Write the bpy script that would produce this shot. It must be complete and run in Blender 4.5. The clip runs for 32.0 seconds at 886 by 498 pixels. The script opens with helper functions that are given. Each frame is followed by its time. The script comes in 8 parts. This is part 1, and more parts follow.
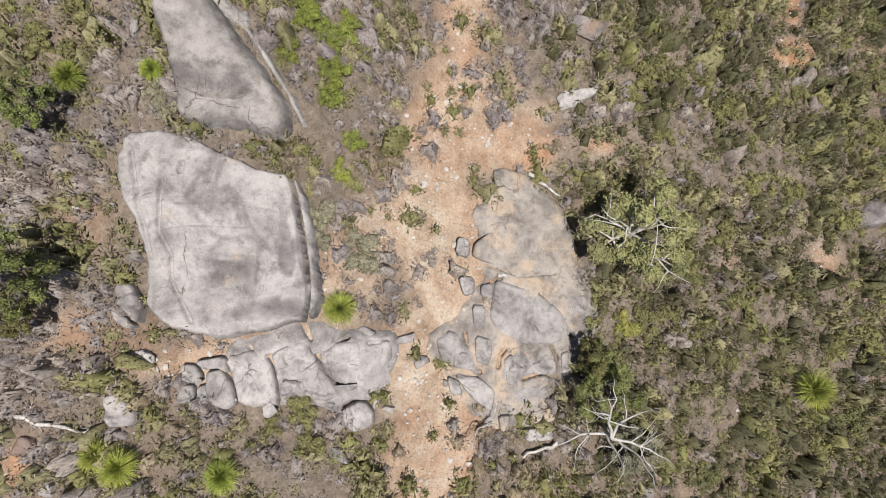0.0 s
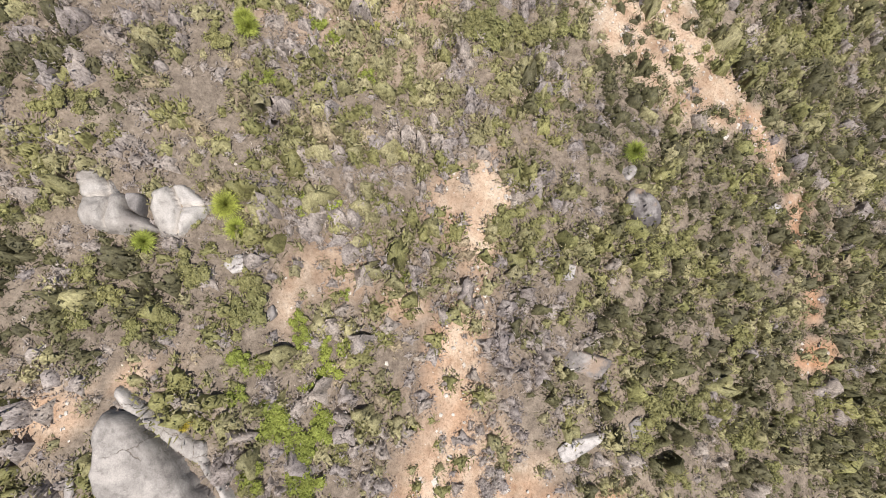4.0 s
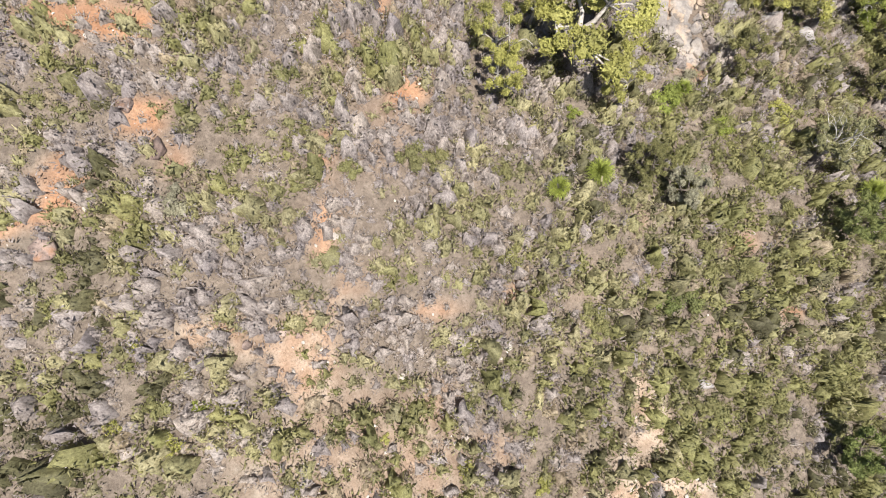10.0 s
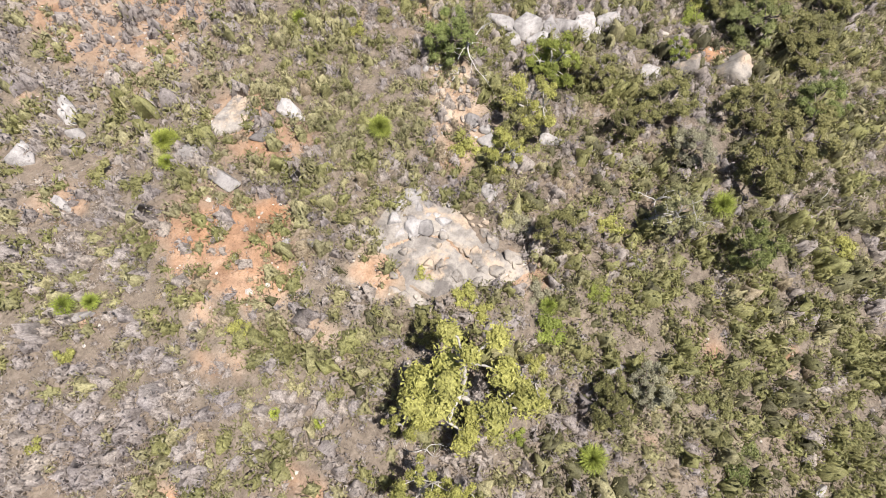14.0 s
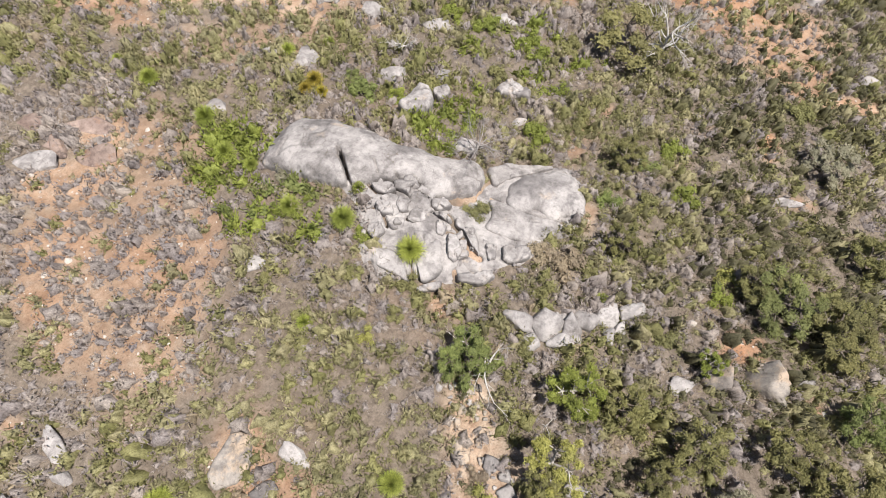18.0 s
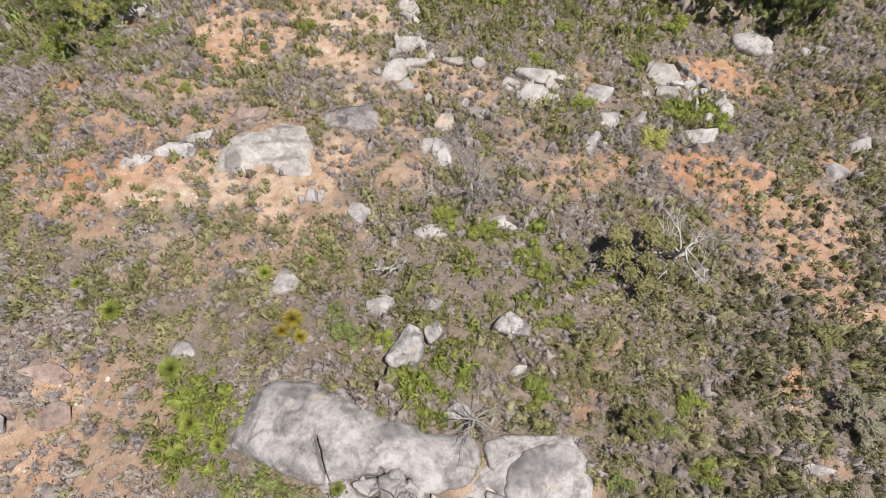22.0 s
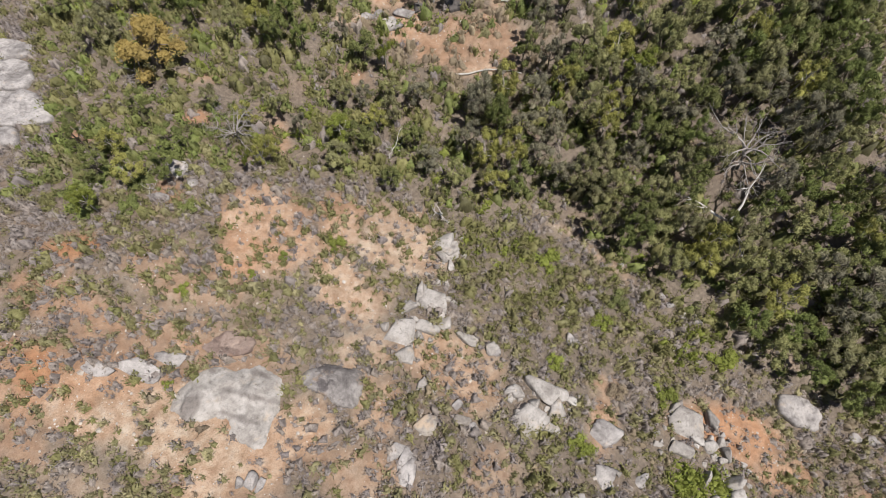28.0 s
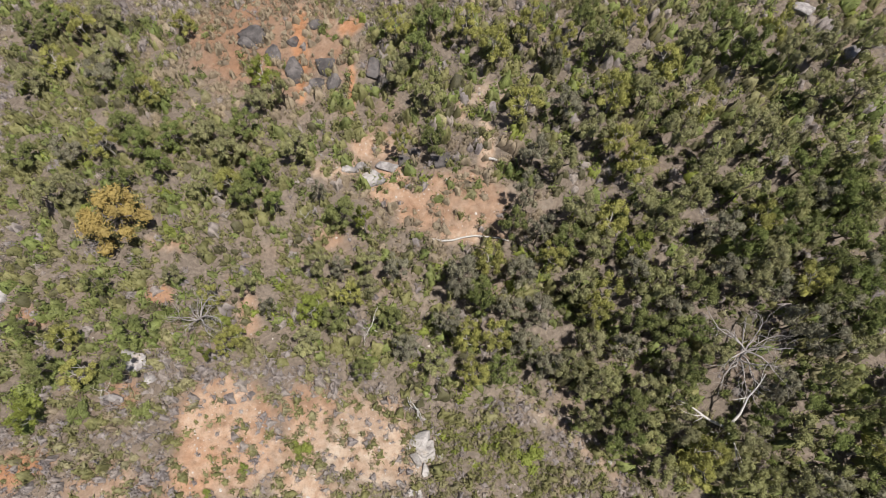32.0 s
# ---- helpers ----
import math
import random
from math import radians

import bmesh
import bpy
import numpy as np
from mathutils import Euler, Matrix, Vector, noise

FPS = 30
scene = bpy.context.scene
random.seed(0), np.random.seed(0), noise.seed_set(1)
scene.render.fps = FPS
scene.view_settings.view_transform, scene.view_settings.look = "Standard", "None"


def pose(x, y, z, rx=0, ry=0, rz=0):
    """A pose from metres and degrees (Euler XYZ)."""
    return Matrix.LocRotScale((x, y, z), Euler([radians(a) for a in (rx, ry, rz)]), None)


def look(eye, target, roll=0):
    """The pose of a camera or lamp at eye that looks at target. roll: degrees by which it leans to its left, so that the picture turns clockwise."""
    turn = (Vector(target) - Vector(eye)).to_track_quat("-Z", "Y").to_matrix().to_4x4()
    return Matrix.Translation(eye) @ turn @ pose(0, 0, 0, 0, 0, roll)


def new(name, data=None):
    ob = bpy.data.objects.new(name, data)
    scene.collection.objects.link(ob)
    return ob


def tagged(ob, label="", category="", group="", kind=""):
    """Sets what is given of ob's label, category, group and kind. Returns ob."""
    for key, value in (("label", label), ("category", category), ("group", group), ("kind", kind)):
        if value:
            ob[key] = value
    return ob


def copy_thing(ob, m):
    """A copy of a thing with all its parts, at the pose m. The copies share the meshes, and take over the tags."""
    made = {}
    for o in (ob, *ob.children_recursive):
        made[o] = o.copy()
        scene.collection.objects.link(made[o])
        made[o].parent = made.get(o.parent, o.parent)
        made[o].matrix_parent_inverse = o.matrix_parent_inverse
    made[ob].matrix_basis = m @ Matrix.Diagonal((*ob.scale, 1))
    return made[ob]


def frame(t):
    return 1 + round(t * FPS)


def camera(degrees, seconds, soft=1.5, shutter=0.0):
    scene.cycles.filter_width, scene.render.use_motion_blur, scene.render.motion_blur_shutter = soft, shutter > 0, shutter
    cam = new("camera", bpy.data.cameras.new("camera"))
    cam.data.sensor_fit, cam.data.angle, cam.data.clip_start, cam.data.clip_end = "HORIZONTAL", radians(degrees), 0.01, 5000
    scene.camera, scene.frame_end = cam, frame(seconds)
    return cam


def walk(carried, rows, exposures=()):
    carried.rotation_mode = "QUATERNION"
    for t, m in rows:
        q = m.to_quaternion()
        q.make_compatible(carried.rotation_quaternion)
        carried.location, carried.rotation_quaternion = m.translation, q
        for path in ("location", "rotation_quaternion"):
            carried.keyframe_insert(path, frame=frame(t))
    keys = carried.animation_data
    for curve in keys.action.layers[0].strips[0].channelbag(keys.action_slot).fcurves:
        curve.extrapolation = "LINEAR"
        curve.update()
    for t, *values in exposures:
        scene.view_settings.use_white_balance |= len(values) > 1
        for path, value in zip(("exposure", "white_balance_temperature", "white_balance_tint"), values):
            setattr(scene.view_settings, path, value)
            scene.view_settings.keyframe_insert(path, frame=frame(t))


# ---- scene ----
cam = camera(69.1, 32.0, soft=0.85, shutter=0.12)
METRES, EYE, TILT, LEAN, TURN = 120.0, 25.0, -82.0, 0.0, 0.0
ROWS = [
    (0.0, 0.0, 0.0, 0.0, 0.0, 0.0, 0.0),
    (0.5, -0.0001, 0.0023, 0.0104, 0.03, 0.16, 0.05),
    (1.0, 0.0001, 0.0049, 0.0231, 0.04, 0.38, 0.17),
    (1.5, 0.0004, 0.0076, 0.0371, 0.01, 0.61, 0.28),
    (2.0, 0.001, 0.0105, 0.0518, -0.01, 0.92, 0.39),
    (2.5, 0.0019, 0.0135, 0.0665, -0.03, 1.22, 0.47),
    (3.0, 0.0025, 0.0163, 0.0812, -0.05, 1.47, 0.51),
    (3.5, 0.0034, 0.0188, 0.0958, -0.07, 1.73, 0.56),
    (4.0, 0.0041, 0.0215, 0.1103, -0.1, 2.04, 0.6),
    (4.5, 0.0047, 0.0242, 0.125, -0.16, 2.29, 0.62),
    (6.5, 0.0083, 0.0327, 0.1792, -0.23, 3.25, 0.64),
    (7.0, 0.0089, 0.0341, 0.1915, -0.29, 3.49, 0.65),
    (7.5, 0.0091, 0.036, 0.2038, -0.38, 3.75, 0.66),
    (8.0, 0.0094, 0.0381, 0.2165, -0.43, 4.01, 0.66),
    (8.5, 0.0097, 0.0402, 0.2293, -0.47, 4.29, 0.69),
    (9.0, 0.0098, 0.0424, 0.2428, -0.52, 4.48, 0.68),
    (9.5, 0.0104, 0.0449, 0.2575, -0.59, 4.78, 0.69),
    (10.0, 0.0109, 0.0473, 0.2721, -0.78, 5.03, 1.57),
    (10.5, 0.0116, 0.0494, 0.2879, -1.82, 5.03, 8.24),
    (11.0, 0.0133, 0.0506, 0.3035, -3.32, 4.86, 19.25),
    (11.5, 0.016, 0.0515, 0.3193, -5.34, 4.05, 32.27),
    (12.0, 0.0203, 0.0529, 0.3351, -7.7, 2.66, 44.11),
    (12.5, 0.0265, 0.0547, 0.3503, -10.57, 0.54, 54.17),
    (13.0, 0.0344, 0.0565, 0.3647, -11.37, -0.0, 56.29),
    (13.5, 0.0445, 0.0569, 0.3775, -11.14, 0.35, 56.29),
    (14.0, 0.0555, 0.0564, 0.3897, -11.12, 0.51, 56.26),
    (14.5, 0.0673, 0.0555, 0.4006, -11.04, 0.86, 56.24),
    (16.5, 0.1209, 0.0525, 0.4403, -10.89, 1.78, 56.35),
    (17.0, 0.1346, 0.0525, 0.4492, -10.85, 2.0, 56.38),
    (17.5, 0.1482, 0.0527, 0.4579, -10.91, 2.18, 56.4),
    (18.0, 0.162, 0.0529, 0.4664, -10.9, 2.36, 56.4),
    (18.5, 0.176, 0.0532, 0.4748, -10.88, 2.52, 56.42),
    (19.0, 0.1903, 0.0536, 0.4831, -10.83, 2.71, 56.43),
    (19.5, 0.2045, 0.0543, 0.4918, -10.87, 2.81, 56.44),
    (20.0, 0.2188, 0.0553, 0.5002, -10.86, 2.92, 56.44),
    (20.5, 0.2334, 0.0564, 0.5089, -10.85, 3.04, 56.46),
    (21.0, 0.2479, 0.0581, 0.5176, -10.89, 3.09, 56.46),
    (21.5, 0.2622, 0.0595, 0.5262, -10.9, 3.15, 56.48),
    (22.0, 0.2759, 0.0603, 0.5347, -10.96, 3.19, 56.47),
    (22.5, 0.2895, 0.061, 0.5428, -10.94, 3.33, 56.47),
    (23.0, 0.3033, 0.0614, 0.5511, -10.94, 3.41, 56.45),
    (23.5, 0.3172, 0.0615, 0.5593, -10.96, 3.48, 56.44),
    (24.0, 0.3309, 0.0616, 0.5679, -11.0, 3.55, 56.43),
    (24.5, 0.345, 0.0617, 0.5763, -11.0, 3.66, 56.41),
    (26.5, 0.3981, 0.0591, 0.608, -10.81, 4.2, 55.37),
    (27.0, 0.4116, 0.0573, 0.6164, -10.06, 4.93, 52.21),
    (27.5, 0.4248, 0.0559, 0.6251, -8.63, 6.26, 44.92),
    (28.0, 0.4381, 0.0549, 0.6345, -7.42, 7.26, 36.67),
    (28.5, 0.4492, 0.0556, 0.6438, -7.35, 7.51, 35.24),
    (29.0, 0.4603, 0.0566, 0.654, -7.47, 7.51, 35.27),
    (29.5, 0.4724, 0.0567, 0.6654, -7.48, 7.58, 35.31),
    (30.0, 0.4852, 0.0566, 0.6781, -7.43, 7.7, 35.33),
    (30.5, 0.4962, 0.0567, 0.6915, -7.54, 7.86, 35.37),
    (31.0, 0.5092, 0.0562, 0.7049, -7.42, 7.99, 35.36),
    (31.5, 0.5203, 0.0564, 0.7198, -7.53, 8.12, 35.39),
    (32.0, 0.5336, 0.0562, 0.7338, -7.36, 8.32, 35.37),
]
walk(cam, [(t, pose(0, 0, EYE, TILT, LEAN, TURN) @ pose(METRES * x, METRES * y, METRES * z, 90 + pitch, roll, yaw)) for t, x, y, z, yaw, pitch, roll in ROWS],
     exposures=((0.0, 0.5), (2.0, 0.6), (4.0, 0.85), (7.0, 0.95), (10.0, 1.1), (14.0, 1.1), (19.0, 0.8), (23.0, 0.7), (27.0, 0.6), (28.5, 0.45), (30.0, 0.45), (32.0, 0.6)))

# ---------------------------------------------------------------- light
SUN_ELEVATION, SUN_AZIMUTH = 74.5, -59.0      # degrees; azimuth from +x towards +y
world = bpy.data.worlds.new("sky")
scene.world = world
world.use_nodes = True
wn = world.node_tree.nodes
sky = wn.new("ShaderNodeTexSky")
sky.sky_type = "NISHITA"
sky.sun_disc = False
sky.sun_elevation = radians(SUN_ELEVATION)
sky.sun_rotation = radians(90 - SUN_AZIMUTH)
wn["Background"].inputs["Strength"].default_value = 0.05
world.node_tree.links.new(sky.outputs["Color"], wn["Background"].inputs["Color"])
sun_data = bpy.data.lights.new("sun", "SUN")
sun_data.energy, sun_data.angle, sun_data.color = 5.0, radians(0.6), (1.0, 0.955, 0.90)
sun = new("sun", sun_data)
_e, _a = radians(SUN_ELEVATION), radians(SUN_AZIMUTH)
sun_from = Vector((math.cos(_e) * math.cos(_a), math.cos(_e) * math.sin(_a), math.sin(_e)))
sun.matrix_world = look(Vector((40, 40, 60)) + sun_from * 100, (40, 40, 60))

rng = np.random.default_rng(7)


# ---------------------------------------------------------------- noise and the lie of the land
def lattice(ix, iy, seed):
    h = (ix.astype(np.int64) * 374761393 + iy.astype(np.int64) * 668265263 + seed * 1274126177) & 0xFFFFFFFF
    h = ((h ^ (h >> 13)) * 1274126177) & 0xFFFFFFFF
    return ((h ^ (h >> 16)) & 0xFFFF) / 65535.0


def value_noise(x, y, size, seed=0):
    """Smooth noise from 0 to 1 whose hills are about size metres apart."""
    x, y = np.asarray(x, float) / size, np.asarray(y, float) / size
    ix, iy = np.floor(x), np.floor(y)
    fx, fy = x - ix, y - iy
    fx, fy = fx * fx * (3 - 2 * fx), fy * fy * (3 - 2 * fy)
    a, b = lattice(ix, iy, seed), lattice(ix + 1, iy, seed)
    c, d = lattice(ix, iy + 1, seed), lattice(ix + 1, iy + 1, seed)
    return (a * (1 - fx) + b * fx) * (1 - fy) + (c * (1 - fx) + d * fx) * fy


def fbm(x, y, size, seed=0, octaves=4):
    total, amp, norm = 0, 1.0, 0
    for k in range(octaves):
        total, norm = total + amp * value_noise(x, y, size / 2 ** k, seed + 17 * k), norm + amp
        amp *= 0.5
    return total / norm


SLOPE = [-13.35, -2.738, -4.05, 0.317, -16.827, 5.786, -2.217, 1.032, 4.932, 1.833]
KNOLLS = [(78, 80, 18, -6.47), (25, 43, 18, 1.41), (101, 86, 12, 2.04), (-9, 9, 5, 1.46), (20, 86, 8, -1.75), (61, 74, 8, 2.15), (91, 80, 8, 2.05), (78, 116, 5, -1.54), (65, 108, 5, -1.6), (105, 70, 12, 2.73), (29, 70, 5, 1.46), (40, 105, 5, 1.09), (8, 72, 5, -1.24), (1, 28, 8, -1.9), (26, 42, 5, 0.99), (3, 7, 8, -1.39), (83, 55, 5, -1.35), (28, 25, 8, -0.98)]


def ground_z(x, y):
    """Height of the hillside: a smooth cubic slope with some knolls and hollows."""
    x, y = np.clip(np.asarray(x, float), -32, 125), np.clip(np.asarray(y, float), -26, 150)
    u, v = (x - 40) / 50, (y - 55) / 50
    z, k = 0 * u, 0
    for i in range(4):
        for j in range(4 - i):
            z, k = z + SLOPE[k] * u ** i * v ** j, k + 1
    for cx, cy, s, a in KNOLLS:
        z = z + a * np.exp(-((x - cx) ** 2 + (y - cy) ** 2) / (2 * s * s))
    return z


def gz(x, y):
    return float(ground_z(x, y))


# ---------------------------------------------------------------- materials
def node_material(name):
    m = bpy.data.materials.new(name)
    m.use_nodes = True
    t = m.node_tree
    return m, t.nodes, t.links, t.nodes["Principled BSDF"]


def noise_node(nodes, links, where, scale, detail=4.0, rough=0.6):
    n = nodes.new("ShaderNodeTexNoise")
    n.inputs["Scale"].default_value, n.inputs["Detail"].default_value, n.inputs["Roughness"].default_value = scale, detail, rough
    links.new(where, n.inputs["Vector"])
    return n.outputs["Fac"]


def ramp(nodes, links, fac, stops):
    r = nodes.new("ShaderNodeValToRGB")
    e = r.color_ramp.elements
    while len(e) < len(stops):
        e.new(0.5)
    for el, (p, c) in zip(e, stops):
        el.position, el.color = p, (*c, 1) if len(c) == 3 else c
    links.new(fac, r.inputs["Fac"])
    return r.outputs["Color"]


def mix(nodes, links, fac, a, b, kind="MIX"):
    n = nodes.new("ShaderNodeMix")
    n.data_type, n.blend_type = "RGBA", kind
    for value, socket in ((fac, n.inputs[0]), (a, n.inputs[6]), (b, n.inputs[7])):
        if isinstance(value, (int, float)):
            socket.default_value = value
        elif isinstance(value, tuple):
            socket.default_value = (*value, 1)
        else:
            links.new(value, socket)
    return n.outputs[2]


def bump(nodes, links, shader, height, strength, distance):
    b = nodes.new("ShaderNodeBump")
    b.inputs["Strength"].default_value, b.inputs["Distance"].default_value = strength, distance
    links.new(height, b.inputs["Height"])
    links.new(b.outputs["Normal"], shader.inputs["Normal"])


def leaf_material(name, dark, light, other, rough=0.65, thin=0.22):
    """Foliage: each leaf has its own tone, each plant its own hue and lightness, and some light comes through."""
    m, nodes, links, shader = node_material(name)
    geo = nodes.new("ShaderNodeNewGeometry")
    own = nodes.new("ShaderNodeAttribute")
    own.attribute_name = "tone"
    info = nodes.new("ShaderNodeObjectInfo")
    add = nodes.new("ShaderNodeMath")
    add.operation = "ADD"
    links.new(own.outputs["Fac"], add.inputs[0])
    links.new(info.outputs["Random"], add.inputs[1])
    fract = nodes.new("ShaderNodeMath")
    fract.operation = "FRACT"
    links.new(add.outputs[0], fract.inputs[0])
    plant_tone = fract.outputs[0]
    hue = mix(nodes, links, plant_tone, mix(nodes, links, 0.5, dark, light), other)
    tone = mix(nodes, links, geo.outputs["Random Per Island"], dark, light)
    col = mix(nodes, links, 0.72, tone, hue)
    value = ramp(nodes, links, noise_node(nodes, links, geo.outputs["Position"], 0.45, 3.0), [(0.35, (0.78, 0.78, 0.8)), (0.65, (1.18, 1.18, 1.12))])
    col = mix(nodes, links, 1.0, col, value, "MULTIPLY")
    drawn = nodes.new("ShaderNodeVectorMath")
    drawn.operation = "MULTIPLY"
    drawn.inputs[1].default_value = (1.0, 1.0, 0.35)
    links.new(geo.outputs["Position"], drawn.inputs[0])
    fine = noise_node(nodes, links, drawn.outputs[0], 15.0, 3.0, 0.75)
    # fine noise paints shaded gaps between leaves into the colour
    gap_grain = ramp(nodes, links, fine, [(0.36, (0.60, 0.58, 0.55)), (0.52, (1.0, 1.0, 1.0)), (0.68, (1.40, 1.38, 1.34))])
    col = mix(nodes, links, 1.0, col, gap_grain, "MULTIPLY")
    links.new(col, shader.inputs["Base Color"])
    shader.inputs["Roughness"].default_value = rough
    shader.inputs["Specular IOR Level"].default_value = 0.2
    bump(nodes, links, shader, fine, 0.35, 0.02)
    back = nodes.new("ShaderNodeBsdfTranslucent")
    links.new(col, back.inputs["Color"])
    both = nodes.new("ShaderNodeMixShader")
    both.inputs[0].default_value = thin
    links.new(shader.outputs[0], both.inputs[1])
    links.new(back.outputs[0], both.inputs[2])
    links.new(both.outputs[0], nodes["Material Output"].inputs["Surface"])
    return m


def rock_material(name, stops, stain, warm, stain_at=0.56, tan_at=0.57, joint_dirt_shade=(0.13, 0.108, 0.092)):
    """Weathered granite: swirled pale and grey bands, dark lichen patches, tan washes, fine speckle and joints darkened
    for dirt and shade.
    """
    m, nodes, links, shader = node_material(name)
    geo = nodes.new("ShaderNodeNewGeometry")
    pos = geo.outputs["Position"]
    info = nodes.new("ShaderNodeObjectInfo")
    swirl = nodes.new("ShaderNodeTexNoise")
    for key, v in (("Scale", 0.7), ("Detail", 12.0), ("Roughness", 0.68), ("Distortion", 0.45)):
        swirl.inputs[key].default_value = v
    links.new(pos, swirl.inputs["Vector"])
    base = ramp(nodes, links, swirl.outputs["Fac"], stops)
    patch = ramp(nodes, links, noise_node(nodes, links, pos, 0.42, 11.0, 0.68), [(stain_at, (0, 0, 0)), (stain_at + 0.07, (0.8, 0.8, 0.8))])
    col = mix(nodes, links, patch, base, stain)
    tan = ramp(nodes, links, noise_node(nodes, links, pos, 0.6, 8.0, 0.68), [(tan_at, (0, 0, 0)), (tan_at + 0.09, (0.8, 0.8, 0.8))])
    col = mix(nodes, links, tan, col, warm)
    # dark ovals: stains, plus shade painted along the huge boulder's crevice
    crust_and_shade = nodes.new("ShaderNodeAttribute")
    crust_and_shade.attribute_name = "lichen_and_shade"
    col = mix(nodes, links, crust_and_shade.outputs["Fac"], col, stain)
    speck = ramp(nodes, links, noise_node(nodes, links, pos, 24.0, 5.0, 0.8), [(0.34, (0.78, 0.78, 0.79)), (0.58, (1.05, 1.05, 1.05))])
    col = mix(nodes, links, 1.0, col, speck, "MULTIPLY")
    mottle = ramp(nodes, links, noise_node(nodes, links, pos, 3.2, 12.0, 0.74), [(0.38, (0.74, 0.735, 0.73)), (0.48, (1.0, 1.0, 1.0)), (0.62, (1.10, 1.10, 1.095))])
    col = mix(nodes, links, 1.0, col, mottle, "MULTIPLY")
    warp = nodes.new("ShaderNodeVectorMath")
    warp.operation = "ADD"
    bend = nodes.new("ShaderNodeTexNoise")
    bend.inputs["Scale"].default_value, bend.inputs["Detail"].default_value = 1.4, 5.0
    links.new(pos, bend.inputs["Vector"])
    links.new(pos, warp.inputs[0])
    links.new(bend.outputs["Color"], warp.inputs[1])
    cells = nodes.new("ShaderNodeTexVoronoi")
    cells.feature = "DISTANCE_TO_EDGE"
    cells.inputs["Scale"].default_value = 0.55
    links.new(warp.outputs[0], cells.inputs["Vector"])
    joint = ramp(nodes, links, cells.outputs["Distance"], [(0.0, (0, 0, 0)), (0.009, (1, 1, 1))])
    some = ramp(nodes, links, noise_node(nodes, links, pos, 0.5, 3.0), [(0.55, (0, 0, 0)), (0.58, (1, 1, 1))])
    depth = mix(nodes, links, some, (1.0, 1.0, 1.0), joint)
    # joint colour holds both dirt and the shade inside the crack
    col = mix(nodes, links, depth, joint_dirt_shade, col)
    shade = ramp(nodes, links, info.outputs["Random"], [(0.0, (0.86, 0.85, 0.84)), (1.0, (1.08, 1.075, 1.07))])
    col = mix(nodes, links, 1.0, col, shade, "MULTIPLY")
    links.new(col, shader.inputs["Base Color"])
    shader.inputs["Roughness"].default_value = 0.9
    shader.inputs["Specular IOR Level"].default_value = 0.15
    rough = noise_node(nodes, links, pos, 2.2, 11.0, 0.72)
    both = mix(nodes, links, 1.0, rough, depth, "MULTIPLY")
    bump(nodes, links, shader, both, 0.7, 0.06)
    return m


def wood_material(name, a, b):
    m, nodes, links, shader = node_material(name)
    geo = nodes.new("ShaderNodeNewGeometry")
    col = ramp(nodes, links, noise_node(nodes, links, geo.outputs["Position"], 7.0, 5.0), [(0.35, a), (0.65, b)])
    links.new(col, shader.inputs["Base Color"])
    shader.inputs["Roughness"].default_value = 0.8
    bump(nodes, links, shader, noise_node(nodes, links, geo.outputs["Position"], 25.0, 4.0), 0.5, 0.02)
    return m


def soil_material():
    m, nodes, links, shader = node_material("sandy_soil")
    geo = nodes.new("ShaderNodeNewGeometry")
    pos = geo.outputs["Position"]

    def attr(name):
        a = nodes.new("ShaderNodeAttribute")
        a.attribute_name = name
        return a.outputs["Fac"]
    sand = ramp(nodes, links, noise_node(nodes, links, pos, 1.3, 7.0, 0.65), [(0.34, (0.239, 0.172, 0.125)), (0.46, (0.320, 0.250, 0.190)), (0.55, (0.359, 0.297, 0.233)), (0.66, (0.399, 0.355, 0.296))])
    rust = ramp(nodes, links, noise_node(nodes, links, pos, 1.7, 7.0, 0.65), [(0.3, (0.218, 0.106, 0.056)), (0.55, (0.317, 0.165, 0.089)), (0.75, (0.370, 0.238, 0.152))])
    litter = ramp(nodes, links, noise_node(nodes, links, pos, 3.1, 7.0, 0.7), [(0.3, (0.081, 0.065, 0.053)), (0.5, (0.133, 0.109, 0.088)), (0.7, (0.208, 0.172, 0.142))])
    col = mix(nodes, links, attr("red"), sand, rust)
    wash = ramp(nodes, links, noise_node(nodes, links, pos, 0.55, 7.0, 0.7), [(0.36, (0.74, 0.71, 0.68)), (0.5, (0.98, 0.97, 0.96)), (0.64, (1.1, 1.1, 1.1))])
    col = mix(nodes, links, 1.0, col, wash, "MULTIPLY")
    col = mix(nodes, links, attr("litter"), col, litter)
    grit = ramp(nodes, links, noise_node(nodes, links, pos, 11.0, 6.0, 0.8), [(0.36, (0.58, 0.56, 0.55)), (0.48, (0.97, 0.97, 0.97)), (0.58, (1.05, 1.05, 1.05)), (0.66, (1.3, 1.33, 1.36))])
    col = mix(nodes, links, 1.0, col, grit, "MULTIPLY")
    links.new(col, shader.inputs["Base Color"])
    shader.inputs["Roughness"].default_value = 0.95
    shader.inputs["Specular IOR Level"].default_value = 0.1
    bump(nodes, links, shader, noise_node(nodes, links, pos, 9.0, 8.0, 0.7), 0.8, 0.05)
    return m


SOIL = soil_material()
GRANITE = rock_material("pale_granite", [(0.34, (0.141, 0.129, 0.125)), (0.43, (0.198, 0.183, 0.178)), (0.48, (0.256, 0.239, 0.233)), (0.53, (0.276, 0.258, 0.251)), (0.58, (0.329, 0.308, 0.298))], (0.134, 0.123, 0.122), (0.369, 0.308, 0.255), 0.57, 0.60)
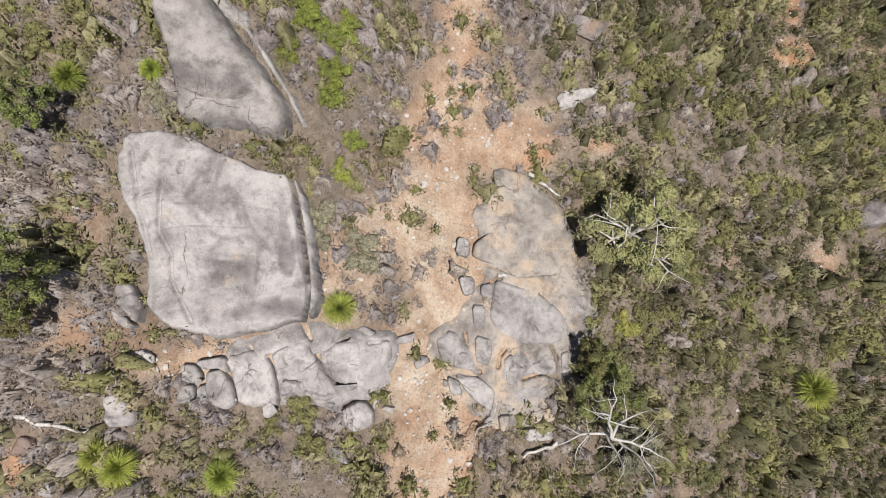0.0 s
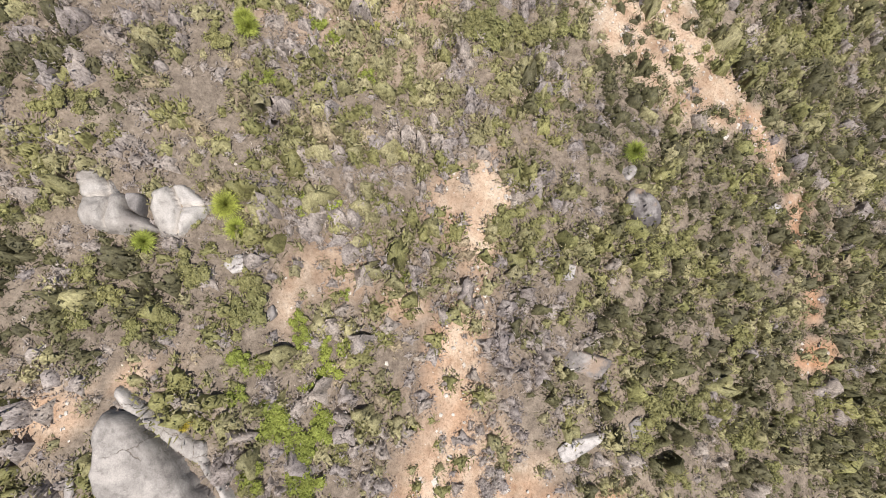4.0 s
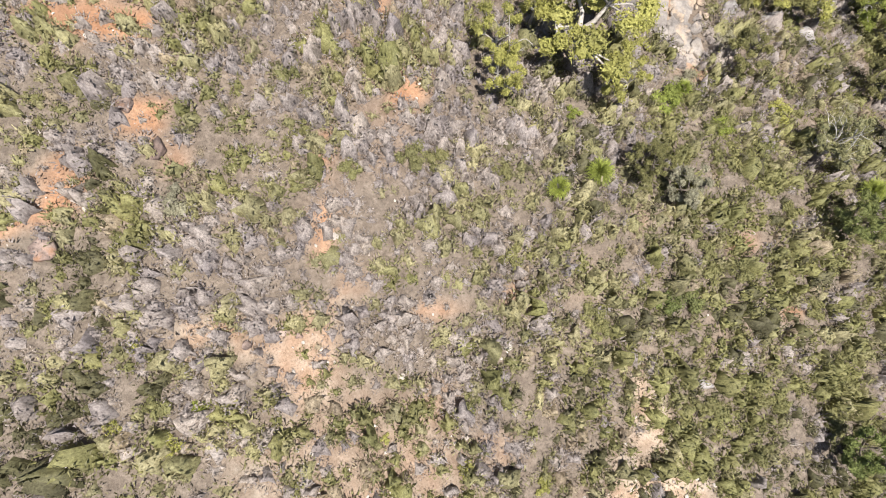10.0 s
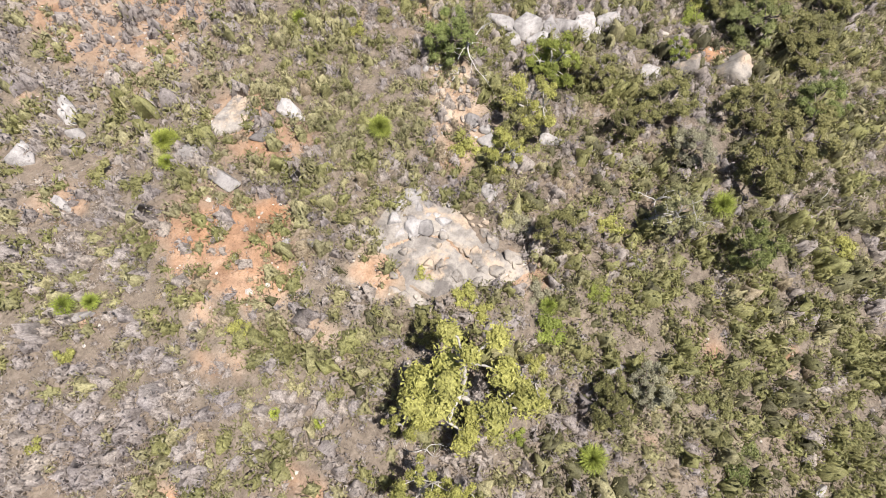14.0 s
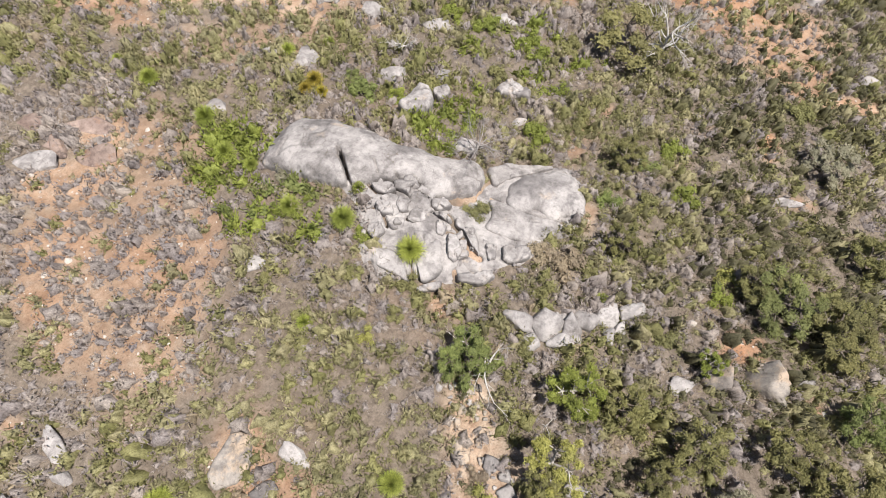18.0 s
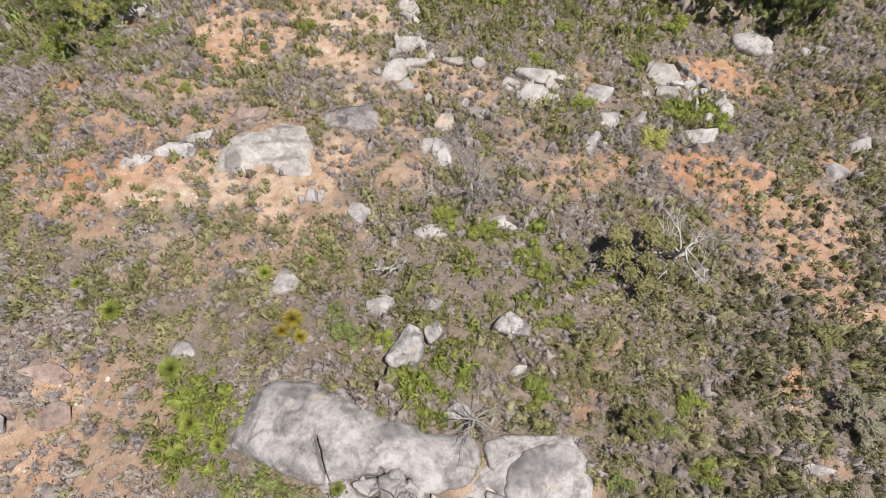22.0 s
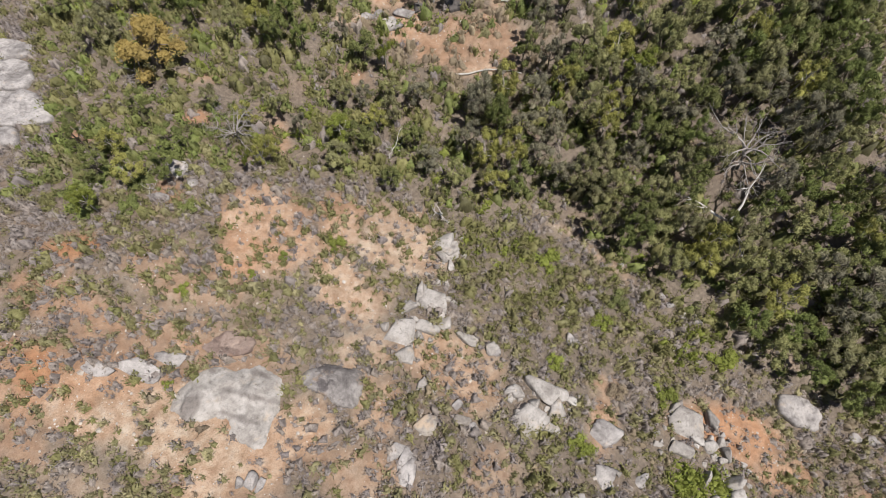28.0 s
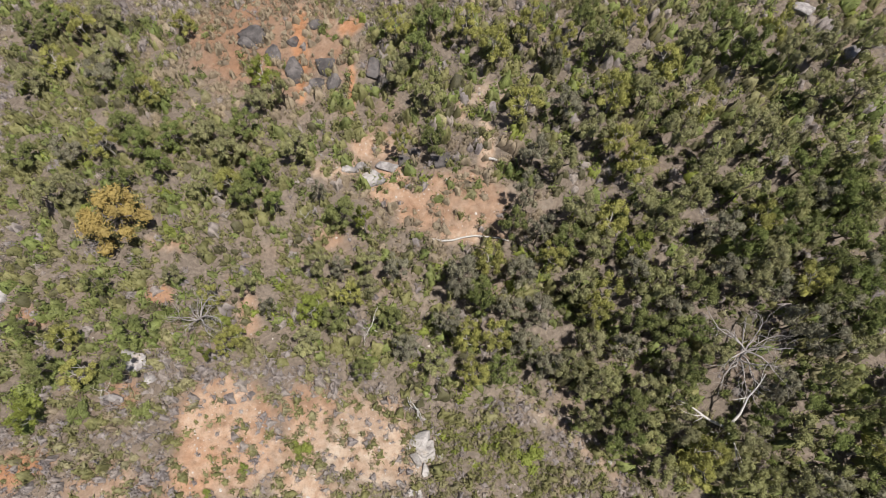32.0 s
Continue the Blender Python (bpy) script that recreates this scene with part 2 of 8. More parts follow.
WASHED = rock_material("sand_washed_granite", [(0.33, (0.125, 0.111, 0.102)), (0.44, (0.185, 0.165, 0.150)), (0.50, (0.238, 0.215, 0.195)), (0.62, (0.304, 0.271, 0.238))], (0.099, 0.088, 0.083), (0.356, 0.277, 0.205), 0.55, 0.51)
GREY_GRANITE = rock_material("grey_granite", [(0.34, (0.153, 0.139, 0.132)), (0.44, (0.211, 0.194, 0.183)), (0.50, (0.256, 0.238, 0.225)), (0.58, (0.321, 0.297, 0.280))], (0.126, 0.115, 0.111), (0.360, 0.298, 0.238), 0.56, 0.61)
WHITE_GRANITE = rock_material("fresh_white_granite", [(0.34, (0.196, 0.177, 0.166)), (0.44, (0.258, 0.238, 0.222)), (0.50, (0.297, 0.276, 0.259)), (0.58, (0.347, 0.325, 0.308))], (0.160, 0.142, 0.133), (0.345, 0.291, 0.236), 0.60)
DARK_GRANITE = rock_material("stained_granite", [(0.34, (0.090, 0.081, 0.079)), (0.46, (0.148, 0.135, 0.131)), (0.60, (0.247, 0.229, 0.221))], (0.062, 0.055, 0.057), (0.222, 0.164, 0.122), 0.54)
IRONSTONE = rock_material("dark_ironstone", [(0.34, (0.055, 0.05, 0.05)), (0.48, (0.09, 0.082, 0.08)), (0.62, (0.15, 0.135, 0.13))], (0.045, 0.04, 0.04), (0.16, 0.09, 0.06), 0.55)
BROWN_ROCK = rock_material("brown_ironstone", [(0.34, (0.139, 0.099, 0.086)), (0.48, (0.205, 0.155, 0.135)), (0.62, (0.297, 0.231, 0.198))], (0.066, 0.050, 0.046), (0.238, 0.132, 0.079), 0.55)
PEBBLE = rock_material("pale_pebbles", [(0.36, (0.330, 0.290, 0.251)), (0.47, (0.396, 0.360, 0.323)), (0.58, (0.462, 0.429, 0.396))], (0.224, 0.191, 0.172), (0.436, 0.363, 0.277))
BARK = wood_material("grey_brown_bark", (0.066, 0.053, 0.043), (0.172, 0.139, 0.112))
PALE_BARK = wood_material("pale_bark", (0.238, 0.211, 0.185), (0.409, 0.383, 0.350))
DEAD_WOOD = wood_material("bleached_dead_wood", (0.277, 0.257, 0.238), (0.462, 0.442, 0.416))
GREY_WOOD = wood_material("silvery_grey_twigs", (0.145, 0.129, 0.122), (0.304, 0.277, 0.261))
BURNT_WOOD = wood_material("weathered_grey_wood", (0.059, 0.053, 0.053), (0.218, 0.198, 0.185))
HEATH_GREY = leaf_material("grey_heath", (0.165, 0.144, 0.142), (0.305, 0.270, 0.268), (0.272, 0.232, 0.206))
HEATH_OLIVE = leaf_material("olive_heath", (0.110, 0.105, 0.050), (0.270, 0.256, 0.130), (0.280, 0.250, 0.156))
HEATH_GREEN = leaf_material("green_heath", (0.085, 0.087, 0.034), (0.250, 0.243, 0.108), (0.190, 0.178, 0.080))
HEATH_BROWN = leaf_material("dry_heath", (0.131, 0.101, 0.071), (0.310, 0.251, 0.186), (0.287, 0.239, 0.168))
HEATH_DARK = leaf_material("dark_brown_heath", (0.040, 0.038, 0.022), (0.138, 0.127, 0.078), (0.106, 0.102, 0.048))
LEAF_BRIGHT = leaf_material("bright_green_leaf", (0.112, 0.142, 0.026), (0.300, 0.335, 0.092), (0.218, 0.242, 0.055), thin=0.36)
LEAF_TREE = leaf_material("gum_leaf", (0.105, 0.105, 0.052), (0.350, 0.330, 0.190), (0.260, 0.268, 0.108), thin=0.2)
LEAF_DEEP = leaf_material("deep_green_leaf", (0.056, 0.068, 0.022), (0.232, 0.242, 0.096), (0.148, 0.186, 0.054), thin=0.18)
LEAF_LIME = leaf_material("lime_green_leaf", (0.150, 0.157, 0.036), (0.420, 0.405, 0.140), (0.310, 0.300, 0.095), thin=0.3)
LEAF_OLIVE = leaf_material("olive_gum_leaf", (0.061, 0.062, 0.021), (0.277, 0.265, 0.115), (0.177, 0.162, 0.070), thin=0.25)
LEAF_ORANGE = leaf_material("rusty_orange_leaf", (0.198, 0.125, 0.033), (0.409, 0.277, 0.099), (0.304, 0.244, 0.086))
LEAF_GREY = leaf_material("grey_green_leaf", (0.111, 0.108, 0.070), (0.311, 0.295, 0.219), (0.233, 0.216, 0.152), thin=0.25)
SPIKE = leaf_material("grass_tree_leaf", (0.185, 0.231, 0.036), (0.422, 0.475, 0.132), (0.363, 0.383, 0.099), thin=0.45)
SPIKE_YELLOW = leaf_material("yellow_grass_tree_leaf", (0.198, 0.172, 0.013), (0.409, 0.343, 0.066), (0.330, 0.238, 0.053))
SKIRT = leaf_material("dead_grass_tree_skirt", (0.132, 0.092, 0.046), (0.330, 0.238, 0.132), (0.264, 0.178, 0.092))


# ---------------------------------------------------------------- mesh helpers
def mesh_from(name, verts, faces, material, smooth=False):
    """A mesh from arrays; faces all have the same number of corners."""
    verts, faces = np.asarray(verts, np.float32), np.asarray(faces, np.int32)
    me = bpy.data.meshes.new(name)
    n, k = faces.shape
    me.vertices.add(len(verts))
    me.vertices.foreach_set("co", verts.ravel())
    me.loops.add(n * k)
    me.loops.foreach_set("vertex_index", faces.ravel())
    me.polygons.add(n)
    me.polygons.foreach_set("loop_start", np.arange(0, n * k, k, dtype=np.int32))
    if smooth:
        me.polygons.foreach_set("use_smooth", np.ones(n, dtype=bool))
    me.materials.append(material)
    me.update(calc_edges=True)
    return me


def child(name, me, parent, label=""):
    ob = new(name, me)
    ob.parent = parent
    if label:
        tagged(ob, label)
    return ob


def base(name, x, y, z=None, turn=0.0, scale=1.0):
    ob = new(name)
    ob.matrix_basis = Matrix.LocRotScale((x, y, gz(x, y) if z is None else z), Euler((0, 0, radians(turn))), (scale, scale, scale))
    return ob


def unit(v):
    return v / np.maximum(np.linalg.norm(v, axis=-1, keepdims=True), 1e-9)


def leaves(centres, radii, count, length, width, up=0.3, loose=0.5, gen=rng, low=-0.15, shell=0.72):
    """Leaf triangles that clothe a set of domes: centres (n,3), radii (n,3), count leaves each; length and width in metres (n,)."""
    n = len(centres)
    d = unit(gen.normal(size=(n, count, 3)))
    d[..., 2] = np.where(d[..., 2] < low, -d[..., 2], d[..., 2])
    rr = gen.uniform(shell, 1.06, (n, count, 1))
    p = centres[:, None] + d * radii[:, None] * rr
    face = unit(d / radii[:, None] * radii.mean(1)[:, None, None] + gen.normal(size=(n, count, 3)) * loose)
    axis = unit(np.cross(face, gen.normal(size=(n, count, 3))) + np.array([0, 0, up]))
    side = unit(np.cross(axis, face))
    le = (length[:, None] * gen.uniform(0.6, 1.35, (n, count)))[..., None]
    wi = (width[:, None] * gen.uniform(0.6, 1.3, (n, count)))[..., None]
    tri = np.stack([p - side * wi / 2 - axis * le / 2, p + side * wi / 2 - axis * le / 2, p + axis * le / 2], axis=2)
    return tri.reshape(-1, 3)


def tufts(centres, radii, count, width, gen):
    """Short upright, outward-leaning sprigs that fill a set of bushes from the ground to their tops."""
    n = len(centres)
    az, rr = gen.uniform(0, 2 * np.pi, (n, count)), np.sqrt(gen.uniform(0, 1, (n, count)))
    out = np.stack([np.cos(az), np.sin(az), 0 * az], -1)
    foot = centres[:, None] + out * (rr * 0.85)[..., None] * radii[:, None] * np.array([1, 1, 0])
    foot[..., 2] += radii[:, None, 2] * (1.0 - 0.65 * rr ** 2) * gen.uniform(0.2, 0.9, (n, count))
    way = unit(out * rr[..., None] + gen.normal(size=(n, count, 3)) * 0.3 + np.array([0, 0, 0.9]))
    tip = foot + way * (width[:, None] * gen.uniform(2.0, 4.2, (n, count)))[..., None]
    side = unit(np.cross(way, gen.normal(size=(n, count, 3)))) * (width[:, None, None] * gen.uniform(0.35, 0.6, (n, count, 1)))
    flip = (gen.uniform(size=(n, count)) < 0.4)[..., None]
    wide, narrow = np.where(flip, tip, foot), np.where(flip, foot, tip)
    return np.stack([wide - side, wide + side, narrow], axis=2).reshape(-1, 3)


def domes(centres, radii, gen, sides=6, jag=0.2):
    """Low lumpy bodies of bushes, one for each centre: verts and triangles."""
    n = len(centres)
    ang = np.arange(sides) * 2 * np.pi / sides
    low = np.stack([np.cos(ang), np.sin(ang), np.full(sides, -0.05)], 1)
    high = np.stack([0.74 * np.cos(ang + 0.5), 0.74 * np.sin(ang + 0.5), np.full(sides, 0.62)], 1)
    shape = np.vstack([low, high, [[0, 0, 0.92]]])
    k = len(shape)
    spin = gen.uniform(0, 2 * np.pi, n)
    c, s = np.cos(spin)[:, None], np.sin(spin)[:, None]
    v = shape[None] * (1 + gen.uniform(-jag, jag, (n, k, 1))) + gen.normal(0, 0.05, (n, k, 3))
    v = np.stack([v[..., 0] * c - v[..., 1] * s, v[..., 0] * s + v[..., 1] * c, v[..., 2]], -1) * radii[:, None] + centres[:, None]
    i = np.arange(sides)
    j = (i + 1) % sides
    f = np.vstack([np.stack([i, j, i + sides], 1), np.stack([j, j + sides, i + sides], 1), np.stack([i + sides, j + sides, np.full(sides, 2 * sides)], 1)])
    return v.reshape(-1, 3), (f[None] + k * np.arange(n)[:, None, None]).reshape(-1, 3)


def tussocks(centres, radii, gen):
    """Ragged inner masses of bushes: crumpled stars of stiff stems, seven-sided, with peaks and hollows."""
    n, sides = len(centres), 7
    ang = (np.arange(sides) + gen.uniform(-0.35, 0.35, (n, sides))) * 2 * np.pi / sides + gen.uniform(0, 6.3, (n, 1))
    out = np.where(np.arange(sides) % 2 == 0, 1.0, 0.55) * gen.uniform(0.7, 1.25, (n, sides))
    low = np.stack([np.cos(ang) * out, np.sin(ang) * out, np.full((n, sides), -0.05)], -1)
    mid = gen.uniform(0.25, 0.75, (n, sides))
    high = np.stack([np.cos(ang + 0.4) * out * mid, np.sin(ang + 0.4) * out * mid, gen.uniform(0.35, 1.1, (n, sides))], -1)
    top = np.stack([gen.normal(0, 0.12, (n, 1)), gen.normal(0, 0.12, (n, 1)), gen.uniform(0.4, 1.0, (n, 1))], -1)
    v = np.concatenate([low, high, top], 1) * radii[:, None] + centres[:, None]
    i = np.arange(sides)
    j = (i + 1) % sides
    f = np.vstack([np.stack([i, j, i + sides], 1), np.stack([j, j + sides, i + sides], 1), np.stack([i + sides, j + sides, np.full(sides, 2 * sides)], 1)])
    return v.reshape(-1, 3), (f[None] + (2 * sides + 1) * np.arange(n)[:, None, None]).reshape(-1, 3)


def clothed(name, bodies, sprigs, material, smooth=True):
    """One mesh of leafy bodies and the loose leaves over them."""
    v, f = bodies
    return mesh_from(name, np.vstack([v, sprigs]), np.vstack([f, len(v) + np.arange(len(sprigs)).reshape(-1, 3)]), material, smooth)


def triangles(name, verts, material):
    return mesh_from(name, verts, np.arange(len(verts)).reshape(-1, 3), material)


def tube(points, radii, sides=6):
    """A tapered tube along a line of points: verts and quads."""
    points, radii = np.asarray(points, float), np.asarray(radii, float)
    t = unit(np.gradient(points, axis=0))
    ref = np.array([0.31, 0.17, 0.93]) if abs(t[0, 2]) < 0.9 else np.array([1.0, 0.1, 0.0])
    a = unit(np.cross(t, ref))
    b = np.cross(t, a)
    ang = np.linspace(0, 2 * np.pi, sides, endpoint=False)
    v = points[:, None] + radii[:, None, None] * (np.cos(ang)[None, :, None] * a[:, None] + np.sin(ang)[None, :, None] * b[:, None])
    i, j = np.meshgrid(np.arange(len(points) - 1), np.arange(sides), indexing="ij")
    q = np.stack([i * sides + j, i * sides + (j + 1) % sides, (i + 1) * sides + (j + 1) % sides, (i + 1) * sides + j], -1).reshape(-1, 4)
    return v.reshape(-1, 3), q


def joined(pieces):
    vs, fs, n = [], [], 0
    for v, f in pieces:
        vs.append(v), fs.append(f + n)
        n += len(v)
    return np.vstack(vs), np.vstack(fs)


def limb(gen, start, way, length, radius, segments=6, wander=0.25, rise=0.0):
    """A crooked limb: points and radii that taper to the tip."""
    p, w, pts = np.array(start, float), unit(np.array(way, float)), []
    for k in range(segments + 1):
        pts.append(p.copy())
        w = unit(w + gen.normal(size=3) * wander + np.array([0, 0, rise]))
        p = p + w * length / segments
    return np.array(pts), radius * (1 - 0.85 * np.linspace(0, 1, segments + 1) ** 0.9)


# ---------------------------------------------------------------- the plan: bare ground, lush ground, rocks
CLEARINGS = []      # x, y, long half, short half, turn, strength, redness
LUSH = []           # x, y, long half, short half, turn, species, density
FOOTPRINTS = []     # rock outlines that no scrub grows on


def clearing(x, y, a, b, turn, strength, red):
    CLEARINGS.append((x, y, a, b, turn, strength, red))


def lush(x, y, a, b, turn, species, density=1.0):
    LUSH.append((x, y, a, b, turn, species, density))


def ellipse(x, y, e, ragged=0.35, seed=3):
    """How far inside an oval, from 0 outside to 1 well inside, with a ragged rim."""
    cx, cy, a, b, turn = e[:5]
    c, s = math.cos(radians(turn)), math.sin(radians(turn))
    u, v = ((x - cx) * c + (y - cy) * s) / a, (-(x - cx) * s + (y - cy) * c) / b
    d = np.sqrt(u * u + v * v) + ragged * 2 * (fbm(x, y, 1.6, seed) - 0.5)
    return np.clip((1.15 - d) / 0.4, 0, 1)


def bare_and_red(x, y):
    bare, red = np.zeros_like(x), np.zeros_like(x)
    for e in CLEARINGS:
        near = (abs(x - e[0]) < e[2] * 1.8) & (abs(y - e[1]) < e[2] * 1.8)
        if near.any():
            w = ellipse(x[near], y[near], e)
            red[near] = np.where(w * e[5] > bare[near], e[6] * w + red[near] * (1 - w), red[near])
            bare[near] = np.maximum(bare[near], w * e[5])
    return bare, red


def inside(x, y, poly):
    hit = np.zeros(len(x), bool)
    px, py = poly[:, 0], poly[:, 1]
    j = len(poly) - 1
    for i in range(len(poly)):
        if py[i] != py[j]:
            cross = ((py[i] > y) != (py[j] > y)) & (x < (px[j] - px[i]) * (y - py[i]) / (py[j] - py[i]) + px[i])
            hit ^= cross
        j = i
    return hit


# ---------------------------------------------------------------- rocks
def relief(x, y, size, rough, seed, height):
    """Weathering of a rock's top: broad hollows, small knobs and a few grooved joints."""
    x, y = np.asarray(x, float), np.asarray(y, float)
    broad = (fbm(x + 31, y, max(size * 0.5, 0.4), seed + 5, 5) - 0.5) * 2.2 * rough * min(size, 2.5)
    joint = fbm(x + 7, y + 3, max(size * 0.55, 0.7), seed + 9, 3)
    ledge = np.clip((joint - 0.47) / 0.05, 0, 1)
    return broad + min(0.30, height * 0.4) * (ledge - 0.5)


def rock_mesh(corners, height, seed, material, rough=0.14, flat=12.0, lean=(0, 0), sink=0.5, rings=9, cut=2, grow=1.06):
    """A weathered boulder over a plan outline: rounded rim, domed top, uneven faces. Returns the mesh and its middle."""
    p = np.array(corners, float)
    mid = p.mean(0)
    for _ in range(cut):
        q = np.roll(p, -1, 0)
        p = np.stack([0.84 * p + 0.16 * q, 0.16 * p + 0.84 * q], 1).reshape(-1, 2)
    size = math.sqrt(abs(np.sum(p[:, 0] * np.roll(p[:, 1], -1) - np.roll(p[:, 0], -1) * p[:, 1])) / 2)
    step = np.linalg.norm(np.roll(p, -1, 0) - p, axis=1)
    along, total = np.r_[0, np.cumsum(step)], step.sum()
    n = int(np.clip(total / max(size * 0.035, 0.06), 22, 150))
    rings = max(rings, min(26, int(size * 4)))
    s = np.linspace(0, total, n, endpoint=False)
    closed = np.vstack([p, p[:1]])
    rim = np.stack([np.interp(s, along, closed[:, 0]), np.interp(s, along, closed[:, 1])], 1)
    outward = rim - mid
    rim = mid + outward * (grow + rough * 1.5 * (fbm(rim[:, 0] * 3, rim[:, 1] * 3, size * 0.9, seed, 5) - 0.5))[:, None]
    gm = gz(*mid)
    verts = []
    for k, t in enumerate([1.02] + list(1 - np.linspace(0, 1, rings) ** 1.6)[:-1]):
        xy = mid + (rim - mid) * t
        lift = height * (max(1 - t ** flat, 0) ** (1 / 2.2)) if k else -sink
        rel = xy - mid
        z = ground_z(xy[:, 0], xy[:, 1]) + lift
        if k:
            z = z + rel @ np.array(lean) + relief(xy[:, 0], xy[:, 1], size, rough, seed, height)
        verts.append(np.column_stack([xy, z]))
    top = np.array([[*mid, gm + height + float(relief(mid[0], mid[1], size, rough, seed, height))]])
    rows = len(verts)
    v = np.vstack(verts + [top]) - np.array([*mid, gm])
    i, j = np.meshgrid(np.arange(rows - 1), np.arange(n), indexing="ij")
    a, b = i * n + j, i * n + (j + 1) % n
    tri = np.concatenate([np.stack([a, b, b + n], -1).reshape(-1, 3), np.stack([a, b + n, a + n], -1).reshape(-1, 3)])
    last = (rows - 1) * n
    cap = np.stack([last + np.arange(n), last + (np.arange(n) + 1) % n, np.full(n, rows * n)], -1)
    FOOTPRINTS.append(rim)
    return mesh_from("rock", v, np.vstack([tri, cap]), material, smooth=True), (*mid, gm)


def sheet_mesh(corners, height, seed, material, cell=0.1, edge=0.6, rough=0.1, cracks=(), sink=0.3, cut=2, ragged=0.3, open_rim=1.0, tilt=(0, 0), buried=False, ledges=1.0, lichen_and_shade=()):
    """A broad rock with a domed or flat top over a plan outline, laid out on a fine grid, with open cracks: (line, half width, depth)."""
    p = np.array(corners, float)
    for _ in range(cut):
        q = np.roll(p, -1, 0)
        p = np.stack([0.84 * p + 0.16 * q, 0.16 * p + 0.84 * q], 1).reshape(-1, 2)
    mid, lo, hi = p.mean(0), p.min(0) - 0.5, p.max(0) + 0.5
    xs, ys = np.arange(lo[0], hi[0], cell), np.arange(lo[1], hi[1], cell)
    gx, gy = [a.ravel() for a in np.meshgrid(xs, ys, indexing="ij")]

    def reach(line):
        best = np.full(len(gx), 1e9)
        for a, c in zip(line[:-1], line[1:]):
            w = c - a
            t = np.clip(((gx - a[0]) * w[0] + (gy - a[1]) * w[1]) / max(w @ w, 1e-9), 0, 1)
            best = np.minimum(best, np.hypot(gx - a[0] - t * w[0], gy - a[1] - t * w[1]))
        return best
    d = reach(np.vstack([p, p[:1]])) * np.where(inside(gx, gy, p), 1, -1)
    d = d + ragged * 2 * (fbm(gx, gy, 1.0 + ragged * 1.5, seed + 2, 5) - 0.5) + 0.12 * (fbm(gx, gy, 0.3, seed + 3, 2) - 0.5)
    t = np.clip(1 - d / edge, 0, 1)
    size = math.sqrt((hi[0] - lo[0]) * (hi[1] - lo[1]))
    wear = relief(gx, gy, min(size, 5.0), rough, seed, height * ledges) + 0.05 * (fbm(gx, gy, 0.7, seed + 8, 3) - 0.5)
    rise = height * np.clip(0.6 + (gx - mid[0]) * tilt[0] + (gy - mid[1]) * tilt[1], 0.15, 1.0) if any(tilt) else height
    lift = (rise + 0.12) * (1 - t) ** 0.7 - 0.12 if buried else rise * (1 - t ** 2.2) ** (1 / 2.2)
    lift = lift + wear * np.clip(d / (edge * 0.6), 0, 1)
    for line, half, depth in cracks:
        line = np.array(line, float)
        wob = half * (0.55 + 0.9 * fbm(gx, gy, 0.5, seed + 4, 2))
        lift = lift - depth * np.clip((wob * 1.5 - reach(line)) / (wob * 0.75), 0, 1)
    z = ground_z(gx, gy) + np.where(d > 0, np.maximum(lift, -sink * 0.6), -sink + d * 0.5)
    n, m = len(xs), len(ys)
    i, j = np.meshgrid(np.arange(n - 1), np.arange(m - 1), indexing="ij")
    quads = np.stack([i * m + j, (i + 1) * m + j, (i + 1) * m + j + 1, i * m + j + 1], -1).reshape(-1, 4)
    quads = quads[(d[quads] > -cell * 1.6).all(1)]
    used, again = np.unique(quads, return_inverse=True)
    gm = gz(*mid)
    v = np.column_stack([gx, gy, z])[used] - np.array([*mid, gm])
    FOOTPRINTS.append(mid + (p - mid) * open_rim)
    me = mesh_from("rock", v, again.reshape(quads.shape), material, smooth=True)
    if lichen_and_shade:
        crust_and_shade = np.zeros(len(gx))
        for x, y, a, b, turn in lichen_and_shade:
            c, w = math.cos(radians(turn)), math.sin(radians(turn))
            r = np.hypot(((gx - x) * c + (gy - y) * w) / a, ((gy - y) * c - (gx - x) * w) / b)
            crust_and_shade = np.maximum(crust_and_shade, np.clip((1.0 + 1.5 * (fbm(gx, gy, 0.9, seed + 5, 5) - 0.5) - r) * 2.2, 0, 1) * np.clip(0.3 + 1.1 * fbm(gx, gy, 0.4, seed + 6, 4), 0, 0.95))
        me.attributes.new("lichen_and_shade", "FLOAT", "POINT").data.foreach_set("value", crust_and_shade[used].astype(np.float32))
    return me, (*mid, gm)


def sheet(parent, corners, height, seed, material=None, **more):
    me, at = sheet_mesh(corners, height, seed, material or GRANITE, **more)
    ob = new("slab", me)
    ob.parent = parent
    ob.location = Vector(at) - parent.location
    return ob


def great_boulder(label, corners, height, seed, material=None, **more):
    me, at = sheet_mesh(corners, height, seed, material or GRANITE, **more)
    ob = new("boulder", me)
    ob.location = at
    return tagged(ob, label, "boulder")


def boulder(label, corners, height, seed, material=None, name="boulder", group="", **more):
    me, at = rock_mesh(corners, height, seed, material or GRANITE, **more)
    ob = new(name, me)
    ob.location = at
    return tagged(ob, label, "boulder", group)


def outcrop(label, x, y):
    ob = base("rock_outcrop", x, y)
    return tagged(ob, label, "rock outcrop")


def slab(parent, corners, height, seed, material=None, **more):
    me, at = rock_mesh(corners, height, seed, material or GRANITE, **more)
    ob = new("slab", me)
    ob.parent = parent
    ob.location = Vector(at) - parent.location
    return ob


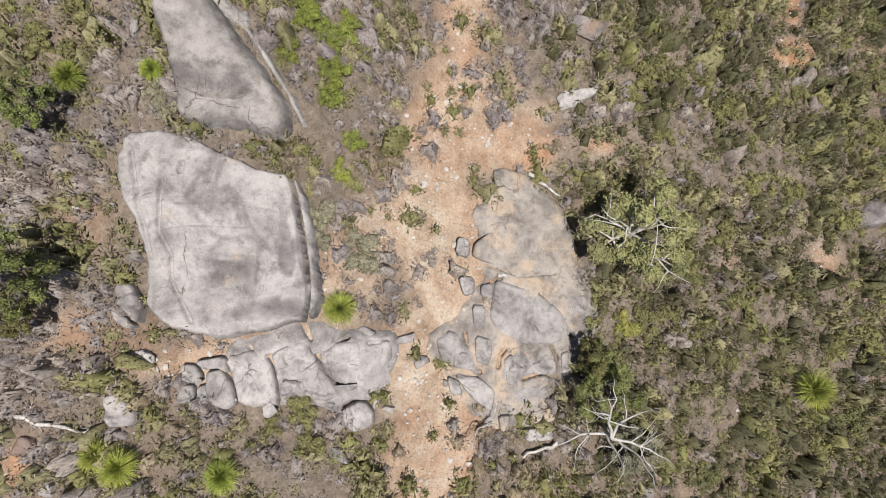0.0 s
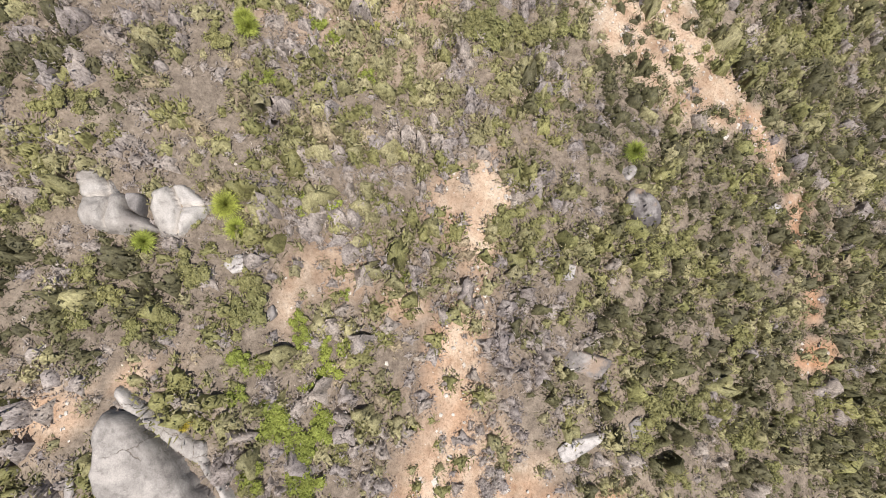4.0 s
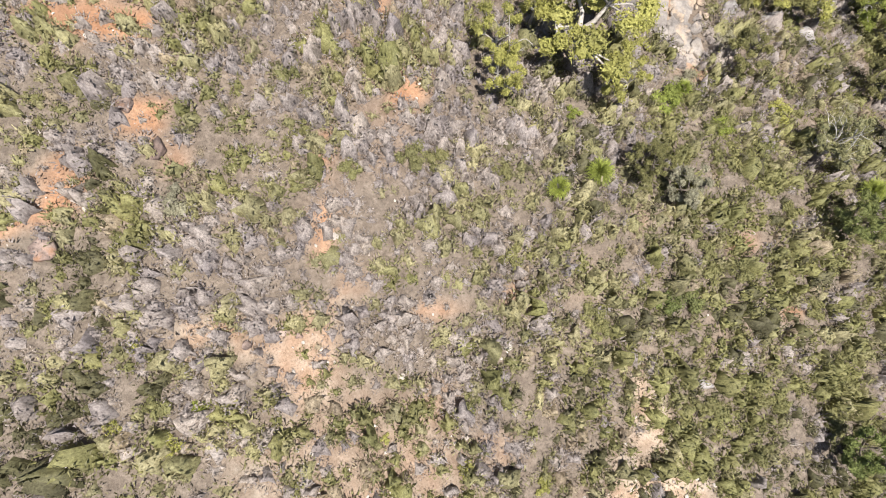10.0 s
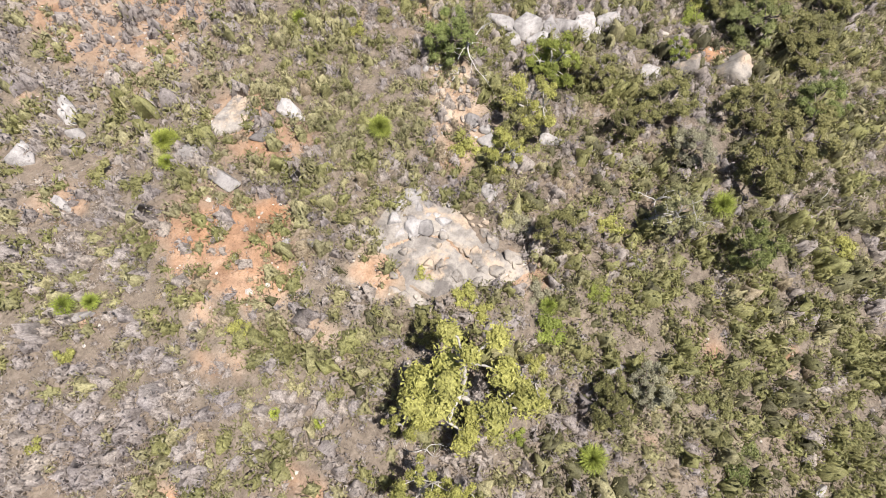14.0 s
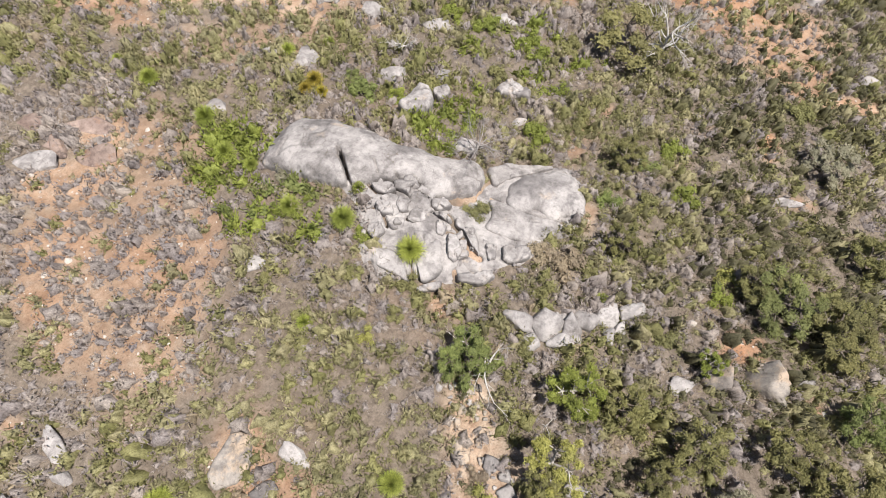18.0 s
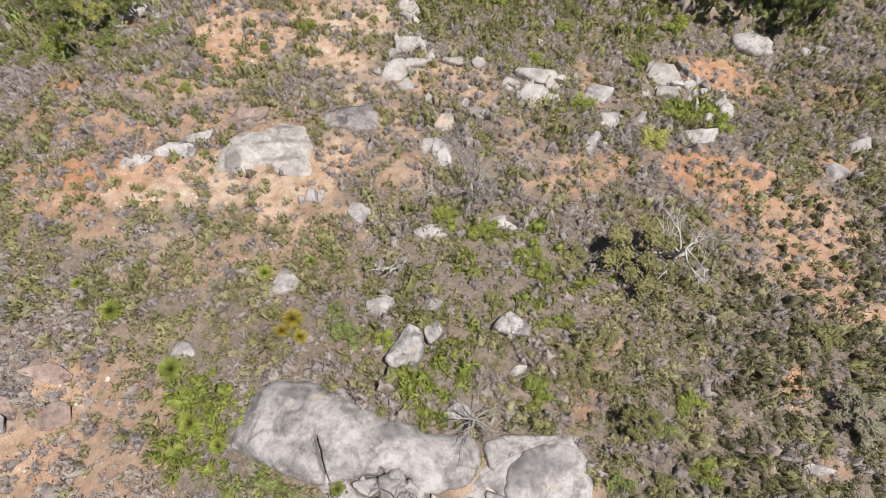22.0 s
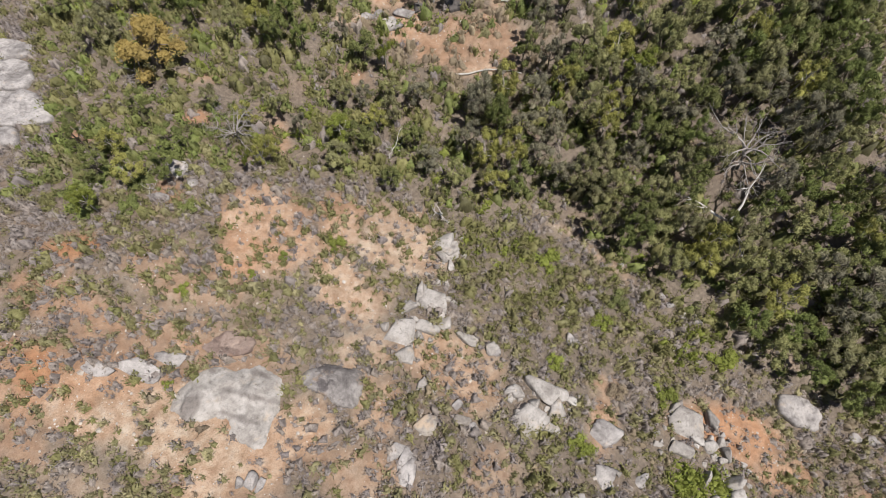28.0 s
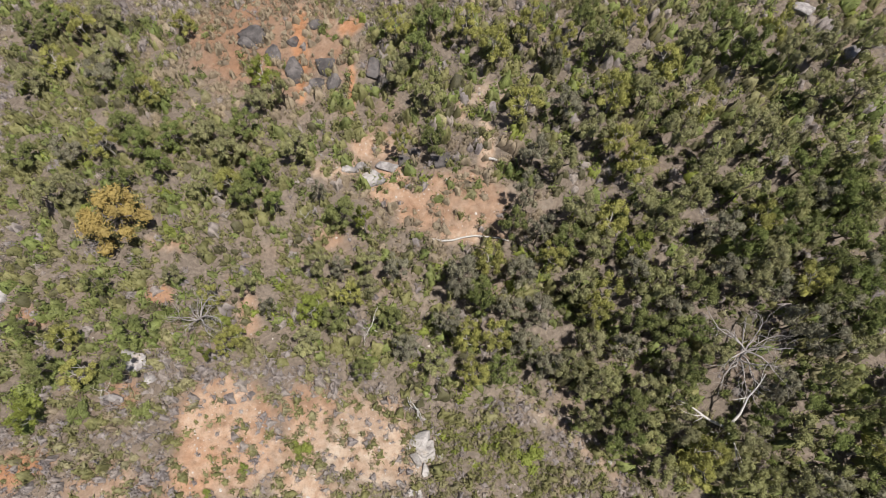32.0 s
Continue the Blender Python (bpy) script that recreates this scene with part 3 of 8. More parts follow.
def oval(x, y, a, b, turn, seed, n=7, jag=0.3):
    """The outline of a roundish, slightly angular stone."""
    gen = np.random.default_rng(seed + 900)
    ang = (np.arange(n) + gen.uniform(-0.25, 0.25, n)) * 2 * np.pi / n
    r = gen.uniform(1 - jag, 1 + jag, n)
    c, s = math.cos(radians(turn)), math.sin(radians(turn))
    u, v = a * r * np.cos(ang), b * r * np.sin(ang)
    return np.stack([x + u * c - v * s, y + u * s + v * c], 1)


BLOCKS = {}


def block_mesh(kind, material):
    """An angular weathered block about one unit in radius: a ball cut by flat faces, with chipped edges."""
    key = (kind, material.name)
    if key not in BLOCKS:
        gen = np.random.default_rng(500 + kind)
        n, m = 24, 12
        az, po = np.arange(n) * 2 * np.pi / n, np.linspace(0.12, np.pi - 0.5, m)
        d = np.stack([np.sin(po)[:, None] * np.cos(az), np.sin(po)[:, None] * np.sin(az), np.cos(po)[:, None] + 0 * az], -1).reshape(-1, 3)
        d = np.vstack([d, [[0, 0, 1]]])
        face = unit(gen.normal(size=(9, 3)) * np.array([1, 1, 0.7]))
        face[0] = unit(np.array([gen.normal(0, 0.25), gen.normal(0, 0.25), 1.0]))
        off = gen.uniform(0.48, 0.86, 9)
        off[0] = 0.55
        cutoff = np.where(d @ face.T > 0.05, off / np.maximum(d @ face.T, 0.05), 9.0).min(1)
        r = np.minimum(cutoff, 1.2) * (1 + gen.normal(0, 0.018, len(d)))
        v = d * r[:, None]
        i, j = np.meshgrid(np.arange(m - 1), np.arange(n), indexing="ij")
        a, c = i * n + j, i * n + (j + 1) % n
        f = np.concatenate([np.stack([a, a + n, c + n], -1).reshape(-1, 3), np.stack([a, c + n, c], -1).reshape(-1, 3),
                            np.stack([np.arange(n), (np.arange(n) + 1) % n, np.full(n, n * m)], -1)])
        BLOCKS[key] = mesh_from("block", v, f, material)
    return BLOCKS[key]


def block(parent, x, y, a, b, turn, height, seed, material=None, lift=0.0):
    """One angular block of an outcrop."""
    ob = new("block", block_mesh(seed % 7, material or GRANITE))
    ob.parent = parent
    z = gz(x, y) + height * 0.2 + lift
    ob.matrix_basis = Matrix.LocRotScale(Vector((x, y, z)) - parent.location, Euler((0, 0, radians(turn))), (a, b, height * 1.2))
    c, s = math.cos(radians(turn)), math.sin(radians(turn))
    FOOTPRINTS.append(np.array([[x + u * a * c - w * b * s, y + u * a * s + w * b * c] for u, w in ((0.8, 0), (0, 0.8), (-0.8, 0), (0, -0.8))]))
    return ob


def jumble(parent, x, y, a, b, turn, count, size, seed, material=None, lift=0.0):
    """Blocks tumbled over an oval patch, a few large and many small."""
    gen = np.random.default_rng(seed + 40)
    c, s = math.cos(radians(turn)), math.sin(radians(turn))
    for k in range(count):
        r, t = math.sqrt(gen.uniform()), gen.uniform(0, 2 * math.pi)
        u, w = a * r * math.cos(t), b * r * math.sin(t)
        big = size * math.exp(gen.normal(-0.25, 0.45))
        block(parent, x + u * c - w * s, y + u * s + w * c, big, big * gen.uniform(0.6, 0.95), gen.uniform(0, 360), big * gen.uniform(0.45, 0.85), seed + k, material, lift)


def stone(x, y, a, b, turn, height, seed, material=None, label="weathered grey granite boulder half buried in scrub"):
    ob = new("boulder", block_mesh(seed % 7, material or (WASHED if seed % 2 else GRANITE)))
    ob.matrix_basis = Matrix.LocRotScale((x, y, gz(x, y) + height * 0.2), Euler((0, 0, radians(turn))), (a * 1.08, b * 1.08, height * 1.3))
    FOOTPRINTS.append(oval(x, y, a * 0.9, b * 0.9, turn, seed))
    return tagged(ob, label, "boulder", "loose boulders on the slope")


# ---------------------------------------------------------------- plants
def grass_tree_parts(seed, yellow=False):
    gen = np.random.default_rng(seed)
    n = 850
    az, el = gen.uniform(0, 2 * np.pi, n), np.clip(gen.normal(0.75, 0.45, n), -0.35, 1.5)
    d = np.stack([np.cos(az) * np.cos(el), np.sin(az) * np.cos(el), np.sin(el)], 1)
    le = gen.uniform(0.62, 0.95, n)[:, None]
    foot = np.array([0, 0, 0.62]) + d * 0.05
    knee = foot + d * le * 0.6
    tip = knee + unit(d - np.array([0, 0, 0.55]) * np.cos(el)[:, None]) * le * 0.45
    s = unit(np.cross(d, np.array([0.02, 0.03, 1.0]))) * 0.011
    v = np.stack([foot - s, foot + s, knee + s, knee - s, knee - s, knee + s, tip, tip], 1)
    faces = np.arange(n * 8).reshape(-1, 8)
    tri = np.concatenate([faces[:, [0, 1, 2]], faces[:, [0, 2, 3]], faces[:, [3, 2, 6]]])
    crown = mesh_from("crown", v.reshape(-1, 3), tri, SPIKE_YELLOW if yellow else SPIKE)
    pts = np.array([[0, 0, -0.3], [0.02, 0, 0.2], [0.0, 0.02, 0.66]])
    trunk = mesh_from("trunk", *tube(pts, [0.17, 0.15, 0.14], 8), BURNT_WOOD, True)
    m = 70
    az = gen.uniform(0, 2 * np.pi, m)
    p = np.stack([0.13 * np.cos(az), 0.13 * np.sin(az), gen.uniform(0.45, 0.62, m)], 1)
    q = p + np.stack([np.cos(az) * 0.26, np.sin(az) * 0.26, gen.uniform(-0.42, -0.15, m)], 1)
    w = np.stack([-np.sin(az), np.cos(az), 0 * az], 1) * 0.016
    skirt = triangles("skirt", np.stack([p - w, p + w, q], 1).reshape(-1, 3), SKIRT)
    return (("trunk", trunk, ""), ("skirt", skirt, "drooping dead straw skirt"), ("crown", crown, "spray of long narrow green leaves"))


def tree_parts(seed, height=5.0, radius=1.9, clusters=12, per=90, leaf=None, bark=None, leaf_size=0.27, bare=0, low_crown=0.7, slim=0.55, spray=(0.21, 0.35)):
    """A gum tree: tapered trunk, crooked limbs, crown of leaf sprays with gaps."""
    gen = np.random.default_rng(seed)
    leaf, bark = leaf or LEAF_TREE, bark or BARK
    fork = np.array([gen.normal(0, 0.15), gen.normal(0, 0.15), height * 0.38])
    pts = np.array([[0, 0, -0.6], [gen.normal(0, 0.06), gen.normal(0, 0.06), height * 0.15], fork])
    trunk = mesh_from("trunk", *tube(pts, [0.045 * height * 0.75, 0.03 * height * 0.75, 0.022 * height * 0.75], 8), bark, True)
    parts = [("trunk", trunk, "")]
    cent, rad, main = [], [], []
    for k in range(4):
        az = 2 * np.pi * (k + gen.uniform(-0.2, 0.2)) / 4
        main.append(fork + np.array([math.cos(az) * radius * 0.38, math.sin(az) * radius * 0.38, height * gen.uniform(0.12, 0.24)]))
    limbs = [[tube(np.array([fork, (fork + m) / 2 + gen.normal(0, 0.06, 3), m]), [0.017 * height, 0.013 * height, 0.009 * height], 6)] for m in main]
    for k in range(clusters):
        az = 2 * np.pi * (k * 0.381966) + gen.normal(0, 0.25)
        reach = radius * (0.12 + 0.70 * math.sqrt((k + 0.5) / clusters)) * gen.uniform(0.8, 1.12)
        tip = np.array([math.cos(az) * reach, math.sin(az) * reach, height * gen.uniform(low_crown, 0.95) - 0.35 * reach])
        own = int(np.argmin([np.linalg.norm(tip - m) for m in main]))
        limbs[own].append(tube(np.array([main[own], (main[own] + tip) / 2 + gen.normal(0, 0.1, 3), tip]), [0.008 * height, 0.006 * height, 0.003 * height], 4))
        cent.append(tip)
        r = radius * gen.uniform(*spray)
        rad.append((r, r, r * gen.uniform(0.75, 1.0)))
    for bits in limbs:
        parts.append(("limb", mesh_from("limb", *joined(bits), bark, True), ""))
    n = clusters
    v = leaves(np.array(cent), np.array(rad), per, np.full(n, leaf_size), np.full(n, leaf_size * slim), up=-0.15, loose=1.0, gen=gen, low=-0.75, shell=0.55)
    rad = np.array(rad)
    under = domes(np.array(cent) - np.array([0, 0, 0.35]) * rad, rad * np.array([0.62, 0.62, 0.9]), gen, 7, 0.45)
    parts.append(("crown", clothed("crown", under, v, leaf), ""))
    for k in range(bare):
        az = 2 * np.pi * k / bare + gen.uniform(-0.4, 0.4)
        p, r = limb(gen, fork, (math.cos(az) * 0.28, math.sin(az) * 0.28, 1.1), height * 0.66, 0.011 * height, 6, 0.2)
        q, s = limb(gen, p[3], (math.cos(az + 0.8), math.sin(az + 0.8), 0.5), height * 0.2, 0.006 * height, 4, 0.35)
        u, w = limb(gen, p[4], (math.cos(az - 0.9), math.sin(az - 0.9), 0.5), height * 0.18, 0.005 * height, 4, 0.3)
        parts.append(("dead_branch", mesh_from("dead_branch", *joined([tube(p, r, 5), tube(q, s, 4), tube(u, w, 4)]), DEAD_WOOD, True), "bare bleached dead branch"))
    return parts


def dead_tree_parts(seed, height=3.4, branches=7, spread=0.9, wood=None, twigs=4, thick=1.0):
    """A leafless dead tree: trunk and forked, crooked branches."""
    gen = np.random.default_rng(seed)
    wood = wood or DEAD_WOOD
    p, r = limb(gen, (0, 0, -0.4), (0, 0, 1), height * 0.45 + 0.4, 0.032 * height * thick, 4, 0.08)
    parts = [("trunk", mesh_from("trunk", *tube(p, np.maximum(r, 0.016 * height * thick), 7), wood, True), "")]
    for k in range(branches):
        az = 2 * np.pi * k / branches + gen.normal(0, 0.35)
        start = p[gen.integers(2, 5)]
        q, s = limb(gen, start, (math.cos(az) * spread, math.sin(az) * spread, 0.75), height * gen.uniform(0.5, 0.85), 0.017 * height * thick, 7, 0.24)
        bits = [tube(q, s, 6)]
        for _ in range(twigs):
            i = gen.integers(2, 7)
            w = unit(q[i] - q[i - 1]) + gen.normal(size=3) * 0.7
            qq, ss = limb(gen, q[i], w, height * gen.uniform(0.15, 0.36), s[i] * 0.65, 5, 0.28)
            bits.append(tube(qq, ss, 5))
            w = unit(qq[3] - qq[2]) + gen.normal(size=3) * 0.8
            q3, s3 = limb(gen, qq[2], w, height * gen.uniform(0.08, 0.2), ss[2] * 0.6, 4, 0.3)
            bits.append(tube(q3, s3, 4))
        parts.append(("branch", mesh_from("branch", *joined(bits), wood, True), ""))
    return parts


def shrub_parts(seed, material, count=320, size=0.13, wide=1.0, tall=0.85):
    """A leafy shrub a metre in radius: sprigs in uneven tufts over short stems."""
    gen = np.random.default_rng(seed)
    k = 11
    az, r = gen.uniform(0, 2 * np.pi, k), np.sqrt(gen.uniform(0, 1, k)) * 0.68 * wide
    c = np.stack([r * np.cos(az), r * np.sin(az), tall * (0.62 - 0.33 * r) * gen.uniform(0.7, 1.15, k)], 1)
    rad = np.stack([gen.uniform(0.26, 0.42, k)] * 2 + [gen.uniform(0.25, 0.40, k) * tall], 1)
    v = leaves(c, rad, count // k, np.full(k, size), np.full(k, size * 0.6), up=0.25, loose=0.6, gen=gen)
    stems = [tube(np.array([[0, 0, -0.2], p * 0.5, p]), [0.03, 0.02, 0.008], 4) for p in c]
    return (("woody_base", mesh_from("woody_base", *joined(stems), BARK), ""), ("foliage", clothed("foliage", domes(c - np.array([0, 0, 0.1]), rad * np.array([0.62, 0.62, 0.95]), gen), v, material), ""))


TEMPLATES = {}


def plant(key, maker, name, label, category, group, x, y, turn=0.0, scale=1.0, z=None, tall=1.0):
    """One plant: the first of its kind is built, the others are copies of it with their own turn and size."""
    m = Matrix.LocRotScale((x, y, gz(x, y) - 0.02 if z is None else z), Euler((0, 0, radians(turn))), (scale, scale, scale * tall))
    if key not in TEMPLATES:
        root = new(name)
        for part_name, me, part_label in maker():
            child(part_name, me, root, part_label)
        tagged(root, label, category, group)
        root.matrix_basis = m
        TEMPLATES[key] = root
        return root
    src = TEMPLATES[key]
    keep = src.matrix_basis.copy()
    src.matrix_basis = Matrix.Identity(4)
    twin = copy_thing(src, m)
    src.matrix_basis = keep
    tagged(twin, label, category, group)
    return twin


def grass_tree(x, y, size, turn=0, yellow=False):
    k = int(abs(x * 7 + y * 3)) % 4
    label = "yellowing grass tree tuft beside a boulder" if yellow else "grass tree with spiky green crown on a short blackened trunk"
    FOOTPRINTS.append(oval(x, y, size * 0.6, size * 0.6, 0, k))
    return plant(("grass_tree", k, yellow), lambda: grass_tree_parts(40 + k, yellow), "grass_tree", label, "grass tree", "grass trees", x, y, turn, size)


SHRUBS = {
    "bright": (LEAF_BRIGHT, "bright green leafy shrub among grey scrub"), "olive": (HEATH_GREEN, "olive green rounded heath shrub"),
    "deep": (LEAF_DEEP, "dark green dense shrub on the slope"), "grey": (HEATH_GREY, "grey twiggy half-dead heath shrub"),
    "brown": (HEATH_BROWN, "dry brown heath shrub with bare twigs"), "orange": (LEAF_ORANGE, "small shrub with rusty orange leaves"),
    "silver": (LEAF_GREY, "pale grey-green soft-leaved shrub"), "lime": (LEAF_LIME, "yellow-green leafy shrub in low scrub"),
}


def shrub(x, y, size, species, turn=0):
    k = int(abs(x * 5 + y * 11)) % 3
    material, label = SHRUBS[species]
    if species != "orange":
        FOOTPRINTS.append(oval(x, y, size * 0.72, size * 0.72, 0, k))
    return plant(("shrub", species, k), lambda: shrub_parts(60 + k, material, 620, 0.115), "shrub", label, "shrub", species + " shrubs", x, y, turn + int(abs(x * 97)) % 360, size, tall=0.8)


TREES = {
    "gum": (LEAF_TREE, BARK, "small gum tree with open olive green crown"), "deep": (LEAF_DEEP, BARK, "dense dark green gum tree in the gully forest"),
    "lime": (LEAF_LIME, PALE_BARK, "gum tree with yellow-green crown and pale limbs"), "bright": (LEAF_BRIGHT, PALE_BARK, "bright green leafy small tree"),
    "orange": (LEAF_ORANGE, BARK, "tree with rusty orange dying crown"), "silver": (LEAF_GREY, BARK, "tree with dull grey-green crown"),
    "olive": (LEAF_OLIVE, BARK, "small tree with dull olive brown crown"),
    "dying": (LEAF_TREE, PALE_BARK, "half-dead gum tree with bare white branches above its leaves"),
}


def tree(x, y, radius, height, species, turn=0):
    k = int(abs(x * 3 + y * 13)) % (4 if species in ("gum", "deep") else 2)
    leaf, bark, label = TREES[species]
    bare = 5 if species == "dying" else 0
    near = x < 46 and y < 70
    if near and species == "gum":
        leaf = LEAF_OLIVE
    if near and species == "lime":
        make = lambda: tree_parts(80 + k, 5.0, 1.9, 17 + 2 * k, 190, leaf, bark, 0.13, bare, 0.5, 0.5, (0.12, 0.27))
    else:
        make = (lambda: tree_parts(80 + k, 5.0, 1.9, 25 + 2 * k, 150, leaf, bark, 0.14, bare, 0.42, 0.5, (0.13, 0.26))) if near else (lambda: tree_parts(80 + k, 5.0, 1.9, 15 + k, 120, leaf, bark, 0.2, bare, 0.45, 0.45, (0.18, 0.32)))
    return plant(("tree", species, k, near), make, "tree", label, "tree", species + " trees",
                 x, y, turn + int(abs(x * 61)) % 360, radius / 1.9, tall=height / 5.0 / (radius / 1.9))


def dead_tree(x, y, size, turn=0, dark=False, seed=0, spread=0.9, branches=7, thick=1.0, twigs=4, grey=False):
    label = "dead shrub-like tree of dense grey twigs" if grey else "blackened dead tree with bare twigs" if dark else "dead tree with bleached bare forked branches"
    key = ("dead", dark, seed, spread, branches, thick, grey)
    return plant(key, lambda: dead_tree_parts(120 + seed, 3.4, branches, spread, BURNT_WOOD if dark else GREY_WOOD if grey else DEAD_WOOD, twigs, thick), "dead_tree", label, "dead tree", "dead trees", x, y, turn, size)


def log(x0, y0, x1, y1, radius, seed=0, lift=0.1, twigs=0, wood=None):
    """A fallen dead trunk lying on the ground."""
    gen = np.random.default_rng(seed + 300)
    t = np.linspace(0, 1, 8)
    x, y = x0 + (x1 - x0) * t, y0 + (y1 - y0) * t
    length = math.hypot(x1 - x0, y1 - y0)
    side = gen.normal(0, 0.025 * length, 8)
    x, y = x - side * (y1 - y0) / length, y + side * (x1 - x0) / length
    p = np.column_stack([x, y, ground_z(x, y) + radius + lift])
    bits = [tube(p, radius * (1 - 0.55 * t), 8)]
    for _ in range(twigs):
        i = gen.integers(2, 7)
        q, s = limb(gen, p[i], unit(p[7] - p[0]) + gen.normal(size=3) * np.array([0.7, 0.7, 0.25]), length * gen.uniform(0.15, 0.4), radius * 0.45, 5, 0.25)
        q[:, 2] = np.maximum(q[:, 2], ground_z(q[:, 0], q[:, 1]) + 0.05)
        bits.append(tube(q, s, 5))
    v, f = joined(bits)
    at = p[0]
    ob = new("log", mesh_from("log", v - at, f, wood or DEAD_WOOD, True))
    ob.location = at
    return tagged(ob, "bleached fallen dead log lying on the slope", "log", "fallen logs")


# ---------------------------------------------------------------- the plan in numbers
# boulders at the start of the track
# the last, long narrow oval paints shade into the right-hand crevice
great_boulder('huge pale granite boulder with grey stains beside the track', [(-10.17, 6.6), (-9.3, 6.75), (-8.76, 6.69), (-8.04, 6.55), (-7.4, 6.23), (-6.33, 5.65), (-5.2, 5.6), (-4.72, 4.9), (-4.5, 3.7), (-4.3, 2.54), (-4.2, 1.37), (-4.45, 0.69), (-5.97, 0.3), (-7.15, 0.02), (-8.1, 0.15), (-8.9, 0.5), (-9.47, 0.9), (-9.5, 2.1), (-9.75, 3.5), (-10.3, 4.6), (-10.45, 5.5)], 0.95, 1, GRANITE, cracks=[([(-5.32, 5.7), (-5.02, 4.84), (-4.82, 3.69), (-4.64, 2.54), (-4.56, 1.37), (-4.72, 0.5)], 0.055, 1.7), ([(-9.05, 5.13), (-9.11, 3.47), (-8.72, 2.7), (-8.68, 1.81), (-8.12, 0.56)], 0.05, 0.16), ([(-8.48, 5.69), (-8.53, 5.42)], 0.06, 0.2), ([(-9.52, 5.69), (-9.43, 5.91)], 0.05, 0.2), ([(-9.06, 3.48), (-8.31, 3.68), (-6.5, 3.73)], 0.03, 0.06), ([(-9.9, 5.9), (-9.7, 4.2), (-9.3, 2.6)], 0.05, 0.14), ([(-8.6, 4.4), (-7.0, 4.55), (-5.6, 4.3)], 0.04, 0.05)], tilt=(0.09, -0.05), cell=0.042, edge=0.18, rough=0.045, ragged=0.2, open_rim=0.97, ledges=0.3, sink=1.2, lichen_and_shade=[(-7.0, 2.45, 0.8, 0.16, -6), (-6.3, 0.9, 1.9, 0.5, 8), (-5.3, 3.1, 0.3, 1.3, 8), (-4.86, 3.2, 0.16, 2.9, 7)])
great_boulder('long grey granite boulder with a dark weathered streak', [(-9.39, 12.24), (-8.46, 12.18), (-7.68, 11.21), (-7.01, 10.44), (-6.42, 9.57), (-5.76, 8.52), (-5.15, 7.54), (-5.18, 7.08), (-5.58, 6.69), (-6.2, 6.72), (-6.67, 6.98), (-7.72, 6.97), (-8.38, 7.06), (-8.54, 7.9), (-8.97, 9.25), (-9.46, 10.35)], 1, 3, GREY_GRANITE, cracks=[([(-8.3, 8.0), (-7.6, 7.75), (-6.9, 7.8), (-6.4, 8.1)], 0.05, 0.25), ([(-7.7, 8.3), (-7.66, 7.8)], 0.05, 0.25)], cell=0.07, edge=0.35, rough=0.035, ledges=0.3)
great_boulder('thin granite slab split from the long boulder', [(-9.21, 13.07), (-8.08, 12.11), (-7.15, 11.33), (-6.69, 10.9), (-6.69, 10.43), (-7.11, 10.77), (-7.85, 11.27), (-8.7, 12.04), (-9.19, 12.48)], 0.45, 4, GREY_GRANITE, cracks=[], cell=0.07, edge=0.3, rough=0.06, ragged=0.2, open_rim=0.9)
great_boulder('narrow granite ledge beside the long boulder', [(-6.84, 10.84), (-6.44, 10.35), (-5.08, 8.2), (-4.74, 7.43), (-5.02, 7.46), (-5.6, 8.59), (-6.24, 9.62), (-6.88, 10.54)], 0.5, 6, GREY_GRANITE, cracks=[], cell=0.07, edge=0.3, rough=0.06, ragged=0.15, open_rim=0.9)
low_outcrop = outcrop('low row of cracked tan granite slabs below the huge boulder', -5.86, -1.32)
sheet(low_outcrop, [(-7.46, -0.72), (-7.22, -0.07), (-6.54, 0.02), (-4.69, 0.6), (-3.67, 0.22), (-1.73, 0.12), (-1.82, -0.89), (-2.49, -1.97), (-2.66, -3.13), (-3.61, -2.7), (-4.36, -2.33), (-5.61, -2.34), (-6.48, -2.37), (-7.18, -1.83)], 0.34, 7, GRANITE, cracks=[([(-5.92, -0.53), (-5.66, -1.2), (-5.6, -2.01)], 0.06, 0.45), ([(-4.83, -0.96), (-4.36, -0.54), (-3.91, -1.23), (-3.6, -1.62), (-3.13, -1.58)], 0.08, 0.45), ([(-4.91, 0.66), (-4.61, 0)], 0.06, 0.45), ([(-7.27, -1.04), (-6.95, -1.58), (-6.88, -2.15)], 0.06, 0.45), ([(-8.22, -0.86), (-7.9, -1.1)], 0.06, 0.4), ([(-8.16, -1.48), (-8.11, -2.01)], 0.07, 0.45), ([(-3.68, -0.2), (-3.35, 0.06)], 0.06, 0.4), ([(-2.61, -0.12), (-2.03, -0.06)], 0.05, 0.4), ([(-3.47, -2.38), (-3.17, -2.16), (-2.58, -2.24)], 0.08, 0.5), ([(-6.53, -0.21), (-6.26, -0.74), (-6.14, -1.02)], 0.04, 0.3), ([(-5.46, -1.35), (-4.92, -1.42), (-4.74, -1.75)], 0.04, 0.3)], buried=True, cell=0.06, edge=0.7, rough=0.03, ragged=0.75, open_rim=0.8)
slab(low_outcrop, [(-8.59, -1.52), (-8.15, -1.44), (-8.09, -2.02), (-8.63, -2.06)], 0.37, 8, GRANITE, rough=0.03, grow=1.06, cut=1)
slab(low_outcrop, [(-8.05, -1.54), (-7.77, -1.45), (-7.64, -2.04), (-8, -2.1)], 0.37, 9, GRANITE, rough=0.03, grow=1.06, cut=1)
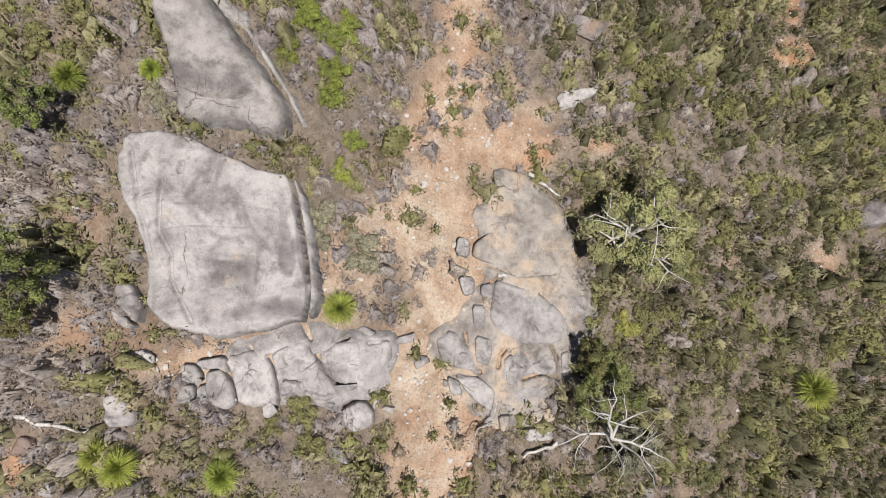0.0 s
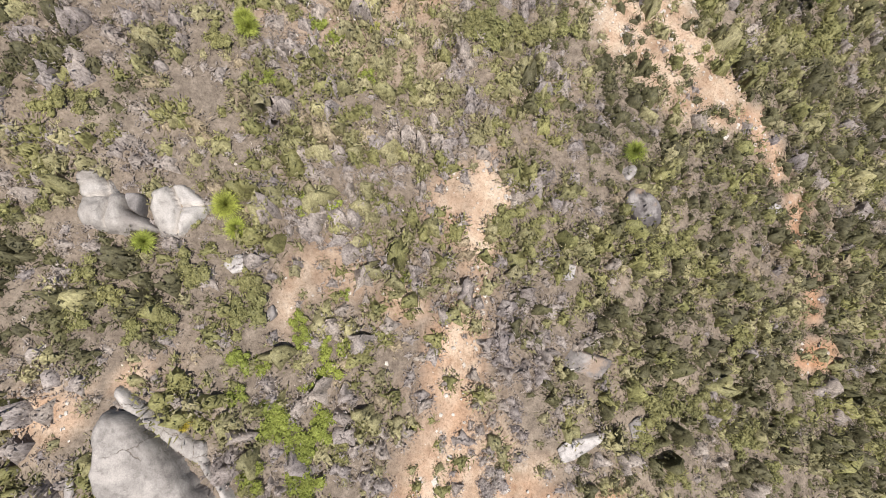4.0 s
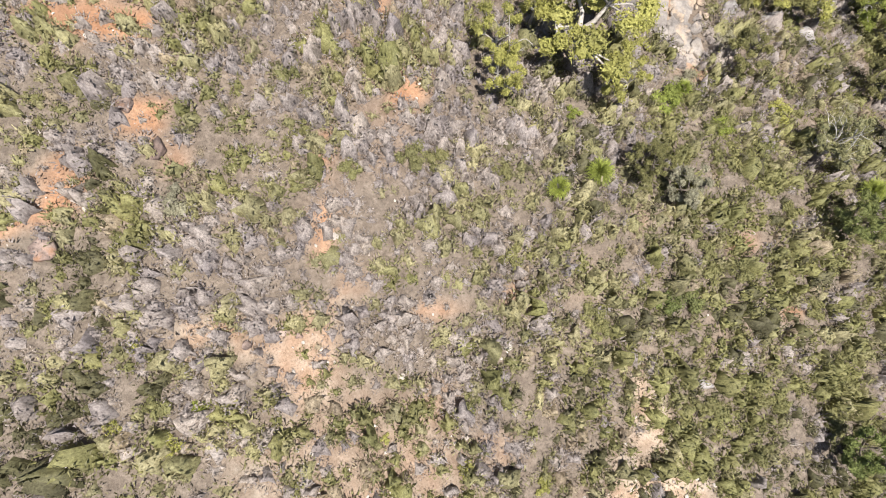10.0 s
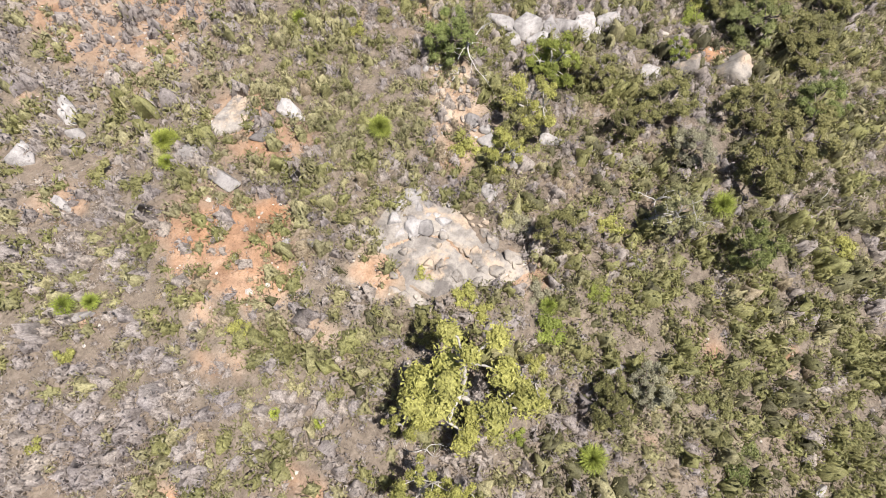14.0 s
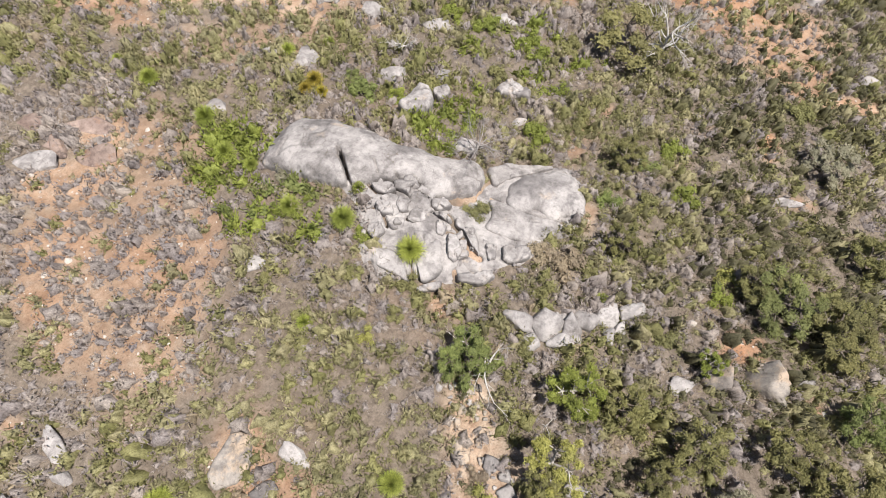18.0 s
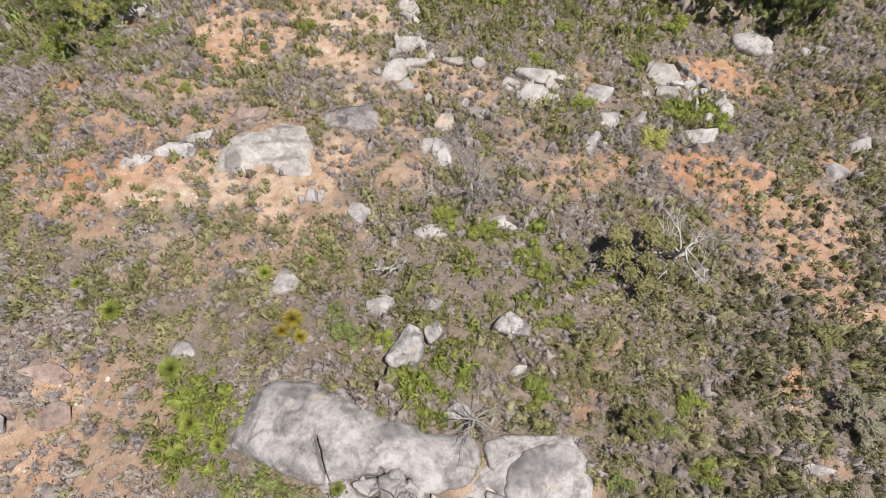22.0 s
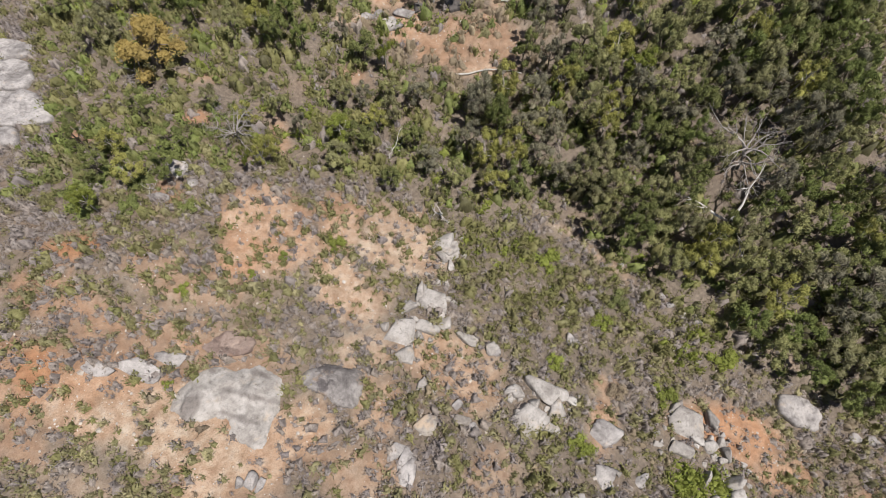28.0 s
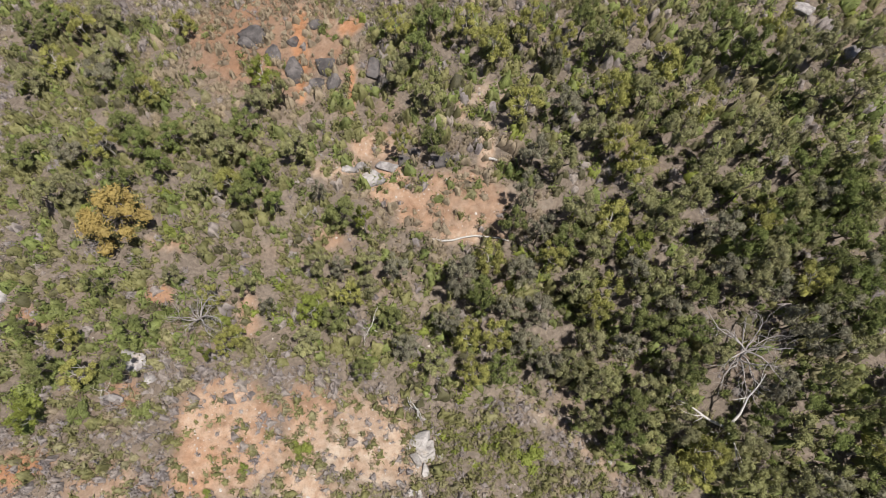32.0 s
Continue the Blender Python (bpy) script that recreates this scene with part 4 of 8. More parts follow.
slab(low_outcrop, [(-7.78, -1.08), (-7.36, -1), (-7.01, -1.37), (-6.86, -2.11), (-7.16, -2.29), (-7.58, -2.09), (-7.81, -1.63)], 0.39, 10, GRANITE, rough=0.03, grow=1.06, cut=1)
slab(low_outcrop, [(-8.12, -0.71), (-7.21, -0.54), (-7.11, -1.1), (-7.37, -0.94), (-7.83, -0.99)], 0.35, 11, GRANITE, rough=0.03, grow=1.06, cut=1)
slab(low_outcrop, [(-7.2, -0.63), (-6.35, -0.36), (-5.86, -0.74), (-5.62, -1.69), (-5.61, -2.25), (-6.74, -2.17), (-6.88, -1.47)], 0.38, 12, GRANITE, rough=0.03, grow=1.06, cut=1)
slab(low_outcrop, [(-5.79, -0.46), (-4.77, 0.02), (-4.39, -0.76), (-4.75, -1.14), (-5.41, -1.22), (-5.5, -1.69), (-5.7, -0.93)], 0.38, 13, GRANITE, rough=0.03, grow=1.06, cut=1)
slab(low_outcrop, [(-4.83, -1.29), (-4.39, -0.81), (-3.63, -1.74), (-2.88, -1.5), (-3.44, -1.94), (-4.18, -2.11), (-5.09, -1.74)], 0.37, 14, GRANITE, rough=0.03, grow=1.06, cut=1)
slab(low_outcrop, [(-4.31, -0.47), (-3.66, -0.08), (-1.93, 0.02), (-1.88, -0.79), (-3.07, -1.52), (-3.6, -1.55), (-4.11, -0.95)], 0.37, 15, GRANITE, rough=0.03, grow=1.06, cut=1)
slab(low_outcrop, [(-5.46, -1.35), (-4.92, -1.42), (-5.09, -1.8), (-5.53, -1.88)], 0.35, 16, GRANITE, rough=0.03, grow=1.06, cut=1)
slab(low_outcrop, [(-8.53, -0.8), (-8.12, -0.81), (-7.89, -1.17), (-8.1, -1.44), (-8.48, -1.29)], 0.38, 17, GRANITE, rough=0.03, grow=1.06, cut=1)
boulder('grey granite block wedged beside the track', [(-3.43, -2.36), (-2.87, -2.11), (-2.48, -2.45), (-2.47, -3.03), (-3.22, -3.19), (-3.51, -2.8)], 0.5, 18, GRANITE)
boulder('pale flat-topped granite block in scrub', [(-10.74, -1.78), (-10.34, -1.7), (-9.61, -2.3), (-9.76, -2.65), (-10.31, -2.75), (-10.56, -2.45)], 0.5, 19, GRANITE)
boulder('split pale granite block', [(-10.37, 1.7), (-9.94, 1.8), (-9.61, 1.18), (-9.68, 0.52), (-10, 0.73), (-10.29, 1.17)], 0.6, 20, GRANITE)
boulder('flat granite flake on the ground', [(-10.57, 0.94), (-10.27, 0.82), (-9.78, 0.41), (-10.1, 0.34), (-10.42, 0.55)], 0.35, 21, GRANITE)
track_outcrop = outcrop('flat cracked granite pavement beside the track', 3.29, 1.36)
sheet(track_outcrop, [(1.13, 3.53), (2.01, 6.58), (3.65, 6.97), (5.58, 4.94), (6.11, 2.34), (6.01, 0.02), (4.83, -1.97), (4.08, -3.45), (2.27, -3.58), (0.34, -2.27), (-0.4, 0.02), (0.34, 0.87), (1.01, 1.75)], 0.26, 22, WASHED, cracks=[([(3.89, 1.8), (4.53, 0.93), (5.18, 0.11)], 0.06, 0.4), ([(2.4, 1.32), (2.73, 1.78), (3.18, 1.9)], 0.04, 0.35), ([(2.11, -1.08), (2.21, -0.61), (2.44, -0.37)], 0.07, 0.4), ([(2.42, -1.38), (2.61, -0.85), (2.8, -0.74)], 0.07, 0.4), ([(3.1, -1.5), (3.94, -1.3), (4.52, -1.48), (4.48, -0.62), (4.3, -0.24)], 0.07, 0.4), ([(0.13, -0.06), (0.47, -0.65), (1.42, -1.24)], 0.07, 0.35), ([(0.84, 0.24), (0.95, -0.3)], 0.05, 0.35), ([(0.94, -1.81), (1.31, -1.4)], 0.04, 0.35), ([(0.48, 3.72), (0.48, 3.28), (0.97, 3.15)], 0.06, 0.35), ([(1.84, 2.24), (2.26, 2.41)], 0.08, 0.35), ([(1.69, 2.89), (3.08, 2.49), (4.52, 2.65)], 0.04, 0.2)], buried=True, cell=0.06, edge=0.9, rough=0.02, ragged=1.0, open_rim=0.85)
slab(track_outcrop, [(1.96, 6.76), (2.44, 6.97), (3.52, 6.71), (4.48, 5.83), (5.08, 5.15), (5.76, 3.04), (4.64, 2.77), (2.84, 2.52), (1.92, 2.94), (1.13, 3.2), (1.2, 3.72), (1.94, 4.26), (2.19, 5.66)], 0.30, 23, WASHED, rough=0.03, grow=1.0, cut=1)
slab(track_outcrop, [(2.03, 2.34), (2.6, 2.2), (4, 1.78), (4.94, 0.93), (5.23, 0.25), (4.54, -0.2), (3.24, -0.24), (2.33, 0.02), (1.71, 0.89)], 0.32, 24, GRANITE, rough=0.03, grow=1.0, cut=1)
slab(track_outcrop, [(2.2, -0.84), (2.55, -0.56), (3.94, -0.46), (4.51, -0.87), (4.49, -1.42), (3.21, -1.29), (2.59, -1.92), (2.23, -1.69)], 0.31, 25, GRANITE, rough=0.03, grow=1.0, cut=1)
slab(track_outcrop, [(1.21, 0.19), (1.95, -0.02), (1.82, -1.05), (1.2, -0.83)], 0.31, 26, GRANITE, rough=0.03, grow=1.0, cut=1)
slab(track_outcrop, [(-0.3, 0.02), (0.34, 0.4), (1.16, -0.45), (1.38, -1.25), (0.34, -1.03), (-0.08, -0.81)], 0.30, 27, GRANITE, rough=0.03, grow=1.0, cut=1)
slab(track_outcrop, [(0.34, -1.2), (1.42, -1.42), (2.03, -1.94), (1.84, -2.77), (0.98, -2.12)], 0.31, 28, GRANITE, rough=0.03, grow=1.0, cut=1)
slab(track_outcrop, [(2.45, -2), (3.9, -1.56), (4.23, -2.22), (3, -2.6)], 0.30, 29, GRANITE, rough=0.03, grow=1.0, cut=1)
slab(track_outcrop, [(5.05, 1.85), (5.96, 1.82), (5.89, 0.25), (5.36, 0.43)], 0.31, 30, GRANITE, rough=0.03, grow=1.0, cut=1)
slab(track_outcrop, [(0.57, 2.4), (1.23, 2.42), (1.23, 1.76), (0.78, 1.64)], 0.30, 31, GRANITE, rough=0.03, grow=1.0, cut=1)
slab(track_outcrop, [(1.09, 3.87), (0.57, 3.95), (0.46, 3.27), (1.01, 3.12)], 0.30, 32, GRANITE, rough=0.03, grow=1.0, cut=1)
slab(track_outcrop, [(1.46, 2.1), (1.96, 2.22), (1.95, 1.56), (1.45, 1.65)], 0.30, 33, GRANITE, rough=0.03, grow=1.0, cut=1)
slab(track_outcrop, [(1.11, 1.32), (1.63, 1.33), (1.66, 0.35), (1.17, 0.34)], 0.29, 34, GRANITE, rough=0.03, grow=1.0, cut=1)
slab(track_outcrop, [(4.65, -0.54), (5.01, -0.43), (4.98, -1.31), (4.66, -1.42)], 0.30, 35, GRANITE, rough=0.03, grow=1.0, cut=1)
slab(track_outcrop, [(3.29, -2.74), (4.34, -2.61), (4.44, -3.15), (3.39, -3.25)], 0.30, 36, WASHED, rough=0.03, grow=1.0, cut=1)
slab(track_outcrop, [(3.05, -3.36), (4.2, -3.35), (4.3, -3.84), (3.15, -3.87)], 0.29, 37, GRANITE, rough=0.03, grow=1.0, cut=1)
slab(track_outcrop, [(2.06, -2.84), (2.84, -2.81), (2.83, -3.4), (2.16, -3.47)], 0.30, 38, WASHED, rough=0.03, grow=1.0, cut=1)
slab(track_outcrop, [(0.13, -1.34), (0.59, -1.49), (0.76, -2.08), (0.29, -2.06)], 0.29, 39, GRANITE, rough=0.03, grow=1.0, cut=1)
stone(-9.68, -0.53, 0.46, 0.22, 173, 0.19, 40, GRANITE)
stone(-3.62, -3.97, 0.43, 0.18, 138, 0.18, 41, GRANITE)
stone(-1.34, 0.02, 0.45, 0.21, -160, 0.19, 42, GRANITE)
stone(-12.21, -4.57, 0.35, 0.3, 157, 0.23, 43, GRANITE)
stone(5.59, 10.28, 0.97, 0.47, -146, 0.3, 44, GRANITE)
stone(8.09, 10.83, 0.46, 0.32, 82, 0.23, 45, GRANITE)
stone(-0.82, -0.81, 0.41, 0.23, 179, 0.2, 46, GRANITE)
stone(8.24, -6.12, 0.31, 0.3, 134, 0.23, 47, GRANITE)
stone(-2.84, 0.22, 0.39, 0.2, 180, 0.19, 48, GRANITE)
stone(-1.91, -2.5, 0.24, 0.16, 176, 0.17, 49, GRANITE)
stone(-6.93, 11.06, 0.33, 0.28, 108, 0.22, 50, GRANITE)
stone(-10.02, 10.05, 0.43, 0.2, 101, 0.18, 51, GRANITE)
stone(-6.34, 16.75, 0.42, 0.29, -179, 0.22, 52, GRANITE)
stone(8.45, 21.28, 0.57, 0.29, -165, 0.22, 53, GRANITE)
stone(15.26, 20.04, 0.37, 0.25, -167, 0.21, 54, GRANITE)
stone(5.51, 17.01, 0.34, 0.31, -150, 0.23, 55, GRANITE)
stone(6.29, 13.29, 0.96, 0.63, 173, 0.37, 56, DARK_GRANITE)
stone(-12.89, -3.26, 0.58, 0.37, 175, 0.26, 57, BROWN_ROCK)
stone(21.1, 5.96, 1.03, 0.89, 53, 0.47, 58, DARK_GRANITE)
stone(-13.46, 3.51, 0.45, 0.29, 89, 0.22, 59, DARK_GRANITE)
stone(-12.5, 3.53, 0.35, 0.28, -175, 0.22, 60, DARK_GRANITE)
stone(-5.21, 15.11, 0.28, 0.19, 81, 0.18, 61, DARK_GRANITE)
boulder('upright grey granite boulder beside a grass tree', [(8.14, 20.26), (8.8, 20.78), (9.14, 20.24), (9.64, 19.53), (9.42, 18.93), (8.67, 18.9), (8.22, 19.55)], 0.7, 62, DARK_GRANITE, flat=4)
great_boulder('pale granite ledge on the scrub slope', [(-11.2, 19.62), (-10.52, 19.76), (-10.06, 19.17), (-9.63, 18.91), (-9.49, 18.35), (-9, 18.19), (-8.47, 17.74), (-9.09, 17.66), (-9.86, 17.57), (-10.82, 17.89), (-11.01, 18.72)], 0.6, 63, WHITE_GRANITE, cracks=[([(-10.51, 19.72), (-10.1, 18.88), (-10.05, 17.84)], 0.05, 0.35), ([(-10.93, 18.73), (-10.1, 18.88)], 0.04, 0.25)], cell=0.07, edge=0.45, rough=0.13, ragged=0.3, open_rim=0.92)
boulder('small granite block in a ledge', [(-9.59, 18.92), (-9.11, 18.95), (-9.12, 18.18), (-9.4, 18.41)], 0.6, 64, GRANITE)
great_boulder('cracked pale granite ledge', [(-8.96, 19.03), (-8.48, 19.46), (-8, 19.55), (-7.62, 19.08), (-7.23, 18.81), (-7.51, 18.19), (-8.11, 17.66), (-8.55, 17.73), (-8.94, 18.38)], 0.6, 65, WHITE_GRANITE, cracks=[([(-8.48, 19.4), (-8.11, 18.64), (-8.11, 17.72)], 0.05, 0.4), ([(-8.11, 18.64), (-7.26, 18.77)], 0.04, 0.3)], cell=0.07, edge=0.45, rough=0.13, ragged=0.3, open_rim=0.92)
# logs and dead wood near the track
log(3.5, 6.73, 4.84, 5.88, 0.09, 66)
log(2.14, 2.49, 2.95, 2.47, 0.08, 67)
log(4.63, -3.95, 3.02, -4.38, 0.09, 68)
log(-13.69, -2.25, -10.9, -2.93, 0.09, 69, twigs=4)
log(3.87, 1.79, 5.14, 2.08, 0.06, 70)
log(5.49, 0.02, 4.09, 1.25, 0.06, 71, twigs=2)
log(5.23, 13.08, 6.13, 13.33, 0.04, 72, twigs=1)
dead_tree(1.45, -3.23, 0.48, spread=0.6, branches=4, seed=3)
dead_tree(6.44, -3.34, 1.35, spread=1.4, branches=6, seed=2, thick=0.85, twigs=5)
# plants round the first boulders
tree(7.71, 4.15, 2.4, 4.2, 'dying')
tree(6.2, -1.85, 1.51, 3, 'deep')
tree(5.84, -0.71, 0.88, 3, 'gum')
tree(7.46, -4.25, 1.26, 2, 'silver')
tree(-12.09, 6.8, 0.97, 3, 'deep')
tree(-11.98, 1.76, 1.22, 5, 'deep')
tree(-12.37, 0.65, 0.79, 3, 'gum')
grass_tree(-3.61, 1.09, 0.77)
grass_tree(-11.63, 8.07, 0.68)
grass_tree(-9.35, 8.56, 0.5)
grass_tree(-7.14, -4.36, 0.74)
grass_tree(-10.06, -3.94, 0.79)
grass_tree(-10.76, -3.54, 0.67)
grass_tree(16.51, -2.22, 1.09)
grass_tree(-8.97, 17.35, 0.52)
grass_tree(-6.72, 18.75, 0.67)
grass_tree(-6.38, 17.99, 0.53)
grass_tree(-6.47, 25.61, 0.57)
grass_tree(8.61, 22.05, 0.63)
grass_tree(-6.65, 25.93, 0.53)
grass_tree(-7.32, 11.72, 0.3, yellow=True)
shrub(-5.96, 13.58, 0.59, 'bright')
shrub(-5.39, 13.4, 0.52, 'bright')
shrub(-5.96, 12.53, 0.51, 'bright')
shrub(-4.96, 11.81, 0.75, 'bright')
shrub(-4.45, 11.34, 0.52, 'bright')
shrub(-4.4, 14.87, 0.5, 'bright')
shrub(-4.24, 14.27, 0.54, 'bright')
shrub(-3.37, 13.37, 0.7, 'bright')
shrub(-3.5, 14.12, 0.45, 'bright')
shrub(-2.83, 14.03, 0.51, 'bright')
shrub(-4.13, 10.71, 0.66, 'bright')
shrub(-4.18, 9.86, 0.7, 'bright')
shrub(-4.05, 12.65, 0.39, 'bright')
shrub(-3.5, 11.82, 0.61, 'bright')
shrub(-5.5, 9.99, 0.68, 'bright')
shrub(-0.79, 16.58, 0.43, 'bright')
shrub(-2.89, 15.89, 0.31, 'bright')
shrub(-4.42, 18.98, 0.58, 'bright')
shrub(-3.38, 18.96, 0.53, 'bright')
shrub(-2.14, 19.52, 0.27, 'bright')
shrub(-2.32, 24.31, 0.63, 'bright')
shrub(-6.42, 23.65, 0.48, 'bright')
shrub(-5.78, 23.76, 0.49, 'bright')
shrub(-4.23, 26.4, 0.51, 'bright')
shrub(-3.6, 25.92, 0.51, 'bright')
shrub(-5.79, 15.2, 1.01, 'olive')
shrub(-8.2, 14.72, 0.72, 'olive')
shrub(-7.61, 12.75, 0.63, 'olive')
shrub(-5.69, 15.87, 0.81, 'olive')
shrub(-9.66, 15.49, 0.76, 'olive')
shrub(-7.69, 16.54, 0.89, 'olive')
shrub(-10.46, 16.36, 0.76, 'olive')
shrub(-9.02, 14.46, 0.56, 'olive')
shrub(3.11, 19.02, 0.96, 'olive')
shrub(4.14, 18.74, 0.73, 'olive')
shrub(-2.39, 22.85, 0.66, 'olive')
shrub(-10.57, 14.96, 0.63, 'olive')
shrub(-2.96, 10.62, 0.57, 'olive')
shrub(9.72, 17.99, 1.02, 'olive')
shrub(10.82, 18.52, 0.77, 'olive')
shrub(18.11, 28.02, 1.02, 'olive')
shrub(16.5, 28.04, 1, 'olive')
shrub(-7.76, 18.39, 0.53, 'olive')
shrub(-10.3, 20.96, 0.53, 'olive')
shrub(-0.81, 24.27, 0.63, 'olive')
shrub(9.35, 11.66, 0.88, 'olive')
shrub(11.63, 11.6, 0.75, 'olive')
shrub(12.54, 10.01, 0.8, 'olive')
shrub(11, 17.34, 0.67, 'olive')
shrub(5.86, 27.5, 0.9, 'olive')
shrub(2.19, 27.36, 1.03, 'olive')
shrub(3.39, 27.01, 0.91, 'olive')
shrub(2.79, 22.95, 0.65, 'olive')
shrub(4.74, 24.1, 0.67, 'olive')
shrub(-1.26, 26.43, 0.59, 'olive')
shrub(-12.18, 18.5, 0.5, 'olive')
shrub(-12.24, 21.9, 0.8, 'olive')
shrub(-11.36, 22.22, 0.69, 'olive')
shrub(-9.13, 24.89, 0.65, 'olive')
shrub(-7.56, 25.18, 0.75, 'olive')
shrub(-4.96, 24.82, 0.46, 'olive')
shrub(-4.88, -2.45, 0.8, 'olive')
shrub(-4.67, -3.49, 0.8, 'olive')
shrub(-12.79, 9.29, 0.77, 'olive')
shrub(-12.12, 8.97, 0.7, 'olive')
shrub(6.3, -0.43, 0.75, 'olive')
shrub(10.7, 0.02, 0.89, 'olive')
shrub(9.69, 0.97, 0.89, 'olive')
shrub(12.91, 10.38, 0.95, 'olive')
shrub(8.77, 11.25, 1.03, 'olive')
shrub(8.25, 10.24, 0.75, 'olive')
shrub(10.73, 11.74, 0.77, 'olive')
shrub(14.25, 7.13, 0.84, 'olive')
shrub(16.05, 6.74, 0.86, 'olive')
shrub(18.85, 5.84, 1.23, 'olive')
shrub(14.06, 8.95, 0.73, 'olive')
shrub(20.26, -0.24, 1.18, 'olive')
shrub(19.02, -3.61, 1.09, 'olive')
shrub(16.89, -5, 1.12, 'olive')
shrub(12.35, 4.46, 0.93, 'olive')
shrub(10.9, 2.93, 0.75, 'olive')
shrub(12.04, -0.94, 0.8, 'olive')
shrub(13.31, 1.5, 0.98, 'olive')
shrub(14.15, -4.11, 0.91, 'olive')
shrub(10.92, -5.54, 0.87, 'olive')
shrub(9.82, 8.87, 0.7, 'olive')
shrub(17, 11.67, 0.76, 'olive')
shrub(21.38, 10.26, 1.04, 'olive')
shrub(21.65, 13.18, 1.06, 'olive')
shrub(21.57, 16.14, 1.07, 'olive')
shrub(12.78, 14.31, 0.96, 'olive')
shrub(18.26, -0.49, 0.75, 'olive')
shrub(-5.77, -2.99, 0.54, 'olive')
shrub(-2.92, 3.24, 1.16, 'silver')
shrub(-4.44, 4.44, 0.82, 'silver')
shrub(-4.45, 3.56, 0.65, 'silver')
shrub(-3.27, 7.26, 0.65, 'bright')
shrub(-3.74, 6.06, 0.59, 'bright')
shrub(-3.96, 9.53, 0.8, 'bright')
shrub(-4.09, 11.02, 0.81, 'bright')
shrub(-4.95, 11.46, 0.8, 'bright')
shrub(-3.44, 11.35, 0.6, 'bright')
shrub(-4.14, 8.66, 0.69, 'bright')
shrub(-5.42, 9.62, 0.56, 'olive')
shrub(-9.33, 7.93, 0.59, 'silver')
shrub(-8.99, 7.41, 0.68, 'silver')
shrub(2.32, 9.11, 0.85, 'grey')
shrub(4.63, 7.97, 0.51, 'brown')
shrub(1.78, 1.43, 0.48, 'brown')
shrub(2.68, 0.57, 0.34, 'brown')
shrub(-0.51, 3.1, 0.47, 'grey')
shrub(8.35, 0.6, 0.98, 'olive')
shrub(7.6, 0.6, 0.76, 'lime')
shrub(5.99, 2.8, 0.3, 'silver')
shrub(2.02, -3.94, 0.69, 'grey')
shrub(2.47, -3.56, 0.6, 'brown')
# bare soil along the first stretch
clearing(-0.84, 3.86, 3, 1.54, 99, 0.92, 0.05)
clearing(-0.5, -0.81, 2.49, 1.77, 91, 0.95, 0.1)
clearing(-0.49, -4.44, 1.78, 1.52, 100, 0.95, 0.2)
clearing(1.98, 7.99, 2.72, 1.35, -153, 0.95, 0.3)
clearing(0.36, 9.4, 2.11, 1.13, 86, 0.75, 0.2)
clearing(1.07, 13.1, 1.48, 0.7, 86, 0.9, 0.1)
clearing(-4.11, 2.41, 1.2, 0.56, 90, 0.85, 0.1)
clearing(16.65, 13.54, 1.29, 0.71, -166, 0.9, 0.7)
clearing(6.97, 8.35, 0.79, 0.44, -173, 0.8, 0.6)
clearing(18.22, 3.74, 1.03, 0.67, -173, 0.7, 0.3)
clearing(-11.69, 0.2, 0.89, 0.79, 94, 0.5, 0.5)
clearing(-13.25, -3.76, 1.02, 0.3, 94, 0.8, 0.8)
clearing(-7.61, -0.73, 1.87, 0.74, 179, 0.85, 0.1)
clearing(12.76, 3.65, 0.76, 0.43, 84, 0.6, 0.2)
clearing(4.16, 7.74, 0.88, 0.71, -162, 0.8, 0.7)
clearing(-5.53, -0.37, 1.61, 0.77, 179, 0.8, 0.1)
clearing(1.01, 2.64, 1.78, 0.89, 89, 0.85, 0.4)
clearing(1.87, -1.05, 2.35, 2.01, 89, 0.7, 0.3)
clearing(-10.92, 11.95, 1.05, 0.83, 159, 0.85, 0.35)
clearing(-9.16, 13.28, 0.51, 0.36, 107, 0.8, 0.4)
clearing(1.99, 18.02, 1.35, 0.67, 87, 0.9, 0.1)
clearing(2.49, 19.88, 0.95, 0.79, 76, 0.9, 0.15)
clearing(1.25, 13.72, 1.45, 0.89, 89, 0.9, 0.15)
clearing(1.13, 19.56, 1.61, 1.1, 85, 0.6, 0.05)
clearing(1.93, 15.61, 1.29, 0.33, 89, 0.8, 0.1)
clearing(1.2, 10.29, 2.28, 1.38, 175, 0.65, 0.15)
clearing(-3.34, 16.9, 1.69, 1.02, -177, 0.45, 0)
clearing(-1.1, 15.55, 0.84, 0.62, -177, 0.8, 0)
clearing(8.75, 27.64, 1.49, 1.03, 79, 0.8, 0.15)
clearing(11.98, 26.04, 2.32, 1.49, 78, 0.6, 0.5)
clearing(14.46, 23.62, 1.17, 0.67, 148, 0.6, 0.5)
clearing(15.66, 22.28, 0.88, 0.6, 73, 0.75, 0.5)
clearing(16.53, 19.87, 1.32, 0.5, 81, 0.8, 0.5)
clearing(16.78, 15.82, 1.51, 0.46, 83, 0.7, 0.6)
clearing(16.99, 13.6, 1.39, 0.85, -177, 0.85, 0.6)
clearing(10.89, 24.37, 1.09, 0.77, -166, 0.7, 0.2)
clearing(2.54, 21.55, 1.21, 0.28, 88, 0.8, 0.1)
clearing(-4.91, 15.83, 1.36, 0.31, 93, 0.7, 0.1)
clearing(-6.16, 35.59, 1.43, 0.4, -175, 0.66, 0.3)
clearing(-7.08, 34.63, 0.59, 0.51, 89, 0.55, 0.4)
clearing(-3.18, 34.88, 1.16, 0.92, -172, 0.62, 0.3)
